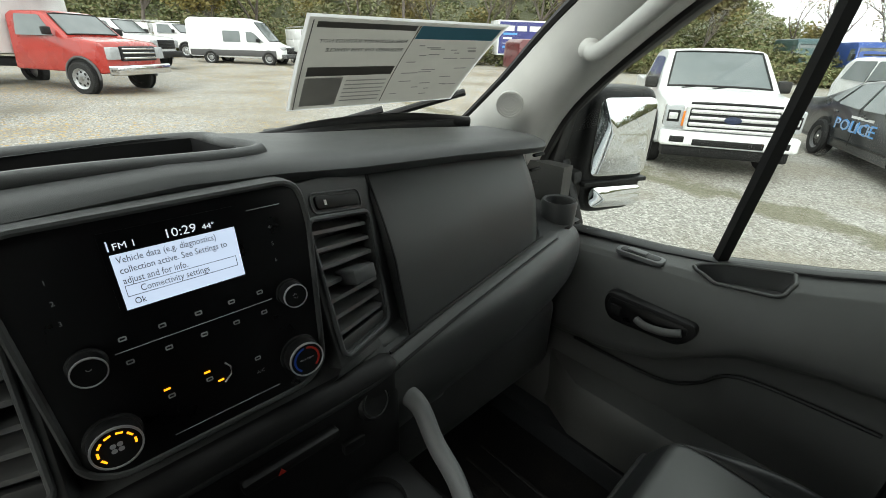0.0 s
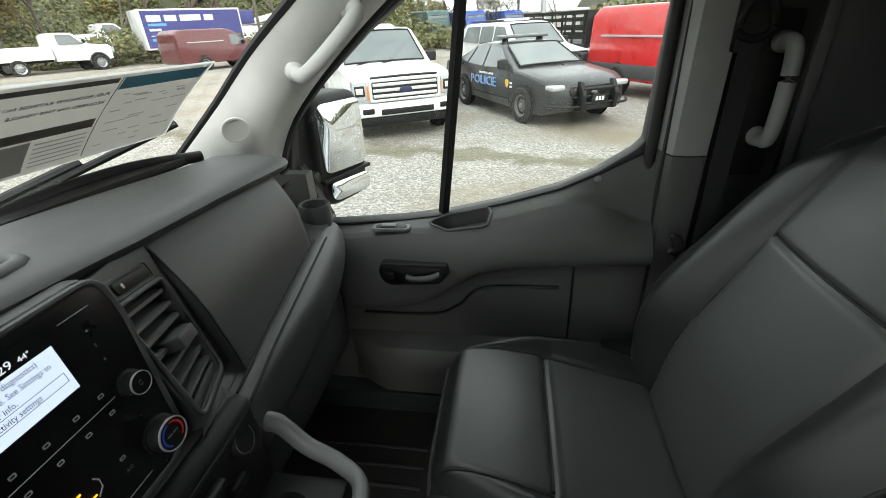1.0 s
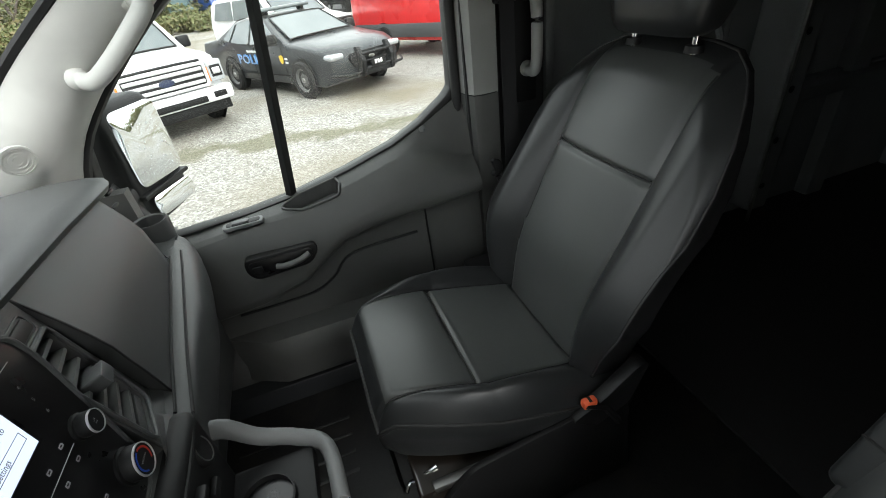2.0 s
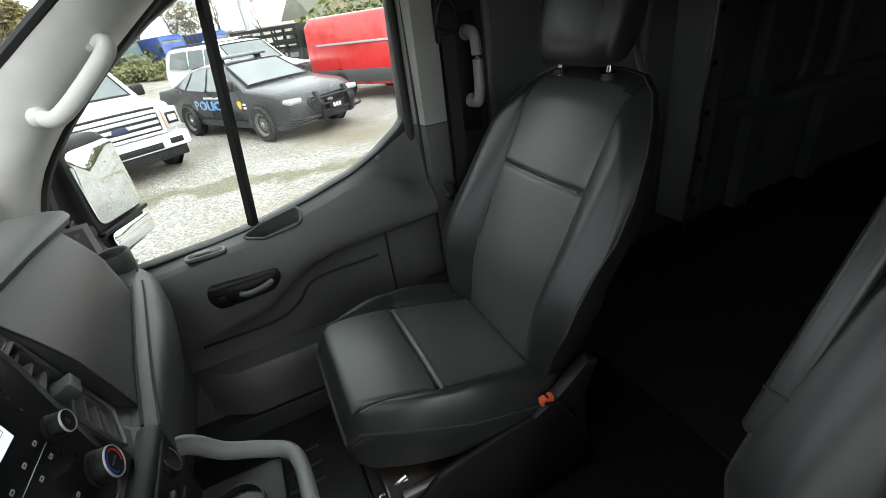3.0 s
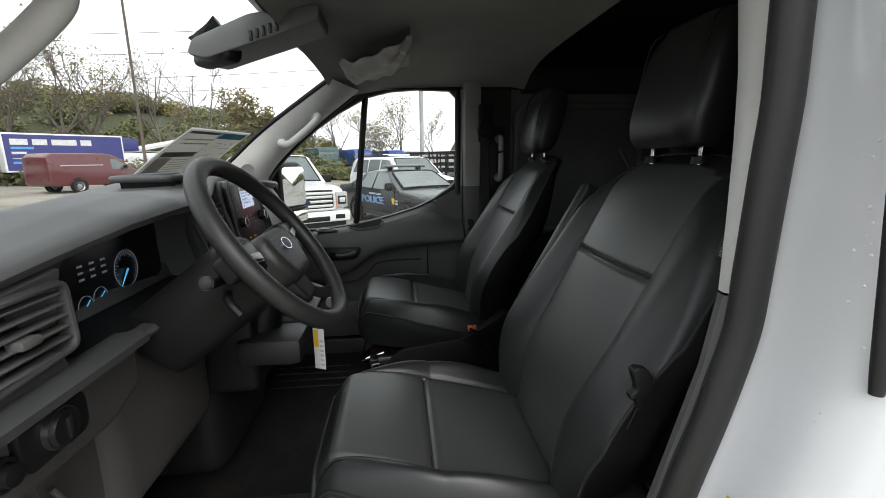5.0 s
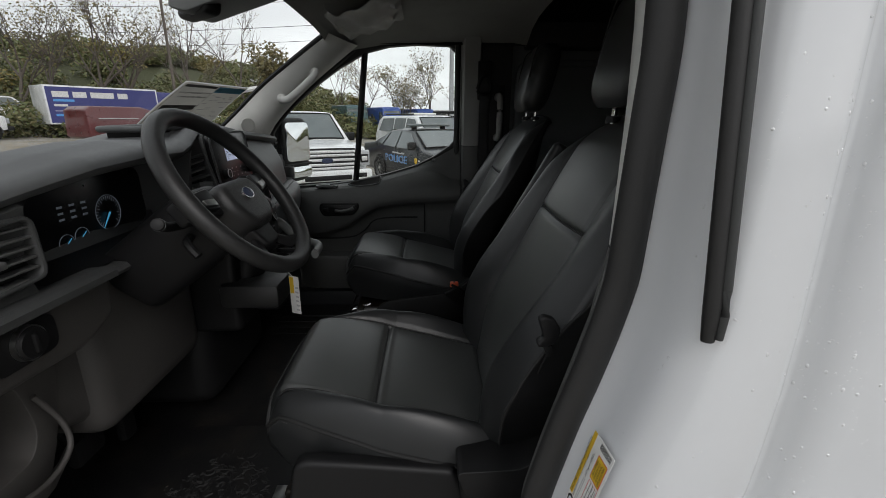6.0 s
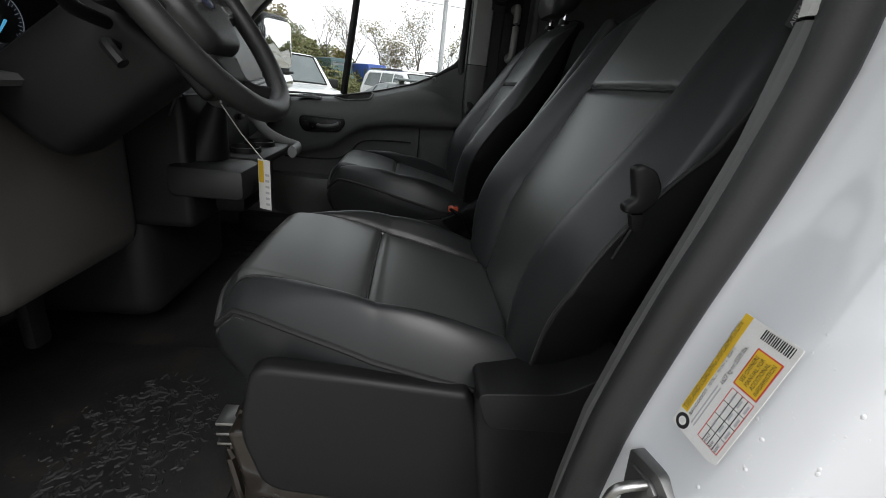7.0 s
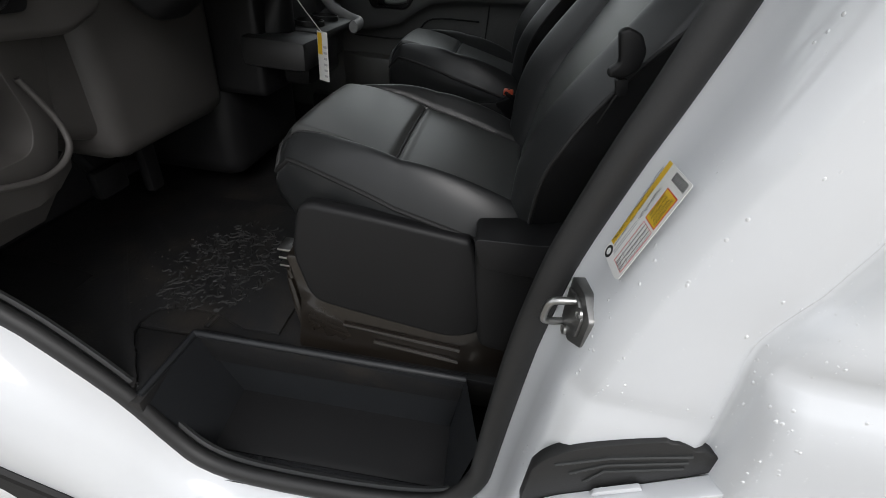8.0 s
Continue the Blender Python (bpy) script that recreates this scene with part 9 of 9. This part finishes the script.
stick_patch(0.05, 0.90, 0.50, 0.95, 0.002, M_STICKDARK, "dark_band")
stick_patch(0.06, 0.42, 0.50, 0.52, 0.002, M_STICKDARK, "dark_band")
stick_patch(0.06, 0.06, 0.25, 0.40, 0.002, M_STICKGREY, "grey_block")
stick_patch(0.03, 0.02, 0.035, 0.96, 0.002, M_STICKDARK, "rule")
stick_patch(0.51, 0.06, 0.515, 0.95, 0.002, M_STICKDARK, "rule")
for k in range(6):
    stick_patch(0.27, 0.10 + 0.05 * k, 0.49, 0.115 + 0.05 * k, 0.002, M_STICKGREY, "print_bar", 3)
sr = random.Random(5)
for k in range(26):
    u, v = 0.55 + 0.33 * sr.random(), 0.12 + 0.64 * sr.random()
    stick_patch(u, v, u + 0.03 + 0.07 * sr.random(), v + 0.012, 0.002, M_STICKGREY, "print_bar", 2)
for i, s in enumerate(("FUEL ECONOMY RATINGS NOT", "REQUIRED ON THIS VEHICLE")):
    o = stick(0.49, 0.78 - 0.09 * i, 0.0025)
    ux, vy = (stick(0.06, 0.78, 0.0025) - stick(0.49, 0.78, 0.0025)).normalized(), (stick(0.49, 0.88, 0.0025) - stick(0.49, 0.78, 0.0025)).normalized()
    m = Matrix(((ux.x, vy.x, 0, o.x), (ux.y, vy.y, 0, o.y), (ux.z, vy.z, 0, o.z), (0, 0, 0, 1)))
    nz = ux.cross(vy)
    m[0][2], m[1][2], m[2][2] = nz.x, nz.y, nz.z
    text(s, 0.0145, M_BLACKPRINT, sticker, m @ Matrix.Diagonal((0.74, 1, 1, 1)), extrude=0.0002)

# wipers outside the windshield
wiper = thing("windshield_wiper", "black wiper arm and blade resting on the windshield", "wiper")
part("blade", tube([(0.40, 1.13, 1.525), (0.60, 1.02, 1.59), (0.765, 0.90, 1.65)], 0.009, 8), M_BLACK, wiper)
part("arm", tube(spline([(0.30, 1.19, 1.515), (0.45, 1.12, 1.555), (0.60, 1.03, 1.602)], 5), 0.011, 8), M_BLACK, wiper)
part("arm_cap", box(0.24, 1.15, 1.49, 0.36, 1.23, 1.532, 0.012), M_BLACK, wiper)
cowl = link("cowl", loft([[(XC + 0.80 * u, 1.17 - 0.12 * u * u, 1.51 - 0.02 * u * u) for u in np.linspace(-1, 1, 15)], [(XC + 0.82 * u, 1.32 - 0.13 * u * u, 1.47) for u in np.linspace(-1, 1, 15)], [(XC + 0.86 * u, 1.65 - 0.2 * u * u, 1.37) for u in np.linspace(-1, 1, 15)], [(XC + 0.86 * u, 1.95 - 0.3 * u * u, 1.15) for u in np.linspace(-1, 1, 15)]]), M_WHITE)
for s_, nm in ((1, "right"), (-1, "left")):
    e = [(XC + s_ * 0.80, 1.05, 1.49), (XC + s_ * 0.82, 1.19, 1.47), (XC + s_ * 0.86, 1.45, 1.37), (XC + s_ * 0.86, 1.65, 1.15)]
    fender = link("fender_" + nm, loft([e, [(XC + s_ * 0.965, y + 0.02, z - 0.10) for x, y, z in e], [(XC + s_ * 0.985, y, 0.80) for x, y, z in e]]), M_WHITE)
    tagged(fender, "white painted front fender of the van", "fender", kind="structure")
nose = link("front_end", loft([[(XC + 0.86 * u, 1.95 - 0.3 * u * u, 1.15) for u in np.linspace(-1, 1, 15)], [(XC + 0.95 * u, 2.02 - 0.34 * u * u, 0.85) for u in np.linspace(-1, 1, 15)], [(XC + 0.97 * u, 2.02 - 0.36 * u * u, 0.35) for u in np.linspace(-1, 1, 15)]]), M_WHITE)
tagged(nose, "plain white nose of the van below the hood", "van body", kind="structure")
tagged(cowl, "white hood sloping down from the windshield", "hood", kind="structure")

# the van's own front wheel below the doorway
fw = thing("van_wheel", "black tyre on a white-painted front wheel", "wheel")
road_wheel(fw, 0, 0, 1, 0.36, 0.24, M_TRUCKWHITE, 8)
fw.matrix_basis = pose(-0.82, 0.86, 0, 0, 0, 90)
arch_liner = link("arch_liner", loft([[(-0.99, 0.86 + 0.47 * math.cos(a), 0.36 + 0.42 * math.sin(a)), (-0.62, 0.86 + 0.47 * math.cos(a), 0.36 + 0.42 * math.sin(a))] for a in np.linspace(0, math.pi, 16)]), M_BLACK)
tagged(arch_liner, "black plastic wheel arch liner", "arch liner", kind="structure")
